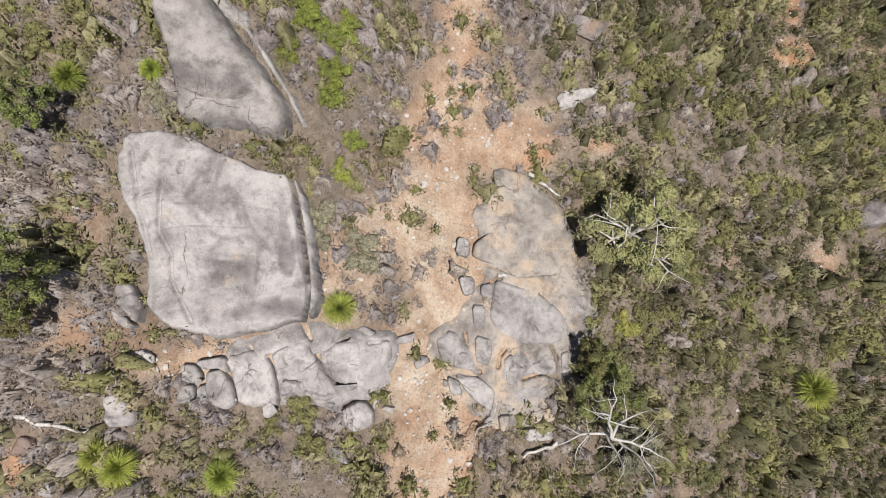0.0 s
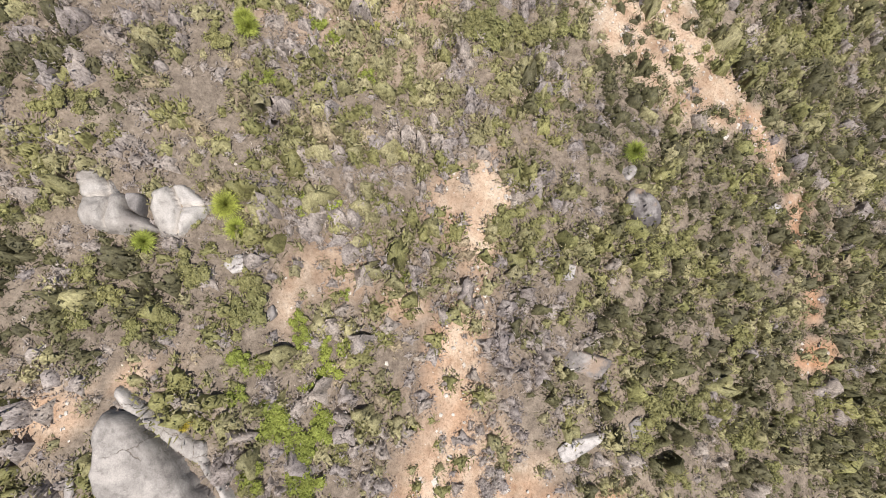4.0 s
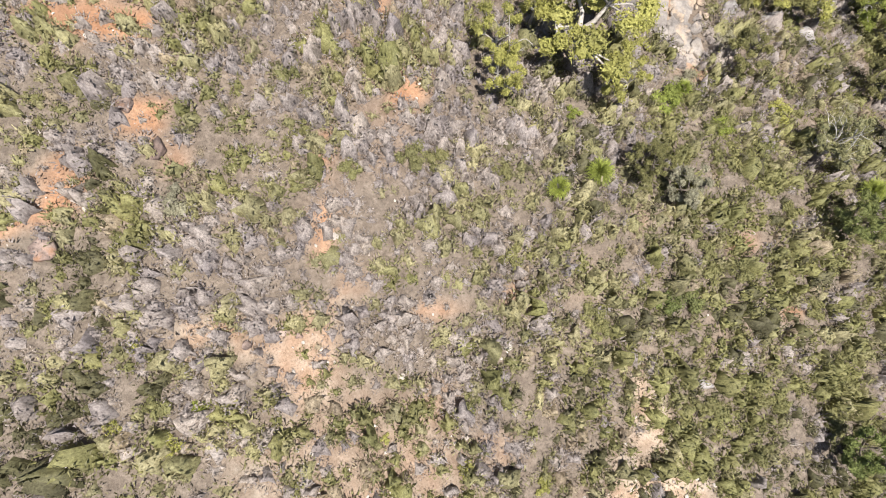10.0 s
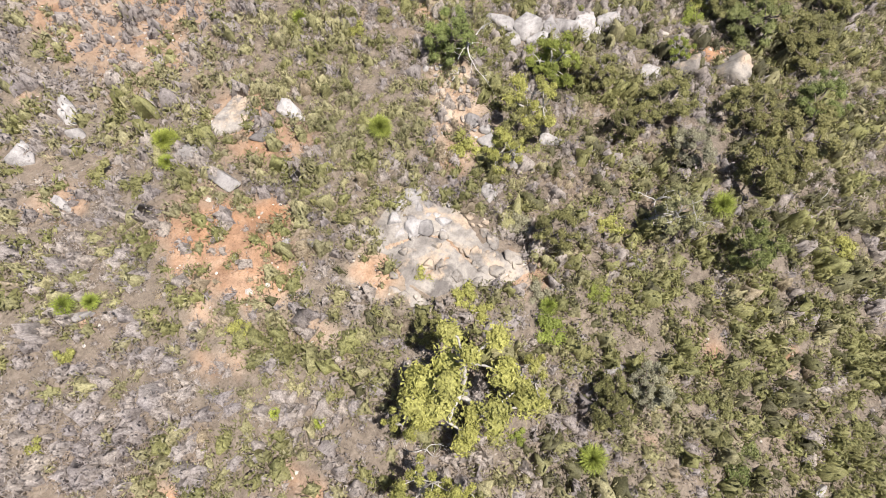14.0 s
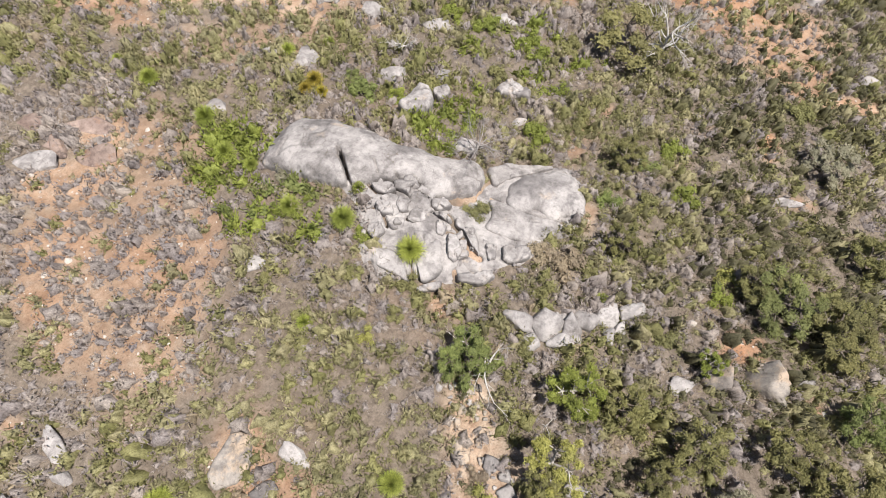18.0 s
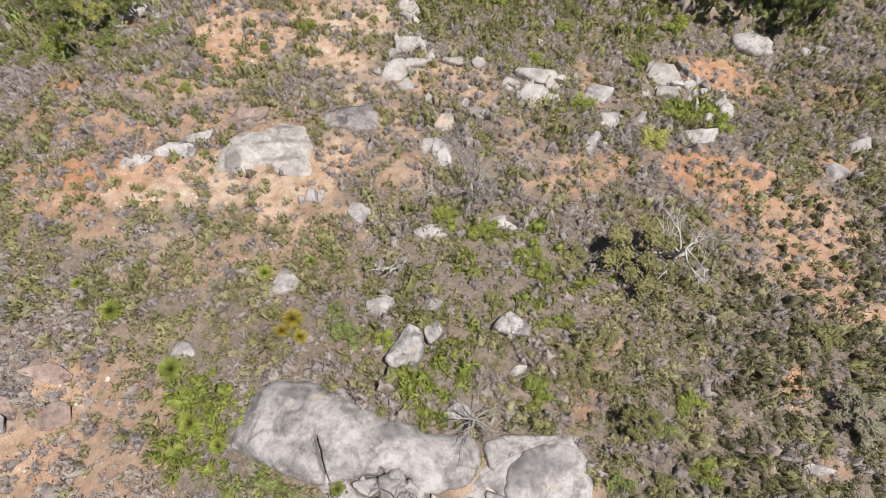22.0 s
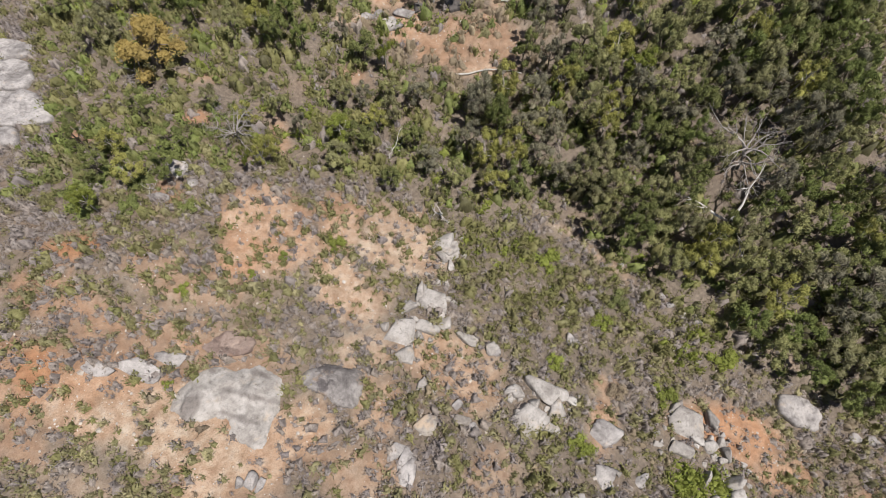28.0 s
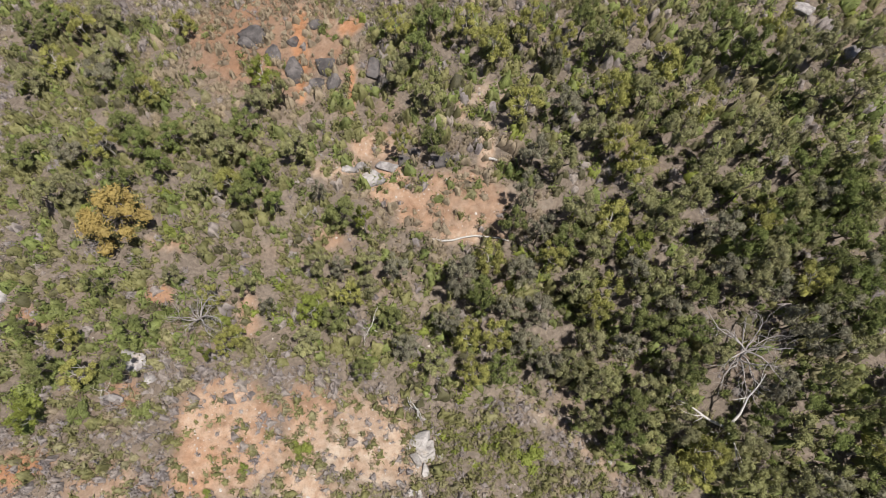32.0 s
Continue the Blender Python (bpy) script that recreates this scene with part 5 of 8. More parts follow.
clearing(-5.05, 34.66, 0.5, 0.45, 82, 0.62, 0.4)
clearing(-2.78, 33.87, 0.87, 0.72, -173, 0.55, 0.25)
clearing(-2.83, 38.71, 0.65, 0.4, 88, 0.66, 0.6)
clearing(-2.75, 39.93, 0.56, 0.24, 90, 0.66, 0.65)
clearing(-2.68, 42.1, 0.93, 0.21, 91, 0.47, 0.5)
clearing(-10.91, 39.9, 0.82, 0.61, -109, 0.7, 0.9)
clearing(-11.39, 38.92, 0.49, 0.4, -172, 0.55, 0.8)
clearing(-12.39, 38.5, 0.8, 0.55, 97, 0.55, 0.8)
clearing(-8.53, 42.74, 0.8, 0.74, -128, 0.62, 0.8)
clearing(-7.8, 41.5, 0.55, 0.36, 91, 0.62, 0.8)
clearing(0.54, 44.65, 0.69, 0.38, -167, 0.66, 0.9)
clearing(1.35, 36.1, 0.98, 0.33, -176, 0.55, 0.6)
clearing(4.4, 37.16, 0.58, 0.45, -169, 0.55, 0.6)
clearing(10.45, 28.63, 2.65, 0.91, 179, 0.66, 0.3)
clearing(9.89, 32.42, 0.69, 0.53, 79, 0.62, 0.2)
clearing(16.48, 36.21, 0.88, 0.38, -175, 0.47, 0.8)
clearing(14.84, 39.18, 0.88, 0.63, -162, 0.39, 0.8)
clearing(-1.37, 29.46, 1.18, 0.79, 178, 0.39, 0.2)
clearing(-6.24, 26.69, 0.53, 0.39, 104, 0.47, 0.25)
clearing(-7.43, 30.27, 0.64, 0.45, 176, 0.39, 0.2)
clearing(1.31, 32.76, 0.87, 0.84, -142, 0.39, 0.2)
clearing(3.46, 31.08, 1.08, 0.54, 151, 0.39, 0.2)
clearing(0.86, 30.66, 0.84, 0.83, -164, 0.39, 0.2)
clearing(-0.37, 27.86, 1.19, 0.78, 176, 0.39, 0.2)
clearing(-1.6, 37.09, 0.86, 0.41, 89, 0.39, 0.4)
# plants and stones on the open heath
shrub(-7.67, 33.2, 0.69, 'olive')
shrub(-7.21, 31.92, 0.57, 'lime')
shrub(-8.78, 32.43, 0.44, 'lime')
shrub(-6.37, 32.99, 0.45, 'bright')
shrub(-6.58, 28.85, 0.39, 'bright')
shrub(-6.48, 28.42, 0.3, 'orange')
shrub(-5.18, 28.15, 0.41, 'lime')
shrub(-2.88, 29.19, 0.31, 'bright')
shrub(-0.57, 31.78, 0.27, 'lime')
shrub(-7.43, 39.88, 0.76, 'silver')
shrub(2.35, 30.65, 0.46, 'lime')
shrub(2.68, 27.2, 1.24, 'olive')
shrub(4.16, 27.25, 1.14, 'olive')
shrub(1.65, 27.13, 0.76, 'olive')
shrub(12.8, 28.6, 0.64, 'olive')
shrub(16.45, 28.29, 0.87, 'olive')
shrub(17.85, 27.56, 0.78, 'olive')
shrub(18.13, 31.56, 0.64, 'olive')
shrub(7.7, 35.53, 0.64, 'olive')
shrub(2.61, 32.97, 0.56, 'olive')
shrub(5.17, 29.79, 0.47, 'lime')
shrub(4.29, 38.32, 0.73, 'olive')
shrub(0.54, 42.13, 0.82, 'olive')
shrub(1.42, 42.02, 0.73, 'olive')
shrub(-1.6, 41.43, 0.61, 'olive')
shrub(-3.28, 42.84, 0.56, 'olive')
shrub(14.26, 38.01, 0.8, 'olive')
shrub(15.35, 32.7, 0.67, 'olive')
shrub(12.34, 31.95, 0.75, 'olive')
shrub(-9.01, 38.38, 0.5, 'olive')
shrub(-8.31, 35, 0.37, 'lime')
shrub(-10.8, 36.24, 0.48, 'olive')
shrub(-6.69, 27.08, 0.43, 'olive')
shrub(-5.04, 26.64, 0.52, 'olive')
shrub(-2.07, 26.63, 0.38, 'lime')
shrub(14.3, 30.59, 0.66, 'olive')
shrub(17.18, 40.6, 0.72, 'olive')
shrub(16.16, 43.55, 0.85, 'olive')
shrub(14.6, 44.8, 0.85, 'olive')
shrub(12.72, 38.67, 0.68, 'olive')
shrub(11.55, 45.5, 1, 'bright')
shrub(12.86, 46.65, 0.68, 'silver')
stone(-11.09, 38.04, 0.44, 0.4, 94, 0.27, 73, BROWN_ROCK)
stone(-9.2, 43.25, 0.41, 0.27, 92, 0.21, 74, BROWN_ROCK)
stone(-8.05, 41.68, 0.44, 0.29, 91, 0.22, 75, BROWN_ROCK)
stone(-5.06, 35.06, 0.18, 0.14, -173, 0.16, 76, BROWN_ROCK)
stone(-3.95, 35.45, 0.23, 0.14, -174, 0.16, 77, BROWN_ROCK)
stone(-3.43, 35.38, 0.17, 0.12, -173, 0.15, 78, BROWN_ROCK)
stone(12.03, 33.37, 0.31, 0.23, -171, 0.2, 79, GRANITE)
tree(18.1, 30.5, 1.16, 3.5, 'deep')
tree(19.55, 40, 1.2, 3.5, 'deep')
tree(19.06, 43.38, 1.27, 3.5, 'dying')
tree(11.75, 41.17, 1.1, 2.2, 'silver')
tree(9.86, 42.09, 0.94, 2.5, 'gum')
# knoll with the yellow-green tree
tree(7.57, 47.16, 2.8, 5.2, 'lime')
tree(9.17, 45.6, 1.28, 3.2, 'lime')
tree(4.05, 46.67, 1.23, 3.6, 'lime')
tree(8.78, 49.59, 0.81, 2.5, 'gum')
tree(4.29, 45.13, 1.05, 3.2, 'lime')
tree(5.66, 48.43, 1, 3.4, 'lime')
dead_tree(5.07, 47.21, 0.44, branches=3, seed=4)
tree(10.76, 42.36, 0.79, 2, 'gum')
knoll_outcrop = outcrop('broken pale rock ledges on the knoll', 12.85, 51.52)
sheet(knoll_outcrop, [(11.33, 54.16), (13.92, 53.84), (14.83, 52.23), (14.39, 49.16), (14.03, 47.02), (12.9, 47.38), (11.5, 49.42), (9.78, 49.72), (8.53, 50.85), (9.93, 52.48)], 0.25, 80, WASHED, cracks=[([(11.07, 53.34), (12.42, 52.46), (12.87, 51.47), (12.39, 49.4)], 0.06, 0.4), ([(10.75, 51.27), (12.11, 50.86)], 0.06, 0.4), ([(10.13, 51.43), (10.03, 49.6)], 0.06, 0.4)], buried=True, cell=0.1, edge=1.2, rough=0.06, ragged=1.6, open_rim=0.85)
jumble(knoll_outcrop, 12.48, 50.97, 2.79, 1.83, 125, 34, 0.28, 567, WASHED, 0.10)
jumble(knoll_outcrop, 13.18, 53.01, 1.56, 1.14, 124, 26, 0.29, 574, GRANITE, 0.10)
jumble(knoll_outcrop, 13.38, 49.13, 1.78, 0.91, 126, 22, 0.23, 581, WASHED, 0.05)
jumble(knoll_outcrop, 10.42, 51.35, 1.44, 1.22, 39, 14, 0.2, 588, WASHED)
boulder('pointed pale granite boulder in scrub', [(11.68, 64.67), (12.56, 64.9), (13.92, 65.05), (14.12, 64.04), (13.08, 63.23), (12.19, 63.32), (11.43, 63.92)], 0.4, 85, WASHED)
stone(14.65, 61.88, 0.84, 0.55, 106, 0.33, 86, GRANITE)
stone(8.36, 71.79, 1.22, 0.43, 64, 0.28, 87, GRANITE)
stone(5.3, 71.23, 1.03, 0.64, 74, 0.37, 88, GRANITE)
stone(7.79, 70.32, 0.62, 0.36, 108, 0.25, 89, GRANITE)
stone(9.95, 64.25, 0.67, 0.44, 104, 0.28, 90, GRANITE)
stone(9.66, 61.42, 0.82, 0.48, 100, 0.3, 91, GRANITE)
stone(8.82, 57.15, 0.27, 0.23, 83, 0.2, 92, GRANITE)
stone(20.36, 50.11, 0.72, 0.39, 126, 0.26, 93, GRANITE)
stone(18.77, 44.04, 0.68, 0.31, 127, 0.23, 94, GRANITE)
stone(1.66, 61.77, 0.69, 0.2, 135, 0.18, 95, GRANITE)
stone(18.25, 50.85, 0.66, 0.39, 29, 0.26, 96, GRANITE)
stone(15.96, 51.05, 0.55, 0.32, 31, 0.24, 97, GRANITE)
stone(9.35, 56.2, 0.42, 0.21, 122, 0.19, 98, DARK_GRANITE)
stone(11.73, 42.53, 0.75, 0.22, 140, 0.19, 99, DARK_GRANITE)
stone(4.73, 67.16, 0.57, 0.34, 106, 0.24, 100, GRANITE)
stone(12.71, 61.94, 0.71, 0.32, 144, 0.24, 101, DARK_GRANITE)
grass_tree(16.08, 57.38, 0.78)
grass_tree(8.14, 41.82, 0.75)
grass_tree(6.36, 41.09, 0.63)
grass_tree(3.02, 52.71, 0.32)
grass_tree(3.67, 51.13, 0.35)
grass_tree(1.67, 62.54, 0.62)
grass_tree(2.36, 61.8, 0.5)
grass_tree(12.53, 46.1, 0.52)
grass_tree(21.33, 41.69, 0.8)
grass_tree(9.77, 65.67, 0.78)
grass_tree(9, 64.55, 0.52)
shrub(14.28, 44.59, 0.71, 'bright')
shrub(4.72, 55.98, 0.7, 'lime')
shrub(0.21, 60.97, 0.54, 'lime')
shrub(7.29, 64.99, 0.99, 'olive')
shrub(6.8, 66.93, 1.01, 'olive')
shrub(17.7, 53.47, 1.04, 'lime')
shrub(16.49, 53.99, 0.84, 'brown')
shrub(18.42, 54.28, 0.68, 'brown')
shrub(15.15, 49.03, 0.85, 'silver')
shrub(14.45, 57.21, 0.9, 'olive')
shrub(-2.21, 51.35, 0.38, 'lime')
shrub(10.73, 51.25, 0.59, 'lime')
shrub(10.97, 49.35, 0.79, 'lime')
shrub(10.81, 48.39, 0.68, 'lime')
shrub(7.31, 44.57, 0.46, 'bright')
shrub(20.17, 49.07, 0.67, 'grey')
shrub(21.32, 45.95, 0.78, 'silver')
shrub(-2.55, 59.1, 0.5, 'lime')
shrub(18.91, 34.27, 0.72, 'olive')
shrub(11.65, 36.81, 0.84, 'deep')
shrub(10.69, 36.63, 0.73, 'deep')
shrub(18.73, 38.28, 0.67, 'olive')
shrub(12.7, 37.76, 0.76, 'olive')
shrub(14.3, 32.85, 0.77, 'olive')
shrub(23.07, 35.56, 0.89, 'lime')
shrub(17.66, 36.44, 0.71, 'olive')
shrub(17.53, 45.57, 0.86, 'lime')
shrub(16.17, 42.86, 0.6, 'olive')
shrub(4.02, 41.62, 0.67, 'olive')
shrub(7.47, 36.18, 0.79, 'olive')
shrub(11.82, 32.5, 0.73, 'olive')
clearing(9.54, 58.64, 1.28, 1.07, 98, 0.85, 0.8)
clearing(7.3, 60.28, 1.58, 0.97, 54, 0.65, 0.7)
clearing(6.56, 56.56, 1.48, 1.23, 100, 0.75, 0.6)
clearing(5.59, 59.56, 1.46, 0.73, 119, 0.65, 0.5)
clearing(4.32, 57.92, 0.76, 0.53, 112, 0.7, 0.5)
clearing(9.92, 53.12, 1.3, 1.21, 96, 0.85, 0.5)
clearing(11.98, 62.01, 0.82, 0.65, 69, 0.8, 0.6)
clearing(-1.46, 54.07, 0.96, 0.42, 131, 0.9, 0.7)
clearing(-2.95, 53.87, 0.4, 0.27, 60, 0.7, 0.6)
clearing(-0.49, 48.65, 0.94, 0.7, 113, 0.45, 0.4)
clearing(0.76, 44.98, 0.68, 0.54, 116, 0.8, 0.55)
clearing(1.65, 49.66, 0.51, 0.37, 116, 0.6, 0.5)
clearing(-0.21, 50.69, 0.61, 0.49, 103, 0.5, 0.4)
clearing(1.73, 50.67, 0.52, 0.41, 110, 0.6, 0.5)
clearing(-3.98, 52.11, 0.65, 0.34, 117, 0.6, 0.7)
clearing(7.96, 74.37, 0.71, 0.54, 78, 0.7, 0.6)
clearing(10.01, 32.54, 0.56, 0.47, 138, 0.8, 0.05)
clearing(10.86, 29.26, 1.19, 0.93, 159, 0.9, 0.15)
clearing(10.11, 39.99, 0.94, 0.34, 125, 0.4, 0.5)
clearing(3.33, 55.69, 1.33, 0.49, 122, 0.5, 0.4)
clearing(4.52, 67.5, 1.64, 0.78, 115, 0.6, 0.25)
clearing(11.52, 51.83, 3, 1.51, 124, 0.6, 0.3)
clearing(13.33, 47.62, 1.01, 0.73, 129, 0.7, 0.5)
clearing(1.51, 61.42, 0.68, 0.26, 120, 0.7, 0.5)
clearing(6.22, 53.18, 1.38, 0.78, 121, 0.5, 0.3)
# wooded shelf beside the knoll
tree(24.22, 52.25, 1.58, 3, 'bright')
tree(22.8, 57.6, 1.6, 2.9, 'deep')
dead_tree(23.8, 57.3, 1.15, branches=4, seed=5, thick=0.85, spread=0.6)
tree(20.84, 51.71, 1.64, 3.5, 'lime')
tree(24.91, 46.38, 1.5, 3, 'gum')
tree(25.06, 49.93, 1.21, 2.5, 'gum')
tree(27.06, 42.73, 1.55, 3, 'gum')
tree(26.42, 39.98, 1.93, 3.4, 'gum')
tree(29.27, 47.06, 0.85, 2, 'bright')
tree(34.99, 44.65, 2.09, 3.2, 'deep')
tree(35.67, 41.41, 1.85, 3, 'gum')
tree(35.46, 46.2, 1.36, 2.6, 'gum')
tree(30.64, 39.51, 1.51, 3, 'deep')
tree(23.85, 40.9, 1.57, 3.2, 'gum')
tree(23.18, 44.09, 1.31, 2.6, 'silver')
tree(17.79, 51.53, 1.16, 2.6, 'lime')
tree(22.85, 47.32, 1.08, 2.4, 'gum')
tree(19.47, 51.6, 1.2, 2.6, 'gum')
tree(15.45, 47.52, 1.19, 3, 'gum')
dead_tree(19.87, 44.4, 0.52, branches=4, seed=6)
dead_tree(24.84, 37.75, 0.47, branches=3, seed=7)
dead_tree(22.1, 52.65, 0.38, branches=3, seed=8)
tree(41.99, 40.25, 1.67, 3, 'gum')
stone(30.32, 43.93, 1.48, 0.97, 160, 1.5, 102, WASHED, 'tall grey granite boulder with a shadowed face')
stone(28.87, 46.28, 0.91, 0.65, -14, 0.9, 103, WASHED, 'grey granite boulder in the gully')
stone(27.53, 47.78, 0.73, 0.44, 132, 0.29, 104, GRANITE)
stone(31.34, 42.08, 0.57, 0.35, -12, 0.25, 105, GRANITE)
clearing(31.38, 45.63, 1.36, 0.69, 131, 0.85, 0.7)
clearing(43.97, 44.99, 1.68, 0.58, 130, 0.6, 0.6)
clearing(16.91, 53.79, 1.31, 1.26, 139, 0.5, 0.5)
clearing(30.31, 41.58, 1.11, 0.6, 138, 0.6, 0.6)
grass_tree(16.13, 57.29, 0.67)
grass_tree(8.94, 64.74, 0.48)
grass_tree(10.01, 65.58, 0.67)
grass_tree(19.89, 65.64, 0.58)
grass_tree(26.31, 63.4, 1.04)
grass_tree(24.84, 70.77, 0.85)
grass_tree(25.83, 67.61, 0.96)
grass_tree(27.53, 80.91, 1.03)
grass_tree(25.98, 77.44, 0.86)
grass_tree(28.09, 87.19, 0.92)
grass_tree(35.46, 80.69, 0.69)
grass_tree(28.2, 90.71, 0.52)
grass_tree(26.02, 75.14, 0.62)
grass_tree(28.01, 68.23, 0.51)
grass_tree(29.75, 53.16, 0.51)
grass_tree(37.78, 78.74, 0.57)
grass_tree(33.96, 76.82, 0.82, yellow=True)
grass_tree(33, 76.86, 0.61, yellow=True)
grass_tree(33.3, 75.62, 0.6, yellow=True)
# the main outcrop
main_outcrop = outcrop('large fractured pale granite outcrop in the scrub', 30.35, 65.46)
sheet(main_outcrop, [(26.31, 74.68), (27.75, 75.35), (29.62, 75.44), (30.71, 74.73), (31.48, 73.02), (31.87, 70.21), (32.07, 68.58), (32.71, 66.44), (33.37, 65.04), (34.1, 63.67), (32.84, 62.39), (31.7, 62.33), (30.41, 63.53), (29.87, 64.64), (30.4, 65.66), (29.83, 66.55), (28.99, 67.59), (27.84, 68.69), (26.97, 70.04), (26.78, 72.49), (26.51, 73.64)], 1.15, 106, GRANITE, cracks=[([(29.36, 70.7), (28.73, 69.77), (27.94, 68.86)], 0.1, 1.3), ([(30.02, 67), (29.58, 66.33), (29.93, 65.8)], 0.08, 0.5), ([(27.19, 73.81), (28.63, 74.23)], 0.05, 0.15), ([(29.98, 68.49), (29.33, 67.76)], 0.07, 0.2)], cell=0.09, edge=1.5, rough=0.025, ragged=0.35, open_rim=0.97, ledges=0.35, lichen_and_shade=[(32.0, 67.5, 1.3, 0.5, 110), (30.6, 73.5, 1.7, 0.5, 120), (28.6, 74.9, 1.2, 0.35, 10)])
sheet(main_outcrop, [(33.58, 61.44), (35.15, 60.85), (36.47, 59.35), (36.75, 57.81), (35.44, 56.74), (34.08, 56.38), (33.03, 57.45), (32.61, 58.72), (32.07, 60.01), (32.61, 60.93)], 0.95, 107, GRANITE, cracks=[([(32.73, 58.86), (32.66, 58.45)], 0.17, 0.6)], cell=0.1, edge=2.2, rough=0.02, ragged=0.35, open_rim=0.95, ledges=0.3, lichen_and_shade=[(34.5, 59.8, 1.6, 1.0, -40)])
sheet(main_outcrop, [(27.7, 69.08), (28.83, 68.33), (30.07, 66.84), (30.37, 64.68), (32.31, 62.37), (33.77, 62.04), (35.09, 61.98), (37.26, 59.09), (35.93, 56.9), (33.89, 56.14), (32.24, 56.64), (29.54, 57.41), (27.69, 58.33), (25.29, 60.57), (24.24, 62.71), (24.13, 64.83), (25.98, 66.66)], 0.32, 108, GRANITE, cracks=[([(28.66, 68.04), (28.45, 67.32), (28.87, 66.41)], 0.13, 0.9), ([(30.11, 67.11), (29.67, 66.44), (30.02, 65.9)], 0.1, 0.9), ([(30.52, 66.37), (30.2, 65.9), (29.99, 65.13), (29.53, 64.7)], 0.14, 1), ([(29.51, 63.02), (29.03, 62), (28.45, 61.18), (28.16, 60.89), (28.2, 60)], 0.15, 1.2), ([(30.48, 63.77), (31.04, 62.69)], 0.08, 0.8), ([(27.39, 66.01), (26.87, 65.4)], 0.1, 0.8), ([(27.92, 64.78), (28.06, 64.34)], 0.08, 0.6), ([(25.37, 64.03), (24.77, 63.35)], 0.09, 0.8), ([(29.24, 61.04), (28.48, 60.42)], 0.08, 0.8), ([(30.67, 64.01), (29.96, 63.24)], 0.08, 0.6), ([(24.58, 64.94), (24.1, 64.36)], 0.08, 0.6), ([(26.7, 60.8), (26.3, 60.43)], 0.09, 0.8), ([(27.43, 66.81), (27.7, 66.23)], 0.08, 0.6), ([(28.47, 62.8), (28.72, 62.09)], 0.1, 0.6), ([(32.17, 61.58), (31.97, 60.04), (33.22, 57.12)], 0.09, 0.4), ([(27.34, 63.77), (25.71, 63.01), (24.82, 62.11)], 0.06, 0.4)], buried=True, cell=0.075, edge=1.3, rough=0.05, ragged=1.2, open_rim=0.84)
slab(main_outcrop, [(28.64, 67.97), (29.62, 66.91), (29.21, 66.22), (28.49, 66.48), (28.32, 67.34)], 0.74, 109, GRANITE, rough=0.05, flat=10.0, grow=0.9, cut=1)
slab(main_outcrop, [(30.17, 66.67), (30.8, 66.15), (29.76, 64.85), (29.22, 64.67), (29.05, 65.52), (29.25, 66.17)], 0.74, 110, GRANITE, rough=0.05, flat=10.0, grow=0.9, cut=1)
slab(main_outcrop, [(29.01, 66.08), (29.16, 64.64), (28.63, 64.47), (27.86, 65.26), (28.21, 65.9)], 0.70, 111, GRANITE, rough=0.05, flat=10.0, grow=0.9, cut=1)
slab(main_outcrop, [(27.81, 66.97), (28.49, 66.18), (27.72, 65.28), (27.24, 65.97), (27.25, 66.55)], 0.70, 112, GRANITE, rough=0.05, flat=10.0, grow=0.9, cut=1)
slab(main_outcrop, [(29.8, 64.49), (30.47, 63.57), (30.2, 63.01), (29.43, 63.47), (29.2, 64.09)], 0.72, 113, GRANITE, rough=0.05, flat=10.0, grow=0.9, cut=1)
slab(main_outcrop, [(27, 65.61), (27.65, 65.5), (27.99, 64.78), (27.26, 64.47), (26.69, 65)], 0.68, 114, GRANITE, rough=0.05, flat=10.0, grow=0.9, cut=1)
slab(main_outcrop, [(28.36, 64.85), (29.2, 64.28), (28.49, 63.6), (28.01, 64.04), (27.88, 64.64)], 0.68, 115, GRANITE, rough=0.05, flat=10.0, grow=0.9, cut=1)
slab(main_outcrop, [(26.4, 66.5), (27.02, 65.89), (26.47, 65.04), (25.65, 65.38), (25.79, 66.05)], 0.66, 116, GRANITE, rough=0.05, flat=10.0, grow=0.9, cut=1)
slab(main_outcrop, [(32.01, 61.8), (32.37, 60.76), (32.6, 58.86), (33.32, 57.17), (32.21, 56.99), (30.67, 58.02), (30.07, 59.52), (29.94, 60.94), (31.2, 61.01)], 0.44, 117, GRANITE, rough=0.05, flat=10.0, grow=0.97, cut=1)
slab(main_outcrop, [(33.96, 63.16), (35.17, 62.23), (37.15, 59.03), (34.11, 61.43), (32.88, 61.91)], 0.42, 118, GRANITE, rough=0.05, flat=10.0, grow=0.97, cut=1)
slab(main_outcrop, [(26.99, 65.03), (27.58, 64.31), (28.09, 63.15), (27.84, 62.16), (26.14, 61.12), (24.96, 61.77), (25.82, 62.72), (25.88, 63.31), (25.98, 64.31)], 0.48, 119, GRANITE, rough=0.05, flat=10.0, grow=0.97, cut=1)
slab(main_outcrop, [(25.26, 65.67), (25.93, 64.28), (25.53, 63.15), (24.65, 62.35), (24.65, 63.36), (24.49, 64.72)], 0.46, 120, GRANITE, rough=0.05, flat=10.0, grow=0.97, cut=1)
slab(main_outcrop, [(24.68, 62.05), (25.93, 60.99), (25.23, 60.81), (24.56, 61.68)], 0.44, 121, GRANITE, rough=0.05, flat=10.0, grow=0.97, cut=1)
slab(main_outcrop, [(28.54, 62.51), (28.81, 61.82), (27.86, 60.84), (27, 60.96), (27.07, 61.55)], 0.70, 122, GRANITE, rough=0.05, flat=10.0, grow=0.9, cut=1)
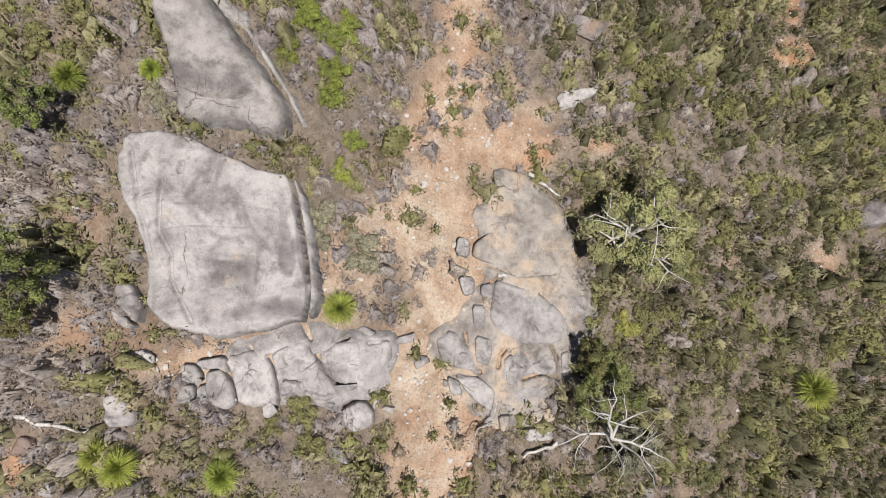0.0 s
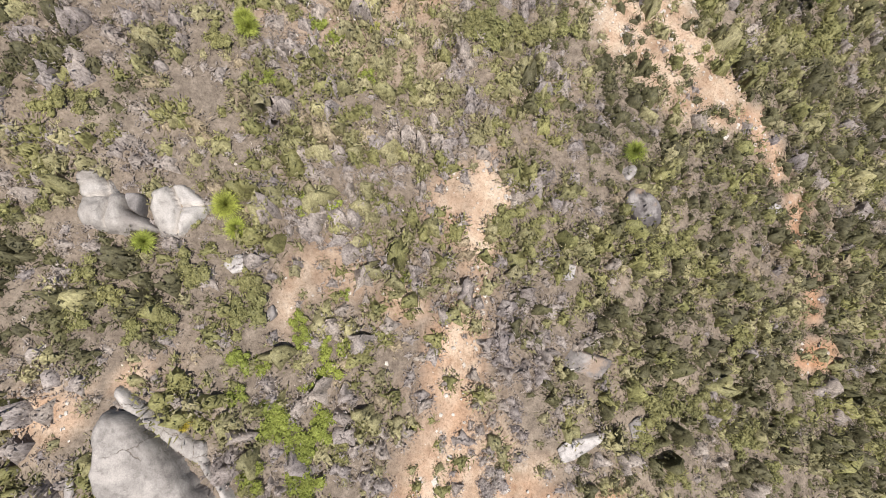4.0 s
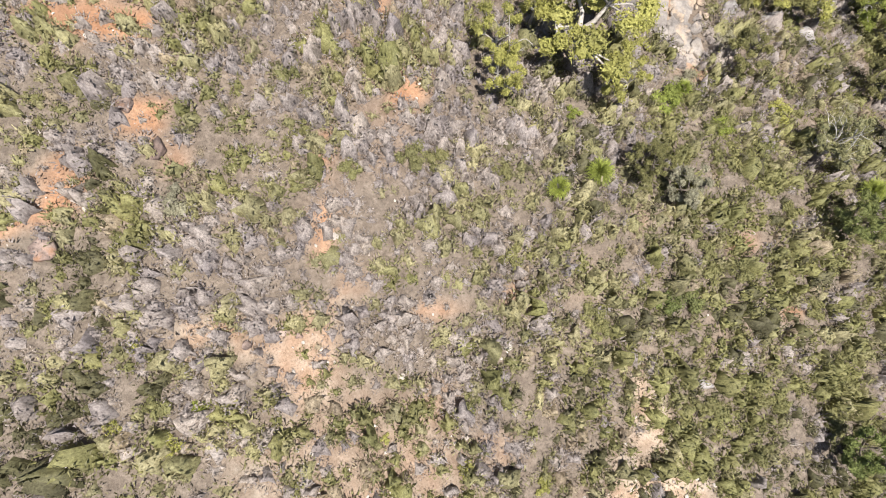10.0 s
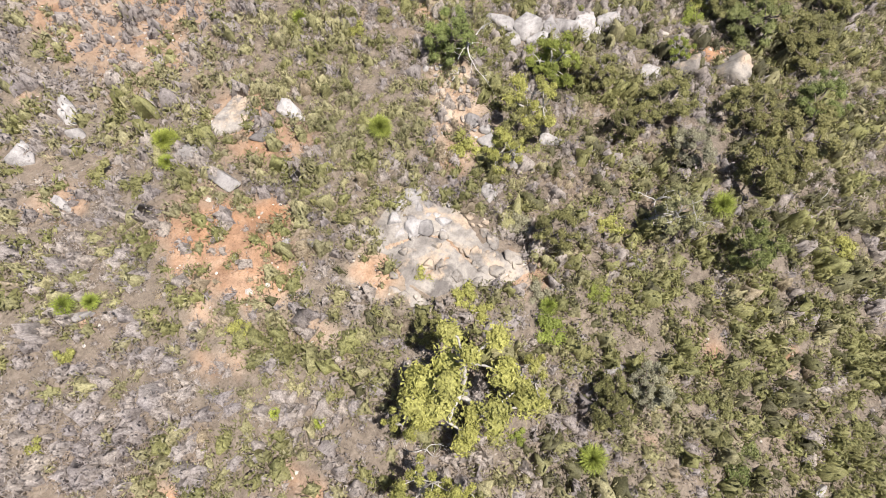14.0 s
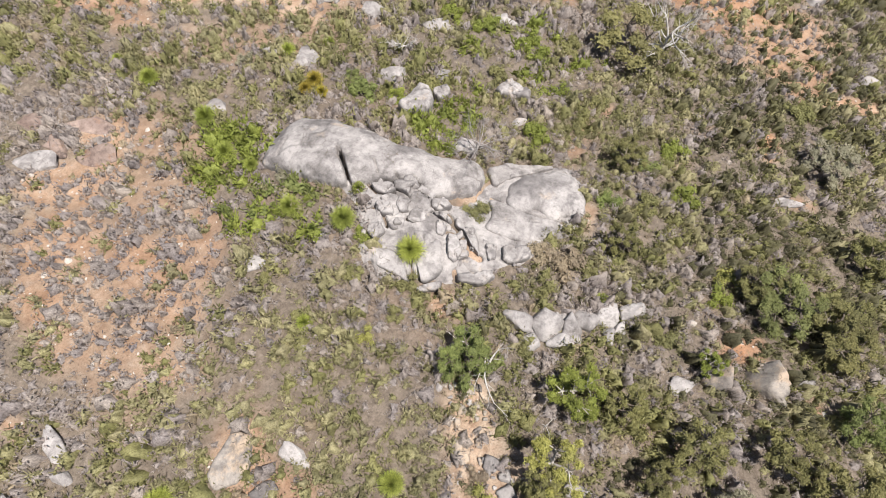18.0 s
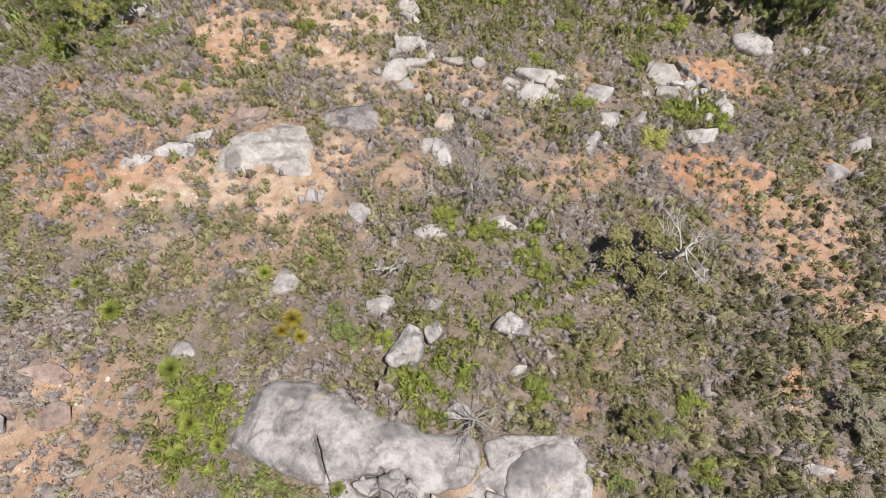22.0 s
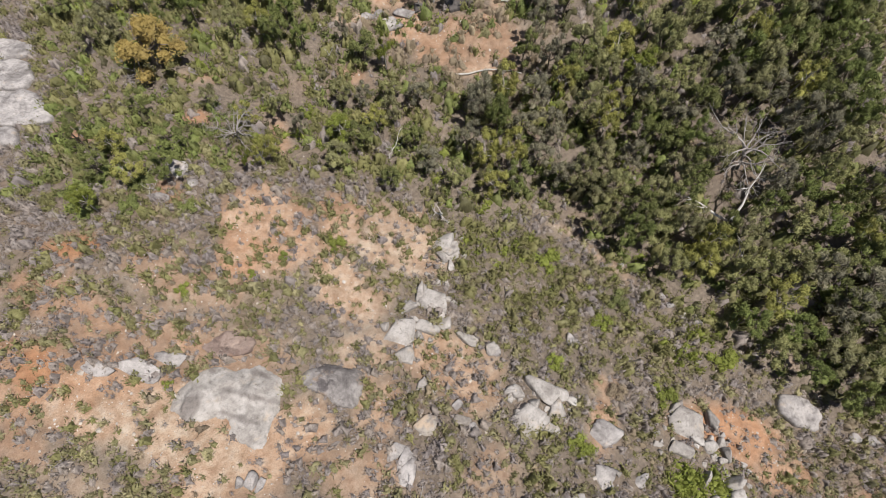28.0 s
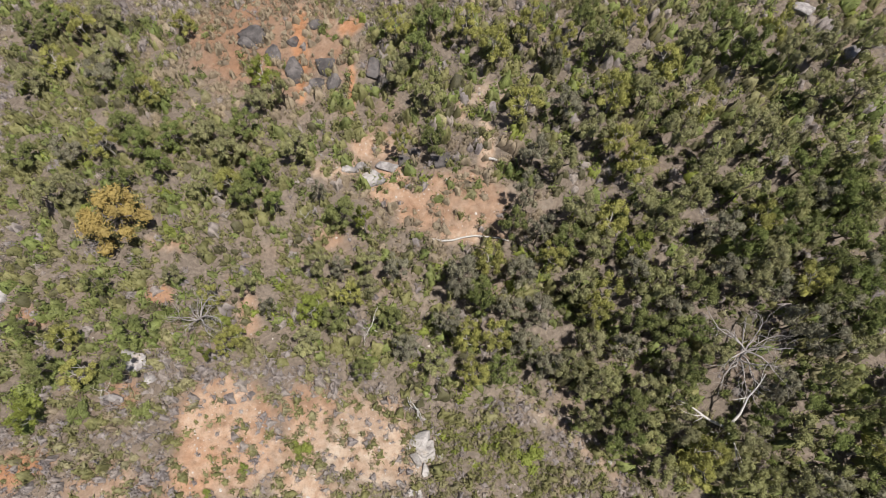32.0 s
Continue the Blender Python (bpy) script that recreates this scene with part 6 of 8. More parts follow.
slab(main_outcrop, [(29.9, 62.81), (29.47, 61.59), (29.33, 60.76), (28.19, 59.88), (28.44, 60.69), (29.05, 61.59), (29.25, 62.51)], 0.72, 123, GRANITE, rough=0.05, flat=10.0, grow=0.9, cut=1)
slab(main_outcrop, [(29.32, 60.49), (29.55, 59.67), (28.68, 59.16), (28.2, 59.53)], 0.66, 124, GRANITE, rough=0.05, flat=10.0, grow=0.9, cut=1)
slab(main_outcrop, [(29.65, 59.53), (30.86, 57.93), (29.78, 57.54), (28.73, 58.39), (28.77, 59.03)], 0.64, 125, GRANITE, rough=0.05, flat=10.0, grow=0.9, cut=1)
slab(main_outcrop, [(26.66, 60.74), (27.99, 59.04), (27.74, 58.54), (26.7, 58.98), (26.08, 60.37)], 0.64, 126, GRANITE, rough=0.05, flat=10.0, grow=0.9, cut=1)
slab(main_outcrop, [(28.95, 63.54), (28.98, 62.6), (28.17, 62.38), (27.96, 62.87)], 0.70, 127, GRANITE, rough=0.05, flat=10.0, grow=0.9, cut=1)
slab(main_outcrop, [(29.17, 63.95), (29.53, 63.15), (29.31, 62.43), (29.06, 62.66), (29.04, 63.59)], 0.70, 128, GRANITE, rough=0.05, flat=10.0, grow=0.9, cut=1)
gully_stones = outcrop('broken pale stones in a washed gully', 19.96, 55.02)
jumble(gully_stones, 20.22, 55.68, 2.05, 0.98, 31, 26, 0.22, 924, WASHED)
jumble(gully_stones, 18.23, 53.66, 1.35, 1.3, 159, 16, 0.24, 931, GRANITE)
jumble(gully_stones, 21.37, 57.23, 1.25, 0.87, 31, 12, 0.23, 938, GRANITE)
clearing(20.22, 55.68, 2.64, 1.26, 31, 0.72, 0.2)
clearing(17.86, 53.75, 1.6, 1.55, 155, 0.6, 0.25)
clearing(26.38, 53.24, 1.84, 0.48, 124, 0.5, 0.2)
row_outcrop = outcrop('row of cracked granite blocks below the main outcrop', 27.39, 53.88)
block(row_outcrop, 26.1, 56.3, 0.90, 0.75, -61, 0.68, 135, GRANITE)
block(row_outcrop, 26.8, 55.1, 1.03, 0.85, -40, 0.72, 136, GRANITE)
block(row_outcrop, 27.3, 53.9, 0.90, 0.75, -50, 0.68, 137, GRANITE)
block(row_outcrop, 28.1, 53.3, 0.77, 0.69, -45, 0.64, 138, GRANITE)
block(row_outcrop, 29.0, 52.5, 0.90, 0.62, -30, 0.72, 139, GRANITE)
block(row_outcrop, 29.9, 51.6, 0.85, 0.62, -30, 0.68, 140, GRANITE)
block(row_outcrop, 28.0, 51.9, 0.54, 0.62, -55, 0.51, 141, GRANITE)
block(row_outcrop, 26.3, 53.9, 0.72, 0.62, -20, 0.51, 142, GRANITE)
block(row_outcrop, 25.5, 55.3, 0.54, 0.50, -60, 0.42, 143, GRANITE)
block(row_outcrop, 28.7, 51.6, 0.54, 0.50, -70, 0.42, 144, GRANITE)
stone(28.72, 81.43, 1.23, 0.66, 112, 0.38, 141, GRANITE)
stone(39.59, 69.97, 0.67, 0.59, 23, 0.35, 142, GRANITE)
stone(35.64, 79.2, 0.94, 0.71, 54, 0.4, 143, GRANITE)
stone(37.96, 72.68, 0.78, 0.68, 124, 0.39, 144, GRANITE)
stone(47.75, 69.83, 0.66, 0.59, -8, 0.35, 145, GRANITE)
stone(42.83, 78.64, 0.92, 0.69, 40, 0.39, 146, GRANITE)
stone(42.02, 82.45, 0.61, 0.52, 52, 0.32, 147, GRANITE)
stone(41.48, 82.85, 0.61, 0.35, 43, 0.25, 148, GRANITE)
stone(42.5, 81.88, 0.61, 0.35, 41, 0.25, 149, GRANITE)
stone(44.29, 73.58, 1.21, 0.5, 126, 0.31, 150, GRANITE)
stone(21.07, 70.24, 0.83, 0.46, 107, 0.29, 151, GRANITE)
stone(34.77, 65.09, 0.87, 0.62, 134, 0.36, 152, GRANITE)
stone(50.82, 76.79, 1.59, 0.57, 38, 0.34, 153, GRANITE)
stone(59.02, 67.57, 0.84, 0.57, 5, 0.34, 154, GRANITE)
stone(60.83, 42.5, 1.38, 0.74, 149, 0.41, 155, GRANITE)
stone(43.48, 45.66, 1.01, 0.45, 132, 0.29, 156, GRANITE)
stone(18.95, 87.9, 1.58, 0.71, 127, 0.4, 157, GRANITE)
stone(24.45, 68.19, 0.57, 0.26, 121, 0.21, 158, GRANITE)
boulder('pale granite boulder behind the outcrop', [(34.98, 70.51), (37.61, 70.72), (37.65, 69.59), (36.06, 68.43), (34.67, 69.65)], 1, 159, GRANITE)
boulder('small granite boulder behind the outcrop', [(37.9, 69.77), (38.93, 69.3), (38.4, 68.49), (37.12, 68.7)], 0.7, 160, GRANITE)
boulder('split pale granite boulder among shrubs', [(40.36, 66.08), (41.5, 66.12), (42.09, 65.62), (41.88, 64.09), (41.09, 63.87), (40.44, 65.31)], 0.8, 161, GRANITE)
stone(38.87, 63.41, 0.91, 0.35, 160, 0.25, 162, GRANITE)
stone(47.95, 69.31, 0.73, 0.5, 128, 0.31, 163, GRANITE)
stone(21.38, 85.04, 1.45, 0.84, 131, 0.25, 164, BROWN_ROCK)
stone(20.41, 88.5, 0.68, 0.44, 68, 0.29, 165, BROWN_ROCK)
stone(22.96, 87.54, 1.89, 0.81, 119, 0.15, 166, BROWN_ROCK)
stone(20.71, 90.79, 1.48, 0.8, 118, 0.15, 167, BROWN_ROCK)
stone(20.34, 87.73, 1.06, 0.6, 65, 0.35, 168, BROWN_ROCK)
dead_tree(34.83, 64.37, 1.08, branches=15, seed=9, thick=0.7, twigs=8, grey=True)
dead_tree(40.11, 73.87, 0.72, branches=5, seed=10)
dead_tree(49.1, 72.25, 1.43, branches=14, seed=11, thick=0.8, twigs=8, grey=True)
dead_tree(40.53, 73.42, 0.65, branches=4, seed=10)
tree(50.6, 60.36, 3.12, 4, 'olive')
dead_tree(52.27, 57.84, 1.75, branches=10, seed=12, thick=0.8, twigs=6, spread=1.2)
tree(39.99, 55.97, 1.41, 2.4, 'gum')
tree(33.62, 53.74, 1.18, 2.4, 'gum')
tree(34.4, 40.94, 1.84, 3, 'gum')
tree(48.11, 44.13, 1.97, 2.6, 'silver')
dead_tree(40.67, 55.21, 0.5, branches=4, seed=13)
log(30.88, 52.67, 32.6, 50.83, 0.06, 169, twigs=2)
shrub(30.64, 61.75, 1.06, 'olive')
shrub(47.12, 66.55, 1.34, 'bright')
shrub(46.28, 70.26, 1.35, 'bright')
shrub(25.62, 66.32, 0.73, 'bright')
shrub(34.99, 73.2, 1.4, 'deep')
shrub(36.02, 71.21, 1.09, 'bright')
shrub(30.46, 55.83, 1.56, 'brown')
shrub(30.39, 57.17, 1.17, 'brown')
shrub(30.9, 54.62, 1.15, 'olive')
shrub(28.83, 56.01, 1.13, 'olive')
shrub(27.85, 70.85, 1.08, 'silver')
shrub(26.51, 72.83, 0.94, 'silver')
shrub(23.55, 65.14, 0.72, 'olive')
shrub(43.91, 57.98, 0.93, 'olive')
shrub(42.98, 53.51, 1.27, 'bright')
shrub(57.44, 57.58, 1.31, 'olive')
shrub(33.05, 82.91, 0.96, 'silver')
shrub(29.54, 49.49, 0.95, 'olive')
shrub(37.34, 53.4, 1.12, 'olive')
shrub(39.58, 51.59, 1.38, 'bright')
shrub(36.3, 55.58, 1.12, 'deep')
shrub(35.32, 47.44, 1.04, 'lime')
shrub(33.65, 47.61, 1.05, 'bright')
shrub(24.68, 62.29, 0.97, 'olive')
shrub(21.08, 62.53, 0.8, 'lime')
shrub(19.88, 65.91, 0.81, 'olive')
shrub(22.76, 62.01, 0.75, 'olive')
shrub(25.08, 55.34, 0.8, 'olive')
shrub(36.02, 75.05, 0.93, 'deep')
shrub(48.26, 64.01, 1.21, 'olive')
shrub(38.23, 61.65, 1.44, 'bright')
shrub(40.65, 59.92, 1.06, 'olive')
shrub(40.53, 54.61, 1.11, 'deep')
shrub(41.97, 66.77, 1.13, 'olive')
shrub(43.9, 59.7, 1.03, 'olive')
shrub(52.76, 47.08, 1.36, 'olive')
lush(24.14, 71.27, 3.22, 1.67, 117, 4, 0.75)
lush(26.65, 77.71, 3.08, 1.64, 54, 4, 0.7)
lush(35.22, 67.53, 2.25, 2.1, 169, 4, 0.7)
lush(38.49, 66.96, 2.11, 1.88, 8, 4, 0.6)
lush(25.09, 72.12, 3.52, 2.17, 112, 5, 0.4)
lush(46.62, 54.63, 8.75, 4.57, 134, 1, 0.5)
lush(22.55, 56.6, 1.93, 1.75, 20, 5, 0.5)
clearing(22.76, 86.18, 2.51, 1.82, 91, 0.85, 0.35)
clearing(19.43, 84.13, 4.04, 2.3, 111, 0.7, 0.45)
clearing(15.69, 81.38, 3.65, 2.38, 88, 0.62, 0.5)
clearing(17.98, 75.21, 2.56, 1.84, 91, 0.6, 0.45)
clearing(16.94, 72.16, 1.74, 1.33, 85, 0.62, 0.4)
clearing(12.6, 77.82, 2.53, 1.53, 69, 0.6, 0.5)
clearing(23.06, 78.12, 1.88, 1.3, 75, 0.5, 0.3)
clearing(40.12, 86.87, 5.86, 2.5, 115, 0.92, 0.2)
clearing(34.96, 93.19, 3.45, 1.25, 123, 0.8, 0.3)
clearing(32.32, 96.48, 1.72, 0.9, 119, 0.6, 0.4)
clearing(64.05, 55.9, 4.87, 2.12, 108, 0.8, 0.7)
clearing(61.76, 49.72, 4.51, 4.34, 119, 0.7, 0.5)
clearing(57.33, 42.69, 2.47, 1.19, 127, 0.85, 0.5)
clearing(48.49, 48, 0.93, 0.56, -5, 0.9, 0.8)
clearing(54.1, 67.33, 2.92, 1.32, 133, 0.5, 0.45)
clearing(43.42, 59.39, 1.63, 0.51, 128, 0.6, 0.5)
clearing(39.15, 59.13, 1.19, 0.91, 9, 0.4, 0.5)
clearing(34.59, 56.22, 1.55, 0.68, 22, 0.6, 0.4)
clearing(56.06, 51.67, 2.57, 1.42, 102, 0.5, 0.4)
clearing(32.48, 61.27, 2.73, 1.54, 128, 0.7, 0.1)
clearing(27.89, 60.42, 1.56, 0.98, 125, 0.8, 0.3)
clearing(24.68, 60.17, 0.89, 0.89, 33, 0.6, 0.3)
clearing(17.48, 86.33, 2.01, 1.35, 85, 0.7, 0.5)
lush(18.79, 82.11, 9.63, 5.86, 67, 0, 0.7)
lush(17.57, 72.86, 4.32, 3.27, 82, 0, 0.6)
lush(-12.3, 24.06, 3.22, 2.86, -161, 6, 0.6)
clearing(15.14, 78.47, 6.09, 3.81, 72, 0.5, 0.4)
clearing(13.52, 72.72, 4.51, 2.68, 113, 0.5, 0.4)
clearing(20.14, 74.28, 3.66, 1.91, 54, 0.5, 0.35)
clearing(38.16, 100.96, 5.07, 2.09, 121, 0.5, 0.5)
clearing(32.72, 97.61, 4.86, 2.7, 115, 0.55, 0.5)
clearing(58.65, 48.69, 4.57, 3.03, 117, 0.6, 0.5)
clearing(45.85, 98.51, 5.25, 2.53, 125, 0.45, 0.45)
lush(-11.56, 15.91, 4.27, 3.34, -175, 6, 0.6)
lush(-11.22, 35.48, 6.69, 3.25, 95, 6, 0.45)
lush(49.9, 46.25, 21.69, 6.85, 9, 6, 0.35)
lush(50.48, 49.1, 8.5, 5.79, 156, 6, 0.35)
lush(17.39, 34.01, 9.73, 4.43, 79, 6, 0.35)
# sandy rise with domes
great_boulder('broad weathered granite dome in bare sand', [(39.92, 90.15), (42.05, 91.16), (44.19, 91.24), (46.86, 89.65), (47.89, 87.36), (45.73, 85.33), (43.36, 83.98), (42.32, 86.6), (41.14, 87.7), (40.24, 89.05)], 0.9, 170, WHITE_GRANITE, cracks=[], buried=True, cell=0.12, edge=2.6, rough=0.07, ragged=1.1, open_rim=0.92, lichen_and_shade=[(41.2, 89.4, 1.6, 0.7, 30), (44.9, 87.6, 2.6, 0.3, 130), (43.4, 86.9, 2.0, 0.25, 125), (46.4, 88.4, 1.5, 0.3, 120)])
great_boulder('dark stained granite dome in bare sand', [(48.74, 86.92), (50.81, 86.6), (52.45, 84.98), (51.33, 83.1), (49.97, 82.52), (48.87, 84.46), (48.1, 86.09)], 0.6, 171, DARK_GRANITE, cracks=[], cell=0.14, edge=2.0, rough=0.05, ragged=0.6, open_rim=0.92)
boulder('flat brown rock sheet in sand', [(43.73, 93.24), (46.08, 93.16), (47.28, 91.28), (46.11, 90.67), (44.18, 91.9)], 0.15, 172, BROWN_ROCK)
stone(39.36, 94.05, 2.27, 0.86, 140, 0.15, 173, GRANITE)
stone(37.27, 95.56, 1.35, 0.52, 136, 0.12, 174, GRANITE)
stone(41.7, 93.28, 1.37, 0.68, 145, 0.15, 175, GRANITE)
ridge_outcrop = outcrop('jumbled pale granite blocks on the ridge', 59.39, 85.96)
block(ridge_outcrop, 58.32, 87.04, 0.83, 0.52, 27, 0.6, 177, WHITE_GRANITE)
block(ridge_outcrop, 55.66, 83.66, 1.11, 0.74, 62, 0.5, 179, WHITE_GRANITE)
block(ridge_outcrop, 60, 84.08, 0.74, 0.61, 21, 0.5, 180, WHITE_GRANITE)
block(ridge_outcrop, 64.72, 89.46, 1.28, 0.74, 0, 0.5, 181, WHITE_GRANITE)
white_outcrop = outcrop('split white granite boulders on the slope', 61.89, 74.45)
block(white_outcrop, 60.65, 76.58, 0.55, 0.45, 15, 0.6, 184, WHITE_GRANITE)
gully_outcrop = outcrop('broken granite blocks above red soil', 71.52, 63.23)
block(gully_outcrop, 70.81, 60.02, 0.88, 0.54, 6, 1.2, 187, WHITE_GRANITE)
block(gully_outcrop, 69.91, 59.19, 1.15, 0.63, -8, 1, 188, WHITE_GRANITE)
block(gully_outcrop, 69.37, 61.74, 0.85, 0.34, -162, 0.8, 189, WHITE_GRANITE)
block(gully_outcrop, 71.96, 63.22, 0.45, 0.33, -163, 0.6, 190, WHITE_GRANITE)
block(gully_outcrop, 71.59, 61.74, 0.5, 0.41, 168, 0.6, 191, WHITE_GRANITE)
block(gully_outcrop, 68.46, 60.13, 0.6, 0.46, 155, 0.6, 192, WHITE_GRANITE)
block(white_outcrop, 62.78, 74.95, 1.65, 1.16, -56, 0.9, 1500, WHITE_GRANITE)
block(white_outcrop, 60.28, 74.08, 1.68, 1.23, -21, 0.8, 1501, WHITE_GRANITE)
block(white_outcrop, 62.61, 73.26, 1.12, 0.86, -36, 0.8, 1502, WHITE_GRANITE)
block(white_outcrop, 60.98, 76.20, 0.71, 0.57, -66, 0.7, 1503, WHITE_GRANITE)
block(white_outcrop, 63.69, 73.99, 0.83, 0.70, -96, 0.9, 1504, WHITE_GRANITE)
block(white_outcrop, 61.22, 72.70, 0.79, 0.56, -46, 0.5, 1505, WHITE_GRANITE)
block(white_outcrop, 61.52, 74.60, 0.71, 0.57, -36, 1.0, 1506, WHITE_GRANITE)
block(white_outcrop, 64.19, 73.00, 0.62, 0.53, -36, 0.6, 1507, WHITE_GRANITE)
block(gully_outcrop, 71.51, 65.64, 1.84, 1.34, -86, 0.9, 1508, WHITE_GRANITE)
block(gully_outcrop, 71.56, 66.94, 0.98, 0.74, -56, 0.7, 1509, WHITE_GRANITE)
block(gully_outcrop, 73.34, 64.32, 0.49, 0.99, -36, 1.1, 1510, WHITE_GRANITE)
block(gully_outcrop, 71.52, 63.12, 0.74, 0.54, -66, 0.7, 1511, WHITE_GRANITE)
block(gully_outcrop, 69.13, 64.77, 1.15, 0.83, -46, 0.6, 1512, WHITE_GRANITE)
block(gully_outcrop, 72.20, 61.76, 0.53, 0.84, -36, 0.9, 1513, WHITE_GRANITE)
block(gully_outcrop, 71.03, 64.07, 0.64, 0.54, -36, 0.6, 1514, WHITE_GRANITE)
block(ridge_outcrop, 60.60, 86.36, 1.54, 1.06, -76, 0.9, 1515, WHITE_GRANITE)
block(ridge_outcrop, 60.01, 87.61, 0.66, 1.00, -36, 0.9, 1516, WHITE_GRANITE)
block(ridge_outcrop, 58.61, 87.15, 0.65, 0.49, -36, 0.6, 1517, WHITE_GRANITE)
block(ridge_outcrop, 56.47, 85.46, 1.68, 1.07, -16, 0.5, 1518, WHITE_GRANITE)
block(ridge_outcrop, 58.45, 84.96, 1.17, 0.78, -46, 0.5, 1519, WHITE_GRANITE)
block(ridge_outcrop, 55.80, 86.73, 0.63, 0.53, -36, 0.5, 1520, WHITE_GRANITE)
block(ridge_outcrop, 60.68, 81.86, 1.06, 0.66, -51, 0.6, 1521, WHITE_GRANITE)
block(ridge_outcrop, 61.87, 80.18, 0.69, 0.60, -36, 0.6, 1522, WHITE_GRANITE)
block(ridge_outcrop, 55.36, 81.06, 0.75, 0.56, -36, 0.5, 1523, WHITE_GRANITE)
block(ridge_outcrop, 64.77, 89.73, 0.94, 0.80, -36, 0.7, 1524, WHITE_GRANITE)
block(ridge_outcrop, 53.75, 78.38, 1.05, 0.76, -36, 0.5, 1525, WASHED)
block(ridge_outcrop, 56.03, 77.23, 0.78, 0.55, -36, 0.4, 1526, WASHED)
block(ridge_outcrop, 52.63, 81.18, 0.58, 0.49, -36, 0.4, 1527, WASHED)
jumble(ridge_outcrop, 59.76, 86.1, 4.16, 2.02, 35, 40, 0.36, 1351, WHITE_GRANITE)
jumble(ridge_outcrop, 56.58, 84.26, 3.14, 1.45, 36, 20, 0.29, 1358, WASHED)
jumble(ridge_outcrop, 64.69, 89.37, 2.01, 1.6, 27, 12, 0.38, 1365, WHITE_GRANITE)
jumble(ridge_outcrop, 55.52, 80.35, 3.86, 1.64, 34, 18, 0.23, 1372, WHITE_GRANITE)
jumble(white_outcrop, 61.57, 74.29, 2.84, 2.33, 153, 26, 0.34, 1379, WHITE_GRANITE)
jumble(gully_outcrop, 70.54, 64.53, 3.67, 2.19, 139, 24, 0.36, 1386, WHITE_GRANITE)
jumble(gully_outcrop, 70.72, 60.01, 2.44, 1.64, -4, 20, 0.35, 1393, WHITE_GRANITE)
jumble(gully_outcrop, 60.92, 66.54, 2.79, 1.41, 17, 14, 0.28, 1400, WHITE_GRANITE)
jumble(row_outcrop, 27.39, 53.88, 3.12, 0.64, 123, 24, 0.32, 1407, GRANITE)
jumble(row_outcrop, 25.94, 54.79, 1.75, 0.51, 123, 8, 0.26, 1414, WASHED)
jumble(main_outcrop, 28.77, 65.75, 1.98, 1.62, 126, 24, 0.42, 1421, GRANITE, 0.40)
jumble(main_outcrop, 28.62, 61.43, 1.53, 1.02, 30, 10, 0.32, 1428, GRANITE, 0.35)
jumble(main_outcrop, 30.01, 59.09, 1.63, 1.37, 136, 10, 0.19, 1435, GRANITE, 0.25)
jumble(main_outcrop, 29.81, 64.31, 0.98, 0.73, 129, 6, 0.43, 1442, GRANITE, 0.40)
jumble(track_outcrop, 2.55, -0.85, 1.82, 1.3, 180, 20, 0.15, 1449, GRANITE)
jumble(track_outcrop, 0.77, -1.04, 1.05, 0.87, 91, 10, 0.15, 1456, WASHED)
jumble(low_outcrop, -5.86, -1.7, 2.85, 0.66, 178, 14, 0.15, 1463, GRANITE, 0.25)
boulder('grey granite ledge at the forest edge', [(80.42, 62.01), (82.17, 60.26), (82.15, 58.38), (80.94, 57.51), (79.53, 59.26), (78.94, 61.14)], 0.6, 210, GRANITE)
stone(83.42, 55.06, 0.98, 0.56, 144, 0.33, 211, GRANITE)
stone(84.64, 53.78, 0.77, 0.52, 131, 0.32, 212, GRANITE)
stone(58.37, 67.47, 1.18, 0.44, 9, 0.29, 213, GRANITE)
stone(62.19, 67.34, 1.32, 0.76, 14, 0.42, 214, GRANITE)
stone(64.49, 65.07, 0.82, 0.44, 12, 0.28, 215, GRANITE)
stone(64.65, 69.45, 1.53, 0.93, 142, 0.49, 216, GRANITE)
stone(65.93, 59.95, 1.84, 0.95, 135, 0.5, 217, GRANITE)
stone(61.9, 79.8, 0.78, 0.6, 25, 0.35, 218, GRANITE)
stone(50.99, 78.13, 0.77, 0.7, 40, 0.39, 219, GRANITE)
stone(50.6, 76.46, 1.27, 0.52, 33, 0.32, 220, GRANITE)
stone(35.27, 79.12, 0.91, 0.75, 72, 0.41, 221, GRANITE)
stone(34.84, 81.96, 0.68, 0.35, 118, 0.25, 222, GRANITE)
stone(37.61, 72.94, 0.76, 0.69, 63, 0.39, 223, GRANITE)
stone(74.02, 47.55, 1.28, 0.79, 153, 0.43, 224, GRANITE)
stone(69.13, 49.05, 1.63, 1.01, 149, 0.53, 225, GRANITE)
stone(44.41, 73.21, 1.18, 0.35, 124, 0.25, 226, GRANITE)
stone(47.07, 75.23, 0.41, 0.34, 123, 0.24, 227, GRANITE)
stone(68.13, 76.72, 0.75, 0.6, -5, 0.35, 228, GRANITE)
stone(49.37, 109.4, 1.21, 0.87, 99, 0.46, 229, GRANITE)
stone(56.44, 76.01, 0.49, 0.45, 11, 0.29, 230, GRANITE)
stone(56.5, 78.2, 0.44, 0.42, 27, 0.28, 231, GRANITE)
stone(78.42, 74.78, 0.54, 0.43, 157, 0.28, 232, GRANITE)
stone(78.47, 73.72, 0.44, 0.37, 167, 0.26, 233, GRANITE)
stone(78.74, 72.15, 0.43, 0.32, 154, 0.23, 234, GRANITE)
stone(77.58, 79.28, 0.38, 0.28, 150, 0.22, 235, GRANITE)
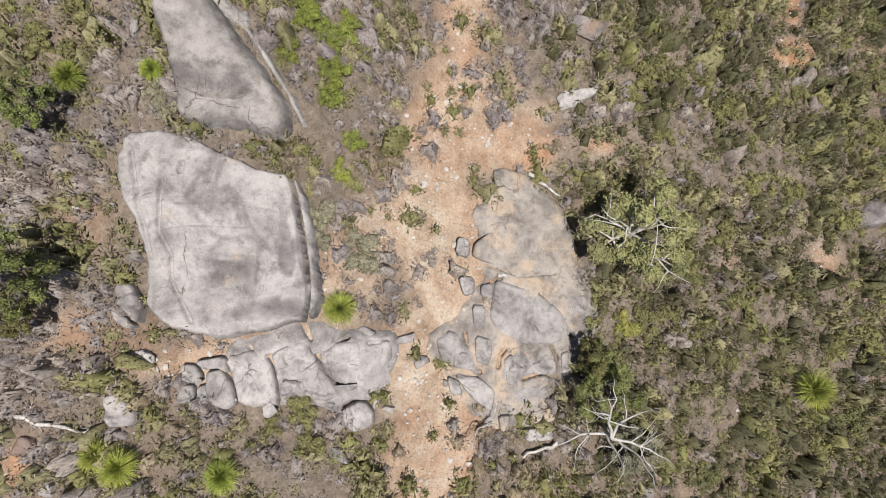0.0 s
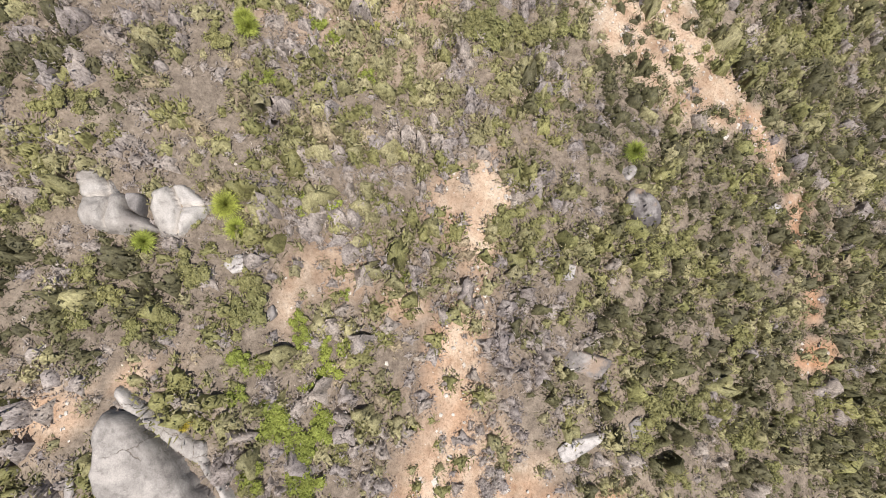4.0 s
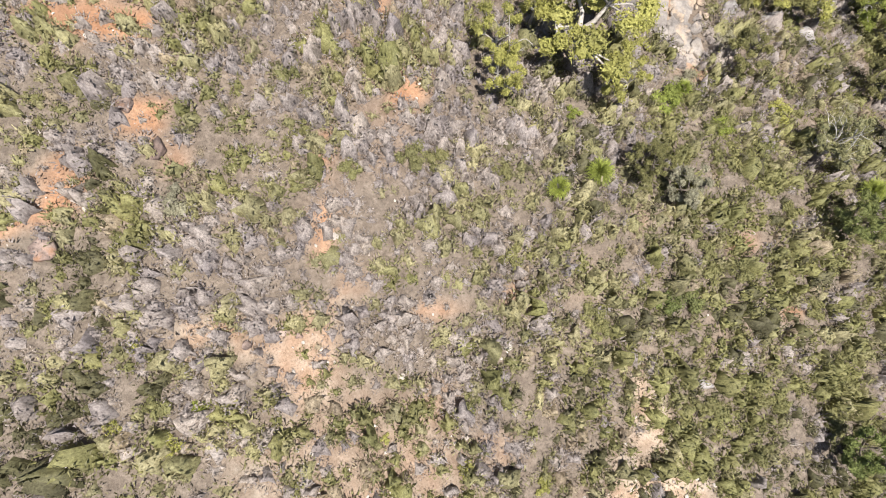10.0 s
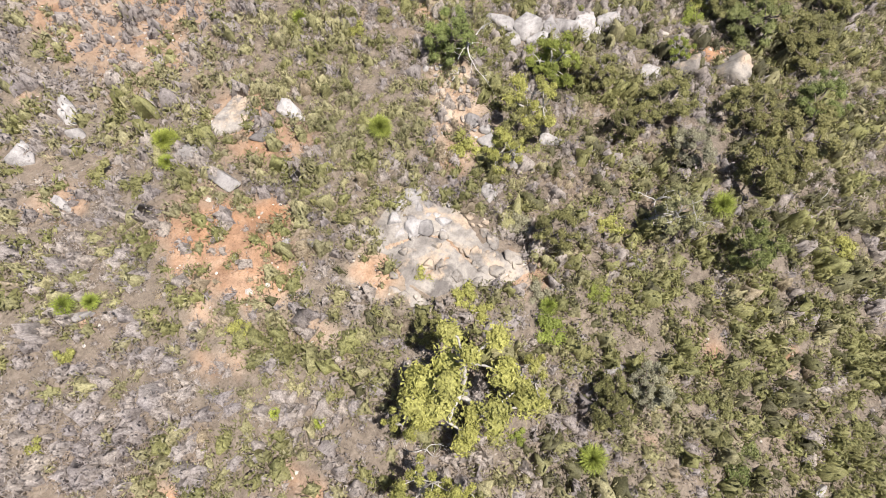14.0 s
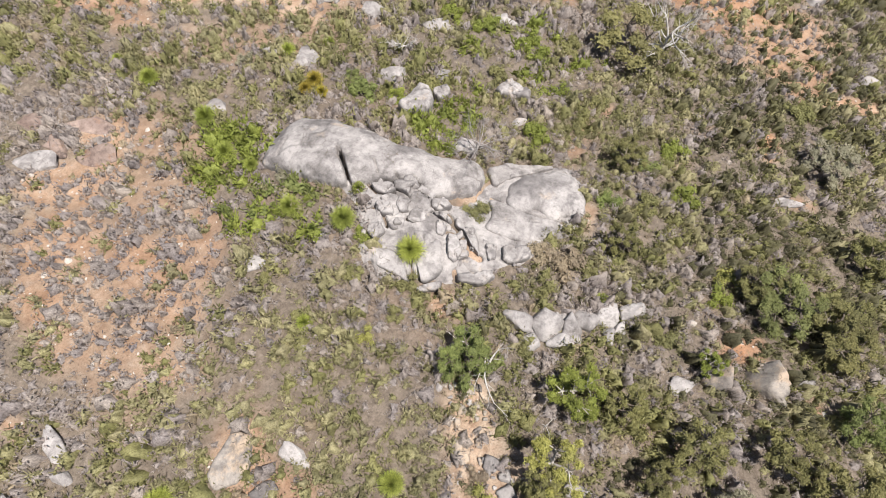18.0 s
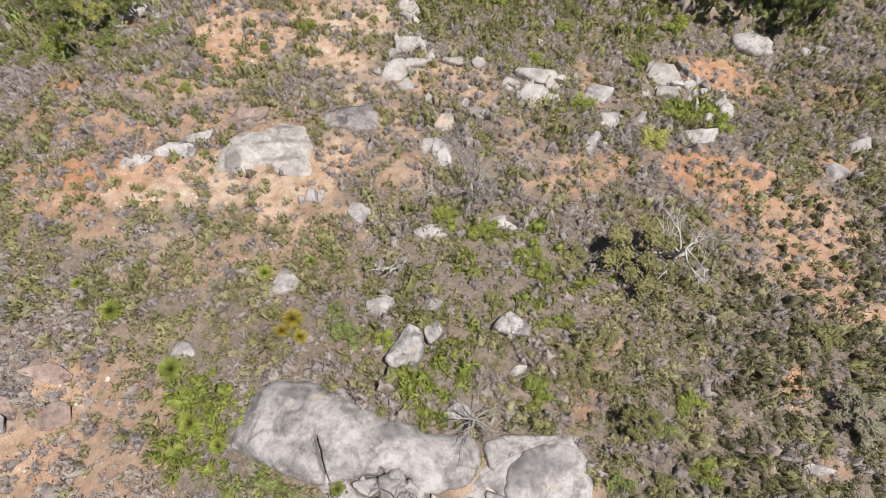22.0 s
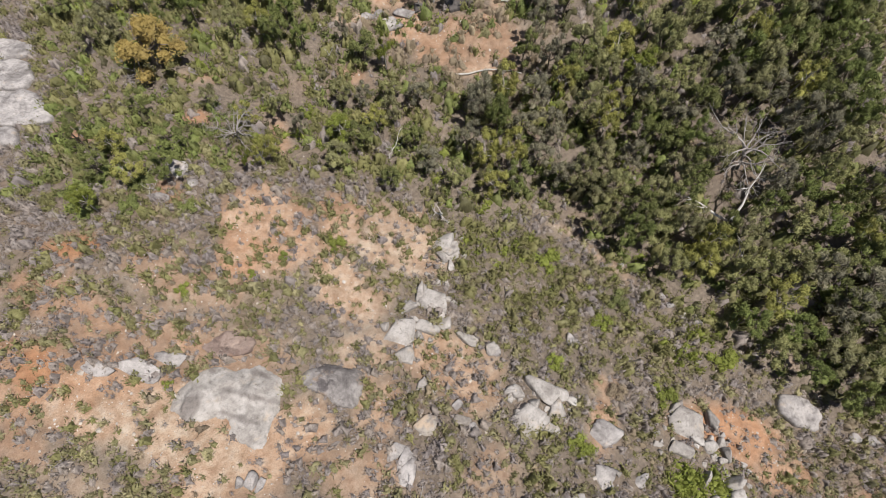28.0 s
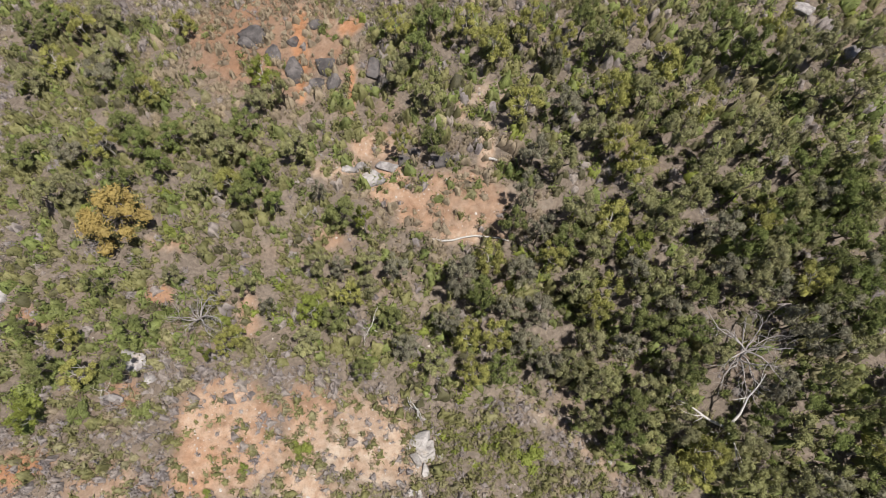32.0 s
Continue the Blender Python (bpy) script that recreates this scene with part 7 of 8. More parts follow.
stone(79.4, 70.98, 0.48, 0.37, 156, 0.25, 236, GRANITE)
clearing(39.32, 87.69, 7.63, 1.63, 123, 0.93, 0.2)
clearing(39.36, 83.41, 2.37, 1.44, 118, 0.8, 0.2)
clearing(35.46, 92.65, 3.96, 1.11, 122, 0.85, 0.35)
clearing(35.75, 96.48, 2.01, 0.72, 122, 0.6, 0.5)
clearing(47.05, 83.6, 2.18, 1.89, 108, 0.8, 0.25)
clearing(53.77, 100.61, 3.08, 2.72, 93, 0.7, 0.5)
clearing(49.82, 98.75, 2.79, 1.83, 51, 0.75, 0.55)
clearing(55.86, 90.76, 2.94, 2.7, 117, 0.6, 0.3)
clearing(61.53, 91.99, 2.32, 2.08, 28, 0.7, 0.2)
clearing(57.2, 82.04, 2.41, 1.94, 120, 0.6, 0.3)
clearing(51.76, 81.66, 2.38, 1.81, 40, 0.6, 0.2)
clearing(43.05, 93.78, 2.05, 0.82, 146, 0.7, 0.5)
clearing(63.17, 57.99, 5.13, 1.8, 117, 0.85, 0.8)
clearing(62.64, 54.98, 5.36, 2.93, 114, 0.72, 0.65)
clearing(62.18, 50.27, 5.19, 3.64, 117, 0.65, 0.5)
clearing(74.53, 61.49, 2.69, 2.4, -140, 0.85, 0.7)
clearing(75.42, 57.36, 3.09, 1.95, 147, 0.7, 0.55)
clearing(67.85, 71.93, 1.7, 1.06, 143, 0.6, 0.5)
clearing(56.77, 66.47, 3.7, 1.47, 129, 0.6, 0.4)
clearing(53.53, 68.31, 2.62, 0.99, 127, 0.6, 0.35)
clearing(47.6, 47.76, 1.5, 0.86, -1, 0.8, 0.7)
clearing(55.76, 46.09, 2.43, 1.08, 115, 0.7, 0.4)
clearing(41.15, 58.99, 0.88, 0.64, 134, 0.6, 0.5)
clearing(38.92, 105.8, 2.39, 0.82, 118, 0.5, 0.6)
clearing(31.42, 93.13, 2.32, 1.17, 117, 0.4, 0.5)
clearing(70.63, 48.66, 2.79, 1.38, 136, 0.6, 0.6)
clearing(59.93, 79.77, 2.94, 2.19, 126, 0.5, 0.35)
clearing(55.71, 72.47, 2.35, 2.12, 164, 0.4, 0.25)
clearing(33.3, 100.14, 2.5, 1.4, 114, 0.45, 0.55)
clearing(43.29, 82.65, 2.02, 1.61, 52, 0.8, 0.2)
clearing(78.34, 51.09, 3.56, 1.99, 140, 0.5, 0.5)
lush(68.64, 85.76, 9.89, 3.71, 116, 2, 0.6)
lush(70.04, 85.31, 8.34, 3.28, 116, 4, 0.55)
lush(77.31, 69.53, 4.46, 2.14, 126, 4, 0.6)
lush(76.02, 78.26, 4.56, 2.93, 126, 5, 0.5)
lush(68.76, 61.77, 3.04, 1.79, 139, 4, 0.7)
lush(54.7, 110.78, 16.72, 4.09, 147, 5, 0.4)
lush(62.19, 107.62, 8.46, 4.25, 149, 4, 0.45)
lush(42.54, 111.56, 5.95, 3.12, 139, 5, 0.4)
shrub(56.63, 95.46, 1.14, 'bright')
shrub(44.75, 98.14, 0.84, 'bright')
shrub(41.66, 110.17, 1.87, 'bright')
shrub(62.57, 63.52, 1.72, 'lime')
shrub(68.14, 58.92, 1.53, 'bright')
shrub(65.56, 76.08, 1.2, 'bright')
shrub(71.84, 76.19, 1.29, 'bright')
shrub(68.16, 71.03, 1.23, 'brown')
shrub(62.35, 70.18, 1.49, 'bright')
shrub(40.67, 91.83, 0.55, 'bright')
shrub(52.49, 96.69, 0.65, 'bright')
shrub(49.63, 96.56, 0.56, 'bright')
shrub(56.07, 53.03, 1.15, 'grey')
shrub(52.52, 46.64, 1.22, 'olive')
shrub(46.07, 73.11, 1.36, 'bright')
shrub(45.69, 65.24, 1.19, 'bright')
shrub(43.62, 62.12, 0.94, 'bright')
shrub(47.09, 70, 1.14, 'bright')
shrub(74.57, 76.96, 1.46, 'deep')
shrub(71.69, 83.7, 1.77, 'bright')
shrub(54.04, 74.61, 1.05, 'olive')
shrub(78.35, 67.19, 1.73, 'bright')
shrub(71.35, 68.34, 1.51, 'bright')
shrub(80.87, 69.6, 1.34, 'olive')
shrub(48.29, 104.87, 1.29, 'deep')
shrub(44.63, 107.42, 1.36, 'deep')
shrub(44.03, 111.41, 1.29, 'deep')
shrub(39.81, 111.78, 1.03, 'olive')
# wooded gully
tree(92.54, 120.84, 1.85, 5.64, 'lime')
tree(92.97, 116.93, 1.82, 6.79, 'lime')
tree(96.8, 116.48, 1.81, 5.87, 'lime')
tree(97.79, 112.68, 1.55, 6.33, 'lime')
tree(96.45, 112.15, 1.06, 5.98, 'silver')
tree(100.65, 113.01, 1.55, 6.56, 'deep')
tree(100.61, 109.72, 1.75, 6.67, 'gum')
tree(102.91, 109.53, 1.74, 7.13, 'lime')
tree(98.1, 105.18, 1.97, 7.25, 'lime')
tree(100.31, 103.56, 1.7, 5.87, 'gum')
tree(94.28, 107.35, 1.73, 6.21, 'silver')
tree(91.27, 110.18, 2.02, 5.87, 'lime')
tree(94.59, 103.56, 1.7, 5.87, 'gum')
tree(90.15, 103.13, 1.71, 7.25, 'gum')
tree(88.74, 105.3, 1.72, 6.56, 'silver')
tree(95.53, 101.45, 1.69, 5.52, 'lime')
tree(95.18, 98.92, 1.84, 6.21, 'lime')
tree(103.48, 104.36, 1.87, 5.87, 'lime')
tree(105.88, 104.1, 1.86, 7.36, 'gum')
tree(102.45, 99.26, 1.66, 7.25, 'lime')
tree(99.39, 98.49, 1.83, 7.25, 'gum')
tree(109.18, 104.21, 1.85, 6.9, 'deep')
tree(109.3, 100.58, 1.66, 6.56, 'deep')
tree(111.88, 100.9, 1.49, 6.79, 'lime')
tree(104.9, 95.01, 1.87, 6.9, 'gum')
tree(105, 92.47, 1.61, 6.9, 'gum')
tree(101.45, 94.91, 1.79, 6.33, 'gum')
tree(98.64, 94.17, 1.62, 7.36, 'gum')
tree(99.98, 90.98, 1.91, 7.13, 'gum')
tree(96.26, 93.17, 1.78, 6.67, 'gum')
tree(93.69, 95.64, 1.89, 6.33, 'gum')
tree(92.72, 92.7, 1.62, 7.36, 'gum')
tree(90.51, 95.98, 1.82, 5.52, 'lime')
tree(88.39, 98.46, 1.84, 7.25, 'gum')
tree(86.05, 96.78, 1.66, 6.1, 'deep')
tree(87.44, 94.79, 1.65, 6.79, 'gum')
tree(90.22, 92.73, 1.62, 5.87, 'bright')
tree(96.51, 89.15, 1.74, 5.87, 'silver')
tree(99.2, 87.91, 1.57, 6.44, 'lime')
tree(101.31, 87.89, 1.57, 6.9, 'deep')
tree(98.26, 85.55, 1.7, 6.21, 'gum')
tree(101.23, 84.6, 1.54, 5.52, 'gum')
tree(105.31, 89.34, 1.74, 6.44, 'deep')
tree(108.95, 88.76, 1.74, 5.52, 'gum')
tree(105.04, 86.65, 1.56, 5.52, 'silver')
tree(106.31, 84.27, 1.71, 5.75, 'deep')
tree(108.2, 86.55, 1.57, 7.36, 'deep')
tree(110.87, 93.75, 1.46, 5.98, 'gum')
tree(111.29, 97.6, 1.64, 7.13, 'gum')
tree(114.39, 96.64, 1.63, 6.44, 'gum')
tree(113.43, 91.38, 1.76, 6.33, 'gum')
tree(116.87, 94.21, 1.61, 6.79, 'gum')
tree(85.93, 102.55, 1.49, 6.9, 'silver')
tree(83.09, 101.26, 1.47, 6.33, 'deep')
tree(84.43, 99, 1.46, 7.13, 'silver')
tree(76.62, 100.29, 1.65, 6.67, 'silver')
tree(79.31, 99.68, 1.66, 6.67, 'lime')
tree(81.1, 97.08, 1.66, 6.9, 'silver')
tree(76.83, 97.95, 1.47, 5.52, 'deep')
tree(83.72, 96.4, 1.49, 6.9, 'lime')
tree(77.78, 95.18, 1.63, 6.67, 'silver')
tree(80.26, 93.46, 1.63, 6.44, 'silver')
tree(73.41, 95.15, 1.6, 6.79, 'lime')
tree(75.37, 93.74, 1.61, 7.25, 'lime')
tree(77.3, 92.02, 1.61, 5.98, 'silver')
tree(77.68, 89.33, 1.6, 6.1, 'silver')
tree(74.18, 91.23, 1.59, 5.98, 'deep')
tree(71.89, 92.24, 1.57, 5.75, 'lime')
tree(84.2, 92.96, 1.8, 6.56, 'gum')
tree(85.56, 91.06, 1.62, 7.25, 'lime')
tree(83.99, 90.23, 1.61, 5.98, 'lime')
tree(88.68, 91.14, 1.61, 6.79, 'silver')
tree(89.13, 88.84, 1.75, 6.67, 'gum')
tree(85.89, 87.75, 1.59, 6.9, 'deep')
tree(82.13, 88.55, 1.6, 5.52, 'gum')
tree(84.03, 86.44, 1.42, 5.52, 'silver')
tree(87.26, 85.6, 1.72, 5.87, 'deep')
tree(89.23, 86.5, 1.56, 5.52, 'silver')
tree(88.77, 84.25, 1.54, 6.33, 'deep')
tree(91.22, 86.25, 1.71, 7.25, 'deep')
tree(94.19, 86.31, 1.55, 6.79, 'silver')
tree(92.17, 88.91, 1.58, 6.21, 'gum')
tree(94.55, 84.17, 1.53, 6.67, 'gum')
tree(96.99, 84.52, 1.53, 6.9, 'gum')
tree(98.83, 81.94, 1.67, 6.44, 'lime')
tree(99.14, 78.9, 1.65, 6.1, 'silver')
tree(95.84, 79.54, 1.65, 7.02, 'silver')
tree(102.53, 79.84, 1.51, 5.87, 'silver')
tree(96.01, 77.2, 1.49, 7.13, 'silver')
tree(98.38, 75.67, 1.49, 5.64, 'gum')
tree(91.4, 76.44, 1.49, 6.67, 'silver')
tree(92.93, 74.32, 1.48, 5.64, 'deep')
tree(94.76, 74.37, 1.48, 7.36, 'gum')
tree(91.01, 72.52, 1.63, 5.75, 'gum')
tree(92.84, 70.64, 1.62, 5.75, 'deep')
tree(95.36, 71.35, 1.48, 7.02, 'deep')
tree(89.17, 75.21, 1.49, 6.1, 'deep')
tree(86.82, 74.75, 1.64, 7.13, 'gum')
tree(85.43, 76.07, 1.5, 6.56, 'deep')
tree(83.39, 75.93, 1.66, 7.36, 'lime')
tree(84.49, 73.55, 1.64, 6.56, 'gum')
tree(85.95, 71.43, 1.48, 6.79, 'gum')
tree(88.08, 69.89, 1.48, 6.56, 'gum')
tree(90.8, 67.9, 1.47, 5.64, 'gum')
tree(84.64, 80.54, 1.68, 6.56, 'deep')
tree(83.36, 82.16, 1.7, 5.87, 'gum')
tree(80.75, 82.28, 1.71, 7.36, 'deep')
tree(80.83, 85.13, 1.73, 7.02, 'gum')
tree(79.56, 86.21, 1.58, 5.87, 'gum')
tree(79.04, 88.19, 1.44, 7.25, 'gum')
tree(81.42, 79.66, 1.76, 5.52, 'gum')
tree(78.95, 80.82, 1.69, 7.25, 'deep')
tree(83.15, 78.28, 1.52, 7.25, 'gum')
tree(80.06, 76.77, 1.51, 5.75, 'gum')
tree(86.84, 81.57, 1.53, 7.25, 'deep')
tree(89.39, 81.47, 1.52, 5.75, 'gum')
tree(77.68, 83.46, 1.32, 6.79, 'gum')
tree(86.17, 82.88, 1.54, 5.87, 'gum')
tree(94, 68.2, 1.47, 6.21, 'lime')
tree(99.47, 76.75, 1.49, 7.25, 'deep')
tree(55.56, 152.87, 2.13, 5.84, 'deep')
tree(58.15, 154.02, 1.8, 4.77, 'deep')
tree(59.94, 151.17, 1.8, 5.94, 'lime')
tree(63.21, 151.03, 1.83, 5.94, 'gum')
tree(61.36, 144.86, 1.95, 5.06, 'gum')
tree(61.47, 137.56, 1.68, 5.55, 'deep')
tree(62.59, 135.55, 1.42, 5.65, 'lime')
tree(59.16, 141.75, 1.72, 5.35, 'silver')
tree(55.67, 147.4, 1.74, 4.67, 'lime')
tree(52.47, 146.18, 1.71, 4.87, 'gum')
tree(49.18, 135.01, 1.54, 4.77, 'deep')
tree(52.81, 132.78, 1.54, 4.97, 'silver')
tree(56.06, 131.6, 1.57, 6.03, 'lime')
tree(58.48, 133.36, 1.76, 4.77, 'deep')
tree(58.94, 129.43, 1.56, 5.35, 'deep')
tree(59.37, 125.78, 1.29, 5.94, 'deep')
tree(49.64, 128, 1.46, 5.55, 'gum')
tree(51.77, 127.83, 1.48, 6.13, 'gum')
tree(61.66, 121.22, 1.48, 5.35, 'gum')
tree(64.05, 120.25, 1.49, 5.55, 'lime')
tree(64.59, 117.88, 1.62, 5.94, 'deep')
tree(65.82, 123.53, 1.7, 6.03, 'gum')
tree(66.78, 119.92, 1.51, 5.55, 'deep')
tree(64.55, 127.63, 1.58, 5.06, 'gum')
tree(68.45, 125.51, 1.58, 5.16, 'deep')
tree(73, 130.5, 1.82, 4.97, 'bright')
tree(70.93, 127.95, 1.62, 4.77, 'gum')
tree(73.21, 127.09, 1.22, 5.45, 'gum')
tree(71.11, 120.12, 1.7, 5.65, 'gum')
tree(62.01, 128.77, 1.57, 4.87, 'deep')
tree(69.73, 143.87, 1.36, 4.77, 'lime')
tree(55.85, 126.91, 1.28, 5.45, 'deep')
tree(70.83, 111.79, 1.78, 4.97, 'deep')
tree(72.09, 109.75, 1.03, 6.13, 'bright')
tree(84.09, 121.71, 1.61, 5.65, 'gum')
tree(87.21, 122.18, 1.78, 5.84, 'deep')
tree(90.17, 124.35, 1.8, 5.35, 'deep')
tree(87.11, 126.07, 1.65, 5.74, 'lime')
tree(85.05, 117.2, 1.58, 6.23, 'gum')
tree(82.43, 112.61, 1.54, 5.74, 'deep')
tree(79.95, 114.8, 1.09, 5.94, 'lime')
tree(66.28, 116.13, 1.25, 4.97, 'deep')
tree(70.36, 114.98, 0.82, 4.87, 'silver')
tree(50.62, 111.5, 1.53, 3.9, 'deep')
tree(46.36, 109.8, 1.44, 4.06, 'lime')
tree(44.34, 111.68, 1.32, 4.54, 'deep')
tree(48.91, 108.52, 1.34, 4.62, 'deep')
tree(49.93, 116.91, 1.13, 4.14, 'deep')
tree(44.27, 115.67, 1.06, 4.86, 'deep')
tree(46.4, 113.7, 1.25, 4.38, 'lime')
tree(42.54, 108.22, 1.13, 4.7, 'bright')
tree(57.3, 110.81, 1.07, 3.9, 'lime')
tree(60.12, 110.15, 1.17, 4.78, 'gum')
tree(60.67, 107.28, 0.95, 4.86, 'silver')
tree(63.8, 105.23, 1.66, 5.1, 'bright')
tree(61.83, 102.95, 1.47, 3.82, 'gum')
tree(64.84, 103.25, 1.52, 4.86, 'deep')
tree(67.2, 104.4, 1.41, 4.14, 'lime')
tree(68.96, 104.21, 1.2, 5.1, 'gum')
tree(71.91, 104.09, 1.43, 4.94, 'silver')
tree(68.87, 100.58, 1.18, 4.14, 'deep')
tree(68.59, 97.54, 1.36, 4.86, 'silver')
tree(64.39, 98.15, 1.12, 3.9, 'deep')
tree(69.78, 95.04, 1.36, 4.3, 'gum')
tree(57.25, 106.42, 1.11, 4.46, 'lime')
tree(56.1, 105.99, 0.9, 4.38, 'lime')
tree(54.78, 105.95, 0.57, 4.7, 'bright')
tree(55.57, 114.48, 0.95, 3.9, 'gum')
tree(70.2, 106.17, 1.22, 4.46, 'gum')
tree(66.46, 108.84, 1.22, 4.7, 'gum')
tree(67.85, 107.3, 1, 4.3, 'silver')
tree(99.5, 70.41, 1.87, 6, 'silver')
tree(102.02, 68.23, 1.89, 6, 'deep')
tree(102.24, 64.97, 1.9, 6, 'gum')
tree(97.79, 67.84, 1.87, 6, 'silver')
tree(99.05, 64.78, 1.88, 6, 'silver')
tree(99.02, 61.73, 1.89, 6, 'silver')
tree(94.43, 67.32, 1.86, 6, 'deep')
tree(95.57, 64.29, 1.87, 6, 'deep')
tree(96.17, 61.16, 1.88, 6, 'deep')
tree(92.23, 64.49, 1.86, 6, 'silver')
tree(93.29, 61.48, 1.86, 6, 'silver')
tree(93.63, 58.6, 1.87, 6, 'silver')
tree(89.9, 61.72, 1.85, 6, 'deep')
tree(90.92, 58.74, 1.85, 6, 'deep')
tree(90.27, 56.26, 1.84, 6, 'silver')
tree(87.96, 59.27, 1.84, 6, 'deep')
tree(87.46, 55.76, 1.82, 6, 'deep')
tree(89.64, 64.57, 1.85, 6, 'deep')
tree(106.89, 83.42, 1.74, 7.25, 'gum')
tree(104.08, 82.97, 1.57, 5.98, 'deep')
tree(104.07, 80.08, 1.71, 7.02, 'deep')
tree(100.63, 82.04, 1.55, 7.25, 'deep')
tree(101.37, 79.26, 1.69, 6.67, 'deep')
tree(101.87, 84.65, 1.57, 6.21, 'deep')
tree(99.5, 85.32, 1.57, 6.21, 'deep')
tree(98.55, 79.57, 1.53, 6.9, 'deep')
tree(100.96, 76.29, 1.68, 5.98, 'deep')
tree(102.17, 87.35, 1.59, 7.13, 'gum')
tree(105.64, 85.83, 1.59, 7.02, 'deep')
tree(96.45, 82.94, 1.47, 5.52, 'silver')
tree(97.01, 86.65, 1.5, 6.67, 'deep')
tree(75.58, 99.39, 1.5, 7.02, 'silver')
tree(72.71, 97.14, 1.47, 6.1, 'silver')
tree(76.34, 97.02, 1.25, 6.9, 'deep')
tree(82.39, 75.29, 2.02, 5.42, 'lime')
tree(83.97, 71.84, 1.84, 6.37, 'gum')
tree(85.21, 68.37, 1.98, 6.37, 'lime')
tree(89.37, 68.13, 1.82, 6.26, 'silver')
tree(89, 64.21, 1.97, 6.37, 'silver')
tree(84.6, 65.33, 1.81, 5.74, 'deep')
tree(81.91, 68.63, 1.74, 5.63, 'deep')
tree(85.97, 61.91, 1.95, 5.74, 'gum')
tree(87.55, 59.52, 1.95, 5.95, 'gum')
tree(81.74, 65.12, 1.56, 5.52, 'gum')
tree(93.35, 66.88, 1.82, 5.95, 'deep')
tree(82.89, 62.44, 1.55, 5.95, 'deep')
tree(84.51, 58.3, 1.7, 6.69, 'deep')
dead_tree(55.44, 109.59, 1.4, branches=12, seed=14, thick=0.9, twigs=7, grey=True)
dead_tree(91.23, 79.57, 2.02, branches=14, seed=15, spread=1.1, thick=0.8, twigs=7, grey=True)
dead_tree(67.11, 101.26, 0.85, branches=5, seed=16)
dead_tree(66.36, 92.92, 0.85, branches=4, seed=17, thick=1.5)
dead_tree(87.06, 76.59, 2.13, branches=3, seed=18, spread=1.5, thick=1.3)
dead_tree(105.68, 91.7, 0.96, branches=4, seed=19)
dead_tree(55.3, 132.54, 1.2, branches=4, seed=20)
dead_tree(68.18, 113.7, 0.66, branches=3, seed=21)
dead_tree(51.31, 122.05, 0.96, branches=4, seed=22, dark=True)
dead_tree(46.94, 108.09, 0.53, branches=5, seed=23)
log(86.17, 108.53, 88.33, 106.77, 0.14, 237)
log(84.12, 77.34, 87.35, 75.52, 0.1, 238, twigs=2)
log(76.57, 105.34, 82.99, 101.11, 0.11, 239)
tree(53.53, 122.24, 3.46, 6.51, 'orange')
far_outcrop = outcrop('pale stepped granite slabs among trees', 41.61, 125.59)
slab(far_outcrop, [(40.91, 135.83), (43.19, 134.52), (44.68, 132.18), (43.73, 130.72), (40.15, 132.61)], 0.5, 240, GRANITE, grow=1.08)
slab(far_outcrop, [(40.04, 132.17), (43.39, 130.43), (43.25, 127.23), (41.95, 126.2), (39.12, 128.36)], 0.5, 241, GRANITE, grow=1.08)
slab(far_outcrop, [(39.02, 127.96), (42.73, 125.48), (42.96, 122.14), (42.79, 120.51), (40.17, 121.6), (37.98, 123.73)], 0.5, 242, GRANITE, grow=1.08)
slab(far_outcrop, [(37.74, 122.79), (40.11, 121.38), (39.61, 119.31), (37.15, 120.4)], 0.5, 243, GRANITE, grow=1.08)
stone(75.94, 114.37, 1.4, 0.81, 130, 0.44, 244, GRANITE)
stone(78.09, 114.46, 1.17, 0.67, 140, 0.38, 245, GRANITE)
stone(75.85, 116.34, 1.15, 0.54, 146, 0.33, 246, GRANITE)
stone(74.7, 116.67, 1.03, 0.48, 148, 0.3, 247, GRANITE)
stone(49.43, 109.11, 1.17, 0.71, 151, 0.4, 248, GRANITE)
stone(49.83, 107.25, 0.7, 0.47, 134, 0.3, 249, GRANITE)
stone(47.06, 107.29, 1.02, 0.36, 143, 0.25, 250, GRANITE)
stone(64.98, 89.99, 0.77, 0.56, 144, 0.33, 251, GRANITE)
stone(117.59, 100.8, 1.08, 0.75, 131, 0.42, 252, GRANITE)
stone(75.56, 138.36, 2.76, 1.43, 116, 0.71, 253, IRONSTONE)
stone(74.39, 137.8, 1.41, 0.77, 129, 0.42, 254, IRONSTONE)
stone(76.19, 130.32, 1.97, 0.86, 69, 0.46, 255, IRONSTONE)
stone(79.24, 128.58, 1.83, 1.09, 40, 0.56, 256, IRONSTONE)
stone(79.06, 126.41, 1.32, 0.74, 61, 0.41, 257, IRONSTONE)
stone(77.42, 127.28, 0.85, 0.72, 81, 0.4, 258, IRONSTONE)
stone(82.98, 124.7, 1.41, 0.97, 62, 0.51, 259, IRONSTONE)
stone(78.48, 134.28, 1.01, 0.78, 109, 0.43, 260, IRONSTONE)
stone(75.94, 134.02, 1.29, 1, 108, 0.52, 261, IRONSTONE)
stone(82.53, 111.69, 1.16, 0.88, 129, 0.47, 262, IRONSTONE)
stone(79.71, 114.23, 0.83, 0.65, 129, 0.37, 263, IRONSTONE)
stone(81.16, 114.25, 0.72, 0.57, 125, 0.34, 264, IRONSTONE)
stone(81.73, 134.59, 0.86, 0.63, 114, 0.37, 265, IRONSTONE)
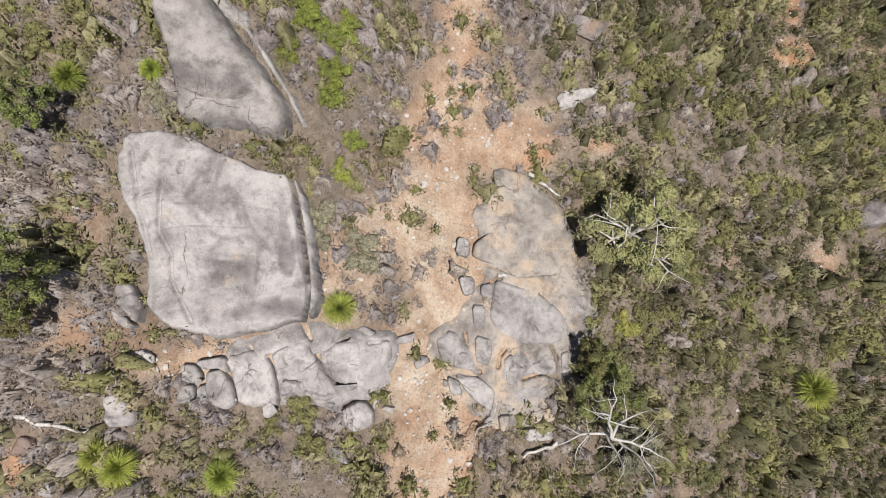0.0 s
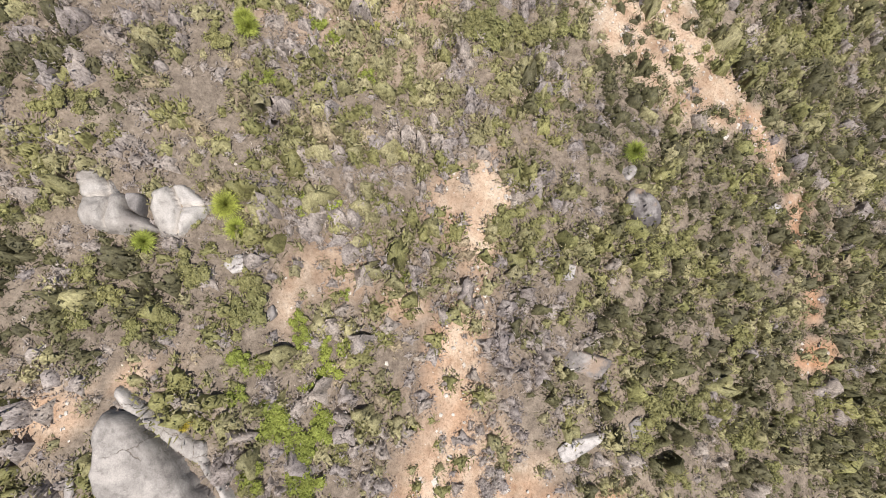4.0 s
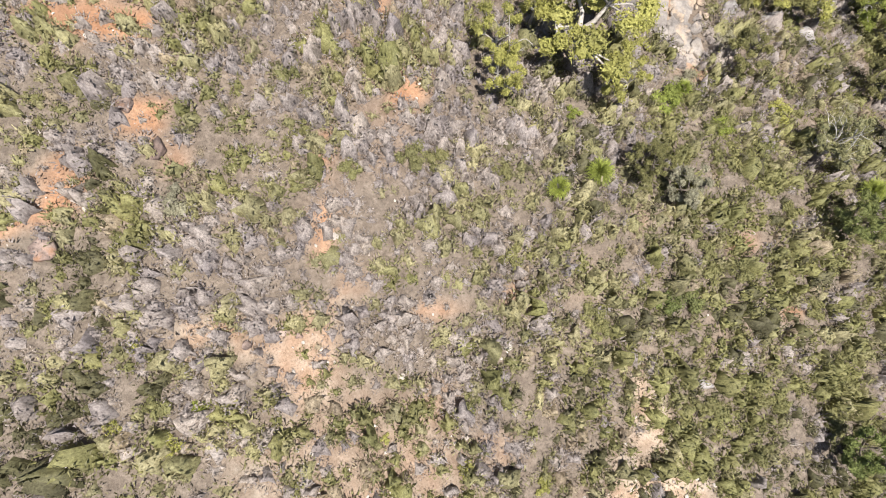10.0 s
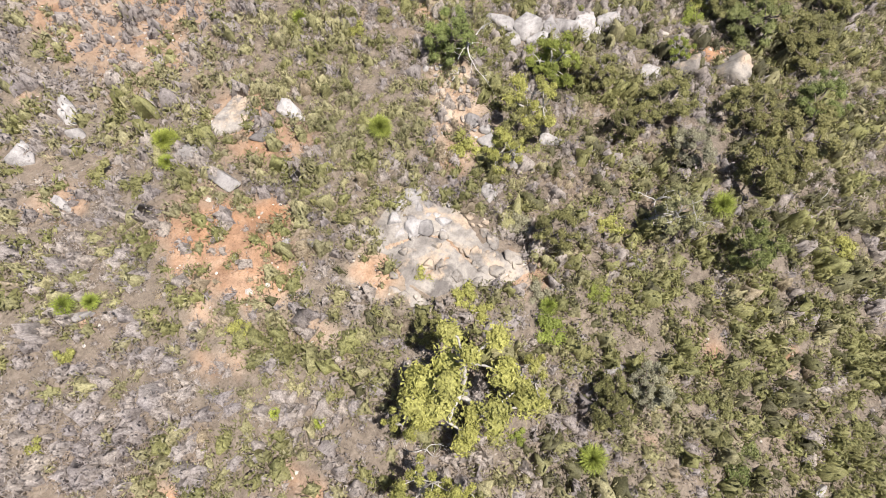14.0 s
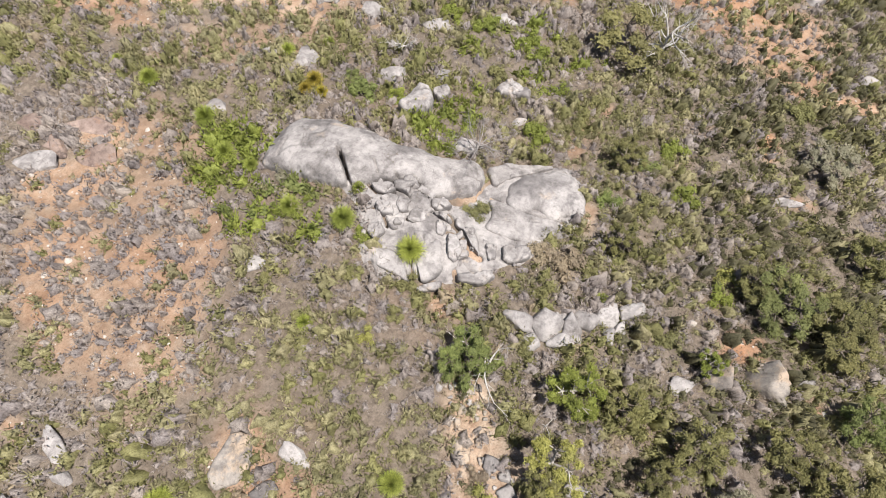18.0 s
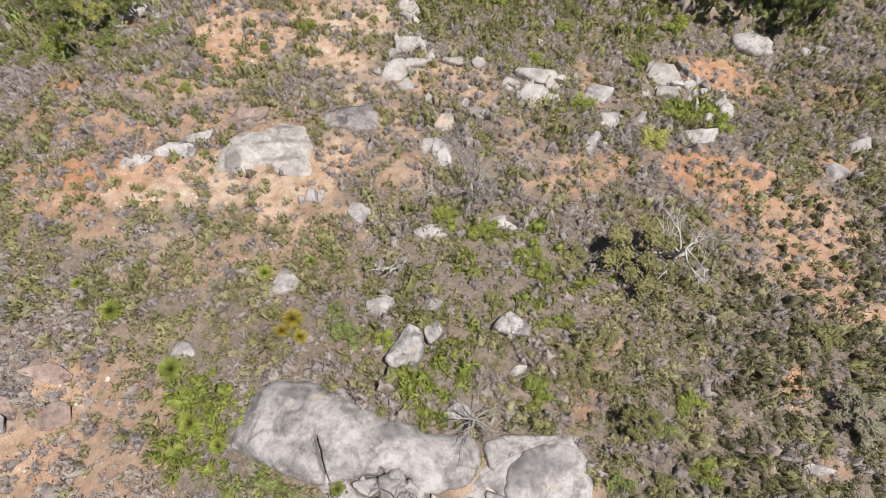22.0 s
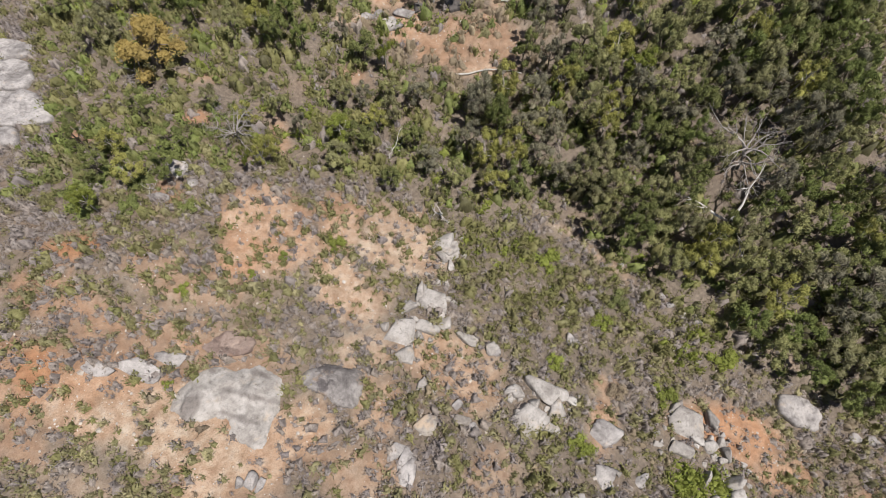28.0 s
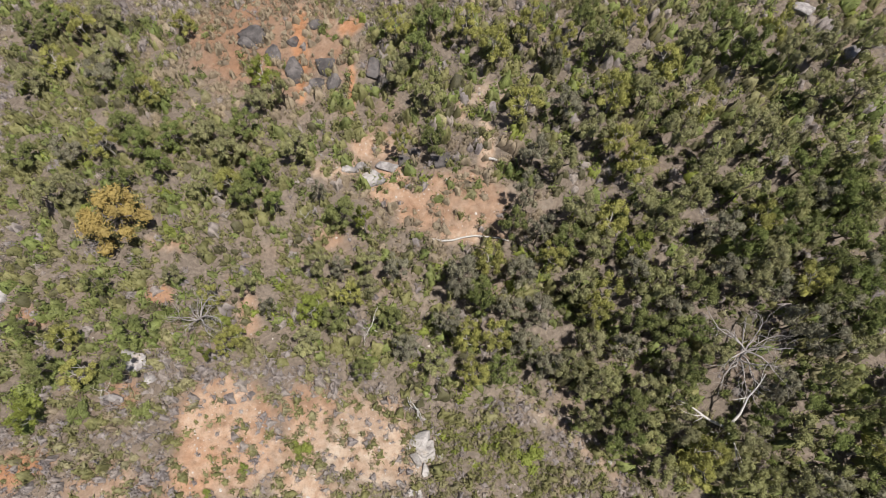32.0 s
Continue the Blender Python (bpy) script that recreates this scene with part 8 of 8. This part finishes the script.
stone(118.59, 94.66, 1.28, 0.95, 176, 0.5, 266, DARK_GRANITE)
clearing(78.85, 133.35, 8.41, 1.04, 60, 0.9, 1)
clearing(84.57, 131.74, 1.69, 1.34, 106, 0.85, 0.95)
clearing(80.3, 124.94, 3.37, 0.55, 57, 0.8, 0.95)
clearing(72.08, 142.23, 5.88, 1.63, 66, 0.35, 0.8)
clearing(78.1, 117.61, 2.65, 1.96, 141, 0.7, 0.25)
clearing(73.73, 117.27, 2.83, 1.02, 148, 0.7, 0.15)
clearing(76.87, 112.66, 2.7, 2.28, 65, 0.75, 0.35)
clearing(78.06, 108.38, 2.81, 2.38, 137, 0.6, 0.5)
clearing(79.93, 103.41, 3.58, 0.69, 144, 0.92, 0.3)
clearing(87.25, 110.42, 3.08, 0.9, 53, 0.8, 0.2)
clearing(88.15, 115.47, 2.56, 0.87, 54, 0.7, 0.3)
clearing(90.25, 114.43, 2.33, 1.9, 128, 0.5, 0.2)
clearing(80.85, 109.37, 1.91, 1.68, 68, 0.6, 0.5)
clearing(75.28, 85.95, 3.48, 0.57, 109, 0.5, 0.1)
clearing(76.74, 79.79, 2.82, 0.61, 104, 0.5, 0.1)
clearing(82.58, 66.58, 5.35, 0.66, 105, 0.5, 0.1)
clearing(53.4, 114.31, 1.45, 0.99, 136, 0.6, 0.7)
clearing(56.31, 118.7, 2.04, 0.92, 143, 0.5, 0.5)
clearing(51.86, 102.03, 2.24, 1.62, 77, 0.85, 0.35)
clearing(54.16, 100.98, 2.56, 1.28, 67, 0.8, 0.3)
clearing(49.56, 98.92, 1.64, 1.2, 129, 0.85, 0.35)
clearing(55.02, 97.08, 1.08, 0.65, 140, 0.8, 0.3)
clearing(56.35, 95.06, 1.25, 1.06, 78, 0.75, 0.3)
clearing(62.79, 90.99, 2.8, 1.82, 143, 0.7, 0.2)
clearing(63.57, 93.86, 1.93, 1.88, 97, 0.6, 0.25)
clearing(58.92, 98.24, 2.29, 1.79, 137, 0.5, 0.4)
clearing(39.88, 105.94, 1.4, 0.94, 103, 0.6, 0.6)
clearing(47.97, 107.5, 1.74, 1.16, 84, 0.5, 0.4)
clearing(51.48, 96.51, 1.66, 1.2, 132, 0.7, 0.35)
clearing(43.88, 118.21, 1.86, 1.03, 136, 0.5, 0.6)
clearing(68.74, 111.42, 1.63, 1.17, 144, 0.5, 0.4)
clearing(58.73, 108.26, 2.22, 0.93, 64, 0.6, 0.4)
clearing(76.23, 137.01, 10.99, 8.13, 113, 0.4, 0.7)
lush(75.81, 136.23, 13.38, 9.12, 123, 3, 0.85)
lush(81.07, 133.5, 6.81, 3.87, 65, 3, 0.4)
lush(70.85, 139.64, 8.7, 5.16, 75, 3, 0.5)
lush(67.02, 102.78, 6.2, 4.44, 143, 2, 0.5)
lush(65.98, 126.72, 25.8, 19.21, 129, 2, 0.45)
lush(82.13, 104.52, 7.59, 7.18, 57, 3, 0.6)
lush(78.22, 111.57, 7.11, 6.73, 82, 3, 0.5)
lush(70.67, 136.26, 13.92, 9.89, 121, 3, 0.5)
clearing(81.95, 106.14, 4.46, 3.57, 140, 0.5, 0.45)
# mixed greens and pale openings on the slopes
lush(34.42, 81.20, 11.83, 5.59, -57, 1, 0.45)
lush(42.31, 74.58, 9.85, 5.42, -57, 1, 0.35)
lush(42.42, 67.58, 7.21, 4.22, -57, 4, 0.22)
lush(47.58, 66.60, 6.16, 3.00, -57, 4, 0.15)
lush(37.78, 73.43, 7.01, 3.65, -57, 2, 0.4)
lush(71.25, 82.04, 18.21, 4.30, -57, 2, 0.4)
lush(53.42, 95.84, 9.82, 3.83, -57, 2, 0.3)
lush(16.03, 64.26, 8.51, 5.53, -57, 1, 0.4)
lush(26.10, 75.57, 3.95, 2.80, -57, 4, 0.5)
lush(23.86, 52.33, 4.61, 4.50, -57, 2, 0.4)
lush(15.75, 36.92, 6.33, 9.88, -1, 2, 0.35)
lush(-0.47, 26.05, 5.15, 3.21, -1, 1, 0.4)
lush(6.55, 38.66, 5.92, 3.70, -1, 1, 0.35)
clearing(35.22, 84.03, 7.42, 2.67, -57, 0.35, 0.15)
clearing(40.99, 80.29, 4.66, 1.86, -57, 0.45, 0.2)
clearing(47.97, 78.67, 3.76, 2.01, -57, 0.5, 0.2)
clearing(52.95, 85.69, 2.78, 2.23, -57, 0.6, 0.2)
clearing(13.18, 63.90, 1.62, 1.95, -57, 0.55, 0.3)
clearing(12.66, 61.27, 2.34, 1.56, -57, 0.45, 0.4)
clearing(15.66, 73.60, 3.44, 6.00, -57, 0.45, 0.4)
clearing(18.83, 53.71, 1.61, 1.93, -57, 0.5, 0.2)
# patches and tracks of bare soil
clearing(0.13, 7.75, 3.06, 1.74, 86, 0.72, 0.3)
clearing(0.02, 4.58, 2.94, 1.94, 88, 0.82, 0.2)
clearing(0.13, 1.73, 2.63, 1.57, 95, 0.9, 0.15)
clearing(-0.40, -1.23, 2.52, 1.64, 88, 0.9, 0.2)
clearing(-0.39, -4.06, 2.42, 1.71, 90, 0.9, 0.35)
clearing(-2.97, 3.09, 2.30, 1.18, 70, 0.6, 0.0)
clearing(3.42, 7.67, 2.12, 1.10, 18, 0.6, 0.6)
clearing(0.83, 12.81, 2.63, 0.84, -90, 0.8, 0.35)
clearing(-3.71, 0.82, 1.74, 1.26, -114, 0.5, 0.0)
clearing(-11.69, 3.56, 1.19, 1.12, -161, 0.2, 0.5)
clearing(-10.90, 0.02, 1.89, 1.13, -180, 0.15, 0.5)
clearing(10.57, 27.21, 4.66, 2.50, -47, 0.76, 0.2)
clearing(8.51, 28.80, 1.28, 1.19, 135, 0.7, 0.15)
clearing(14.81, 23.55, 2.15, 0.67, -58, 0.8, 0.35)
clearing(-1.30, 30.18, 4.76, 3.29, -4, 0.34, 0.05)
clearing(-2.04, 26.07, 3.67, 1.89, 173, 0.3, 0.05)
clearing(9.46, 32.29, 2.36, 0.54, -82, 0.7, 0.1)
clearing(-3.16, 34.75, 1.81, 1.10, -105, 0.6, 0.35)
clearing(52.74, 99.51, 4.39, 3.00, 109, 0.7, 0.4)
clearing(55.13, 91.80, 4.41, 2.20, -97, 0.8, 0.3)
clearing(61.73, 91.55, 3.62, 2.34, -49, 0.8, 0.15)
clearing(62.47, 94.42, 4.29, 1.86, 126, 0.5, 0.3)
clearing(58.25, 80.94, 4.94, 2.79, -74, 0.7, 0.3)
clearing(41.88, 87.38, 9.64, 2.45, -49, 0.85, 0.3)
clearing(36.45, 93.57, 4.84, 2.83, 136, 0.75, 0.5)
clearing(40.27, 105.65, 2.35, 1.14, 159, 0.7, 0.8)
clearing(34.37, 97.88, 2.77, 1.64, 110, 0.7, 0.8)
clearing(74.30, 62.51, 5.70, 2.22, -50, 0.85, 0.8)
clearing(65.35, 70.05, 2.65, 1.40, -146, 0.7, 0.5)
clearing(53.45, 101.47, 3.51, 2.87, 122, 0.8, 0.3)
clearing(60.91, 92.33, 4.29, 2.43, -23, 0.8, 0.15)
clearing(57.36, 95.96, 3.31, 1.92, -150, 0.7, 0.3)
# wider patches of bare red soil
clearing(7.14, 59.12, 3.17, 2.53, 101, 0.55, 0.75)
clearing(61.88, 51.56, 7.59, 4.65, 119, 0.5, 0.6)
clearing(36.33, 93.04, 9.2, 1.9, 123, 0.5, 0.4)
clearing(41.24, 93.48, 8.97, 4.4, 141, 0.42, 0.5)
clearing(-10.74, 46.57, 2.45, 1.03, -172, 0.6, 0.85)
clearing(-10.76, 40.23, 1.36, 0.96, 97, 0.5, 0.8)
clearing(22.87, 81.79, 5.86, 3.98, 72, 0.42, 0.5)


# ---------------------------------------------------------------- ground
def build_ground():
    xs = np.r_[-2500, -900, -300, -120, -60, np.arange(-32, 126, 0.7), 150, 220, 400, 1000, 2600]
    ys = np.r_[-2500, -900, -300, -120, -50, np.arange(-26, 151, 0.7), 165, 190, 260, 450, 1000, 2600]
    gx, gy = [a.ravel() for a in np.meshgrid(xs, ys, indexing="ij")]
    bare, red = bare_and_red(gx, gy)
    z = ground_z(gx, gy) + 0.22 * (fbm(gx, gy, 2.2, 11) - 0.5) - 0.06 * bare
    n, m = len(xs), len(ys)
    i, j = np.meshgrid(np.arange(n - 1), np.arange(m - 1), indexing="ij")
    q = np.stack([i * m + j, (i + 1) * m + j, (i + 1) * m + j + 1, i * m + j + 1], -1).reshape(-1, 4)
    me = mesh_from("ground", np.column_stack([gx, gy, z]), q, SOIL, True)
    wide = fbm(gx, gy, 9.0, 21)
    red = np.clip(red + (1 - bare) * np.clip((wide - 0.42) * 2.2, 0, 0.7), 0, 1)
    litter = np.clip(1.0 - bare * 1.25, 0, 1) * np.clip(0.6 + 0.8 * fbm(gx, gy, 2.5, 33), 0, 0.97)
    for name, values in (("red", red), ("litter", litter)):
        me.attributes.new(name, "FLOAT", "POINT").data.foreach_set("value", values.astype(np.float32))
    tagged(new("ground", me), "sandy orange and tan hillside soil with leaf litter", "ground", kind="structure")


build_ground()


# ---------------------------------------------------------------- low scrub over the hillside
PLOT = np.array([(-18, -12), (28, -12), (46, 28), (97, 38), (130, 66), (130, 152), (118, 166), (40, 166), (24, 112), (2, 92), (-14, 68), (-18, 40)], float)
WOOD = np.array([(40.4, 112.2), (48.1, 110.3), (53.3, 111.7), (58.1, 108.0), (58.9, 102.4), (63.9, 99.7), (67.0, 90.3), (74.1, 89.5), (76.8, 84.6), (78.8, 75.4), (80.7, 65.5), (86.0, 54.0), (99.5, 70.0), (123.2, 96.9), (53.6, 162.0)], float)


def scatter(cell, seed):
    gen = np.random.default_rng(seed)
    xs, ys = np.arange(-24, 131, cell), np.arange(-16, 167, cell)
    gx, gy = [a.ravel() for a in np.meshgrid(xs, ys)]
    gx, gy = gx + gen.uniform(-0.55, 0.55, gx.size) * cell, gy + gen.uniform(-0.55, 0.55, gy.size) * cell
    keep = inside(gx, gy, PLOT)
    gx, gy = gx[keep], gy[keep]
    rocky = np.zeros(len(gx), bool)
    for rim in FOOTPRINTS:
        lo, hi = rim.min(0), rim.max(0)
        near = np.where((gx > lo[0]) & (gx < hi[0]) & (gy > lo[1]) & (gy < hi[1]))[0]
        if len(near):
            rocky[near] |= inside(gx[near], gy[near], rim)
    return gx[~rocky], gy[~rocky], gen


def ranked(v):
    """The same values spread evenly from 0 to 1."""
    return np.argsort(np.argsort(v)) / max(len(v) - 1, 1)


def grow_scrub():
    x, y, gen = scatter(0.5, 5)
    bare, _ = bare_and_red(x, y)
    thick = fbm(x, y, 4.0, 51)
    clump = ranked(fbm(x, y, 1.2, 91, 2))
    keep = (gen.uniform(size=len(x)) < np.where(y < 60, 0.72, 0.5) + 1.2 * clump) & (gen.uniform(size=len(x)) < np.clip(1.03 - np.where(y < 14, 0.92, 0.66) * bare, 0.07, 1) * np.clip(0.95 + 0.9 * (thick - 0.35), 0.75, 1) * np.where(inside(x, y, WOOD), 0.45, 1.0) * np.where((y > 66) | (x > 42), 0.9, 1.0))
    x, y, bare, clump = x[keep], y[keep], bare[keep], clump[keep]
    n = len(x)
    pick = np.sort(fbm(x, y, 3.2, 71, 3) * 0.6 + gen.uniform(size=n) * 0.4)
    local = fbm(x, y, 1.1, 95, 2)
    pick = pick[np.argsort(np.argsort(fbm(x, y, 3.2, 71, 3) * 0.45 + local * 0.3 + gen.uniform(size=n) * 0.25))]
    patchy = ranked(0.6 * ranked(fbm(x, y, 1.2, 97, 2)) + 0.4 * gen.uniform(size=n))
    valley = np.clip((x - 3) / 5, 0, 1) * np.clip((60 - y) / 45, 0, 1)
    species = np.select([pick < 0.50 - 0.14 * valley, pick < 0.63 - 0.10 * valley, pick < 0.73 + 0.02 * valley], [0, 1, 2], 3)
    species[(gen.uniform(size=n) < 0.10)] = 0
    species[gen.uniform(size=n) < np.where(species == 1, 0.3, 0.7) * valley] = 6
    gully = inside(x, y, WOOD)
    dice = gen.uniform(size=n)
    species[gully & (dice < 0.30)] = 5
    species[gully & (dice > 0.30) & (dice < 0.48)] = 2
    species[gully & (dice > 0.48) & (dice < 0.68)] = 6
    species[gully & (dice > 0.97)] = 4
    for e in LUSH:
        near = np.where((abs(x - e[0]) < e[2] * 1.6) & (abs(y - e[1]) < e[2] * 1.6))[0]
        if len(near):
            w = ellipse(x[near], y[near], e) * e[6]
            species[near[patchy[near] < w]] = e[5]
    size = np.clip(np.exp(gen.normal(0, 0.34, n)) * 0.36, 0.18, 0.62)
    size = np.where(gully, size * 1.4, size) * (1 - 0.15 * bare) * (0.82 + 0.45 * clump)
    far = (y > 66) | (x > 42)
    kinds = (("grey_heath_scrub", HEATH_GREY, "low grey twiggy heath scrub covering the slope", 1.12, 0.05, 1.6),
             ("olive_heath_scrub", HEATH_OLIVE, "low olive and straw coloured heath scrub", 1.12, 0.064, 1.6),
             ("green_heath_scrub", HEATH_GREEN, "low dark green heath scrub", 1.2, 0.07, 1.7),
             ("dry_heath_scrub", HEATH_BROWN, "dry brown heath scrub", 1.08, 0.05, 1.6),
             ("bright_scrub", LEAF_BRIGHT, "patches of bright green leafy scrub", 1.25, 0.085, 1.4),
             ("deep_green_scrub", LEAF_DEEP, "dense dark green undergrowth", 1.3, 0.085, 1.6),
             ("brown_heath_scrub", HEATH_DARK, "dark brown twiggy heath scrub", 1.18, 0.052, 1.6))
    for k, (name, material, label, grow, width, tall) in enumerate(kinds):
        body, skin, tones, sprays, owners = [], [], [], [], []
        first = 0
        for distant, count in ((False, 64), (True, 34)):
            s = (species == k) & (far == distant)
            if not s.any():
                continue
            r = size[s] * grow
            m = len(r)
            c = np.column_stack([x[s], y[s], ground_z(x[s], y[s]) - 0.05])
            rad = np.column_stack([r * gen.uniform(0.8, 1.25, m), r * gen.uniform(0.8, 1.25, m), r * tall * gen.uniform(0.75, 1.3, m) * (0.6 + 0.8 * clump[s])])
            own = gen.uniform(size=m)
            v, f = tussocks(c, rad * np.array([0.72, 0.72, 0.7]), gen)
            body.append(v), skin.append(f + first), tones.append(np.repeat(own, len(v) // m))
            first += len(v)
            upright = count * 2 // 5
            wide = np.clip(r / 0.37, 0.75, 1.4) * width * (1.5 if distant else 1.0)
            sprays += [tufts(c, rad, upright, wide * 0.8, gen),
                       leaves(c, rad * np.array([0.92, 0.92, 0.92]), count - upright, wide * 2.2, wide, up=0.5, loose=0.5, gen=gen, low=0.08, shell=0.62)]
            owners += [np.repeat(own, k3 * 3) for k3 in (upright, count - upright)]
        if body:
            me = clothed(name, (np.vstack(body), np.vstack(skin)), np.vstack(sprays), material, False)
            me.attributes.new("tone", "FLOAT", "POINT").data.foreach_set("value", np.concatenate(tones + owners).astype(np.float32))
            tagged(new(name, me), label, "scrub", kind="stuff")


grow_scrub()


# ---------------------------------------------------------------- gravel and small stones on bare ground
def strew_stones():
    gen = np.random.default_rng(77)
    n0 = 95000
    x, y = gen.uniform(-16, 100, n0), gen.uniform(-10, 125, n0)
    bare, red = bare_and_red(x, y)
    keep = (gen.uniform(size=n0) < bare * np.where(y < 30, 0.95, 0.5) + 0.02) & inside(x, y, PLOT)
    x, y = x[keep], y[keep]
    n = len(x)
    r = np.exp(gen.normal(-2.95, 0.5, n))
    top = np.array([[1, 0, -0.3], [0.3, 0.95, -0.3], [-0.8, 0.6, -0.3], [-0.8, -0.6, -0.3], [0.3, -0.95, -0.3], [0.45, 0.2, 0.6], [-0.4, 0.3, 0.65], [-0.1, -0.5, 0.55]])
    faces = np.array([[0, 1, 5], [1, 6, 5], [1, 2, 6], [2, 3, 6], [3, 7, 6], [3, 4, 7], [4, 0, 7], [0, 5, 7], [5, 6, 7]])
    turn = gen.uniform(0, 2 * np.pi, n)
    shape = top[None] * (1 + gen.uniform(-0.25, 0.25, (n, 8, 3))) * r[:, None, None]
    shape[..., 1] *= gen.uniform(0.6, 1.0, (n, 1))
    shape[..., 2] *= 0.6
    c, s = np.cos(turn)[:, None], np.sin(turn)[:, None]
    v = np.stack([shape[..., 0] * c - shape[..., 1] * s + x[:, None], shape[..., 0] * s + shape[..., 1] * c + y[:, None], shape[..., 2] + ground_z(x, y)[:, None] + 0.01], -1)
    f = (faces[None] + 8 * np.arange(n)[:, None, None]).reshape(-1, 3)
    tagged(new("gravel", mesh_from("gravel", v.reshape(-1, 3), f, PEBBLE)), "scattered pale gravel and small stones on bare soil", "gravel", kind="stuff")


strew_stones()
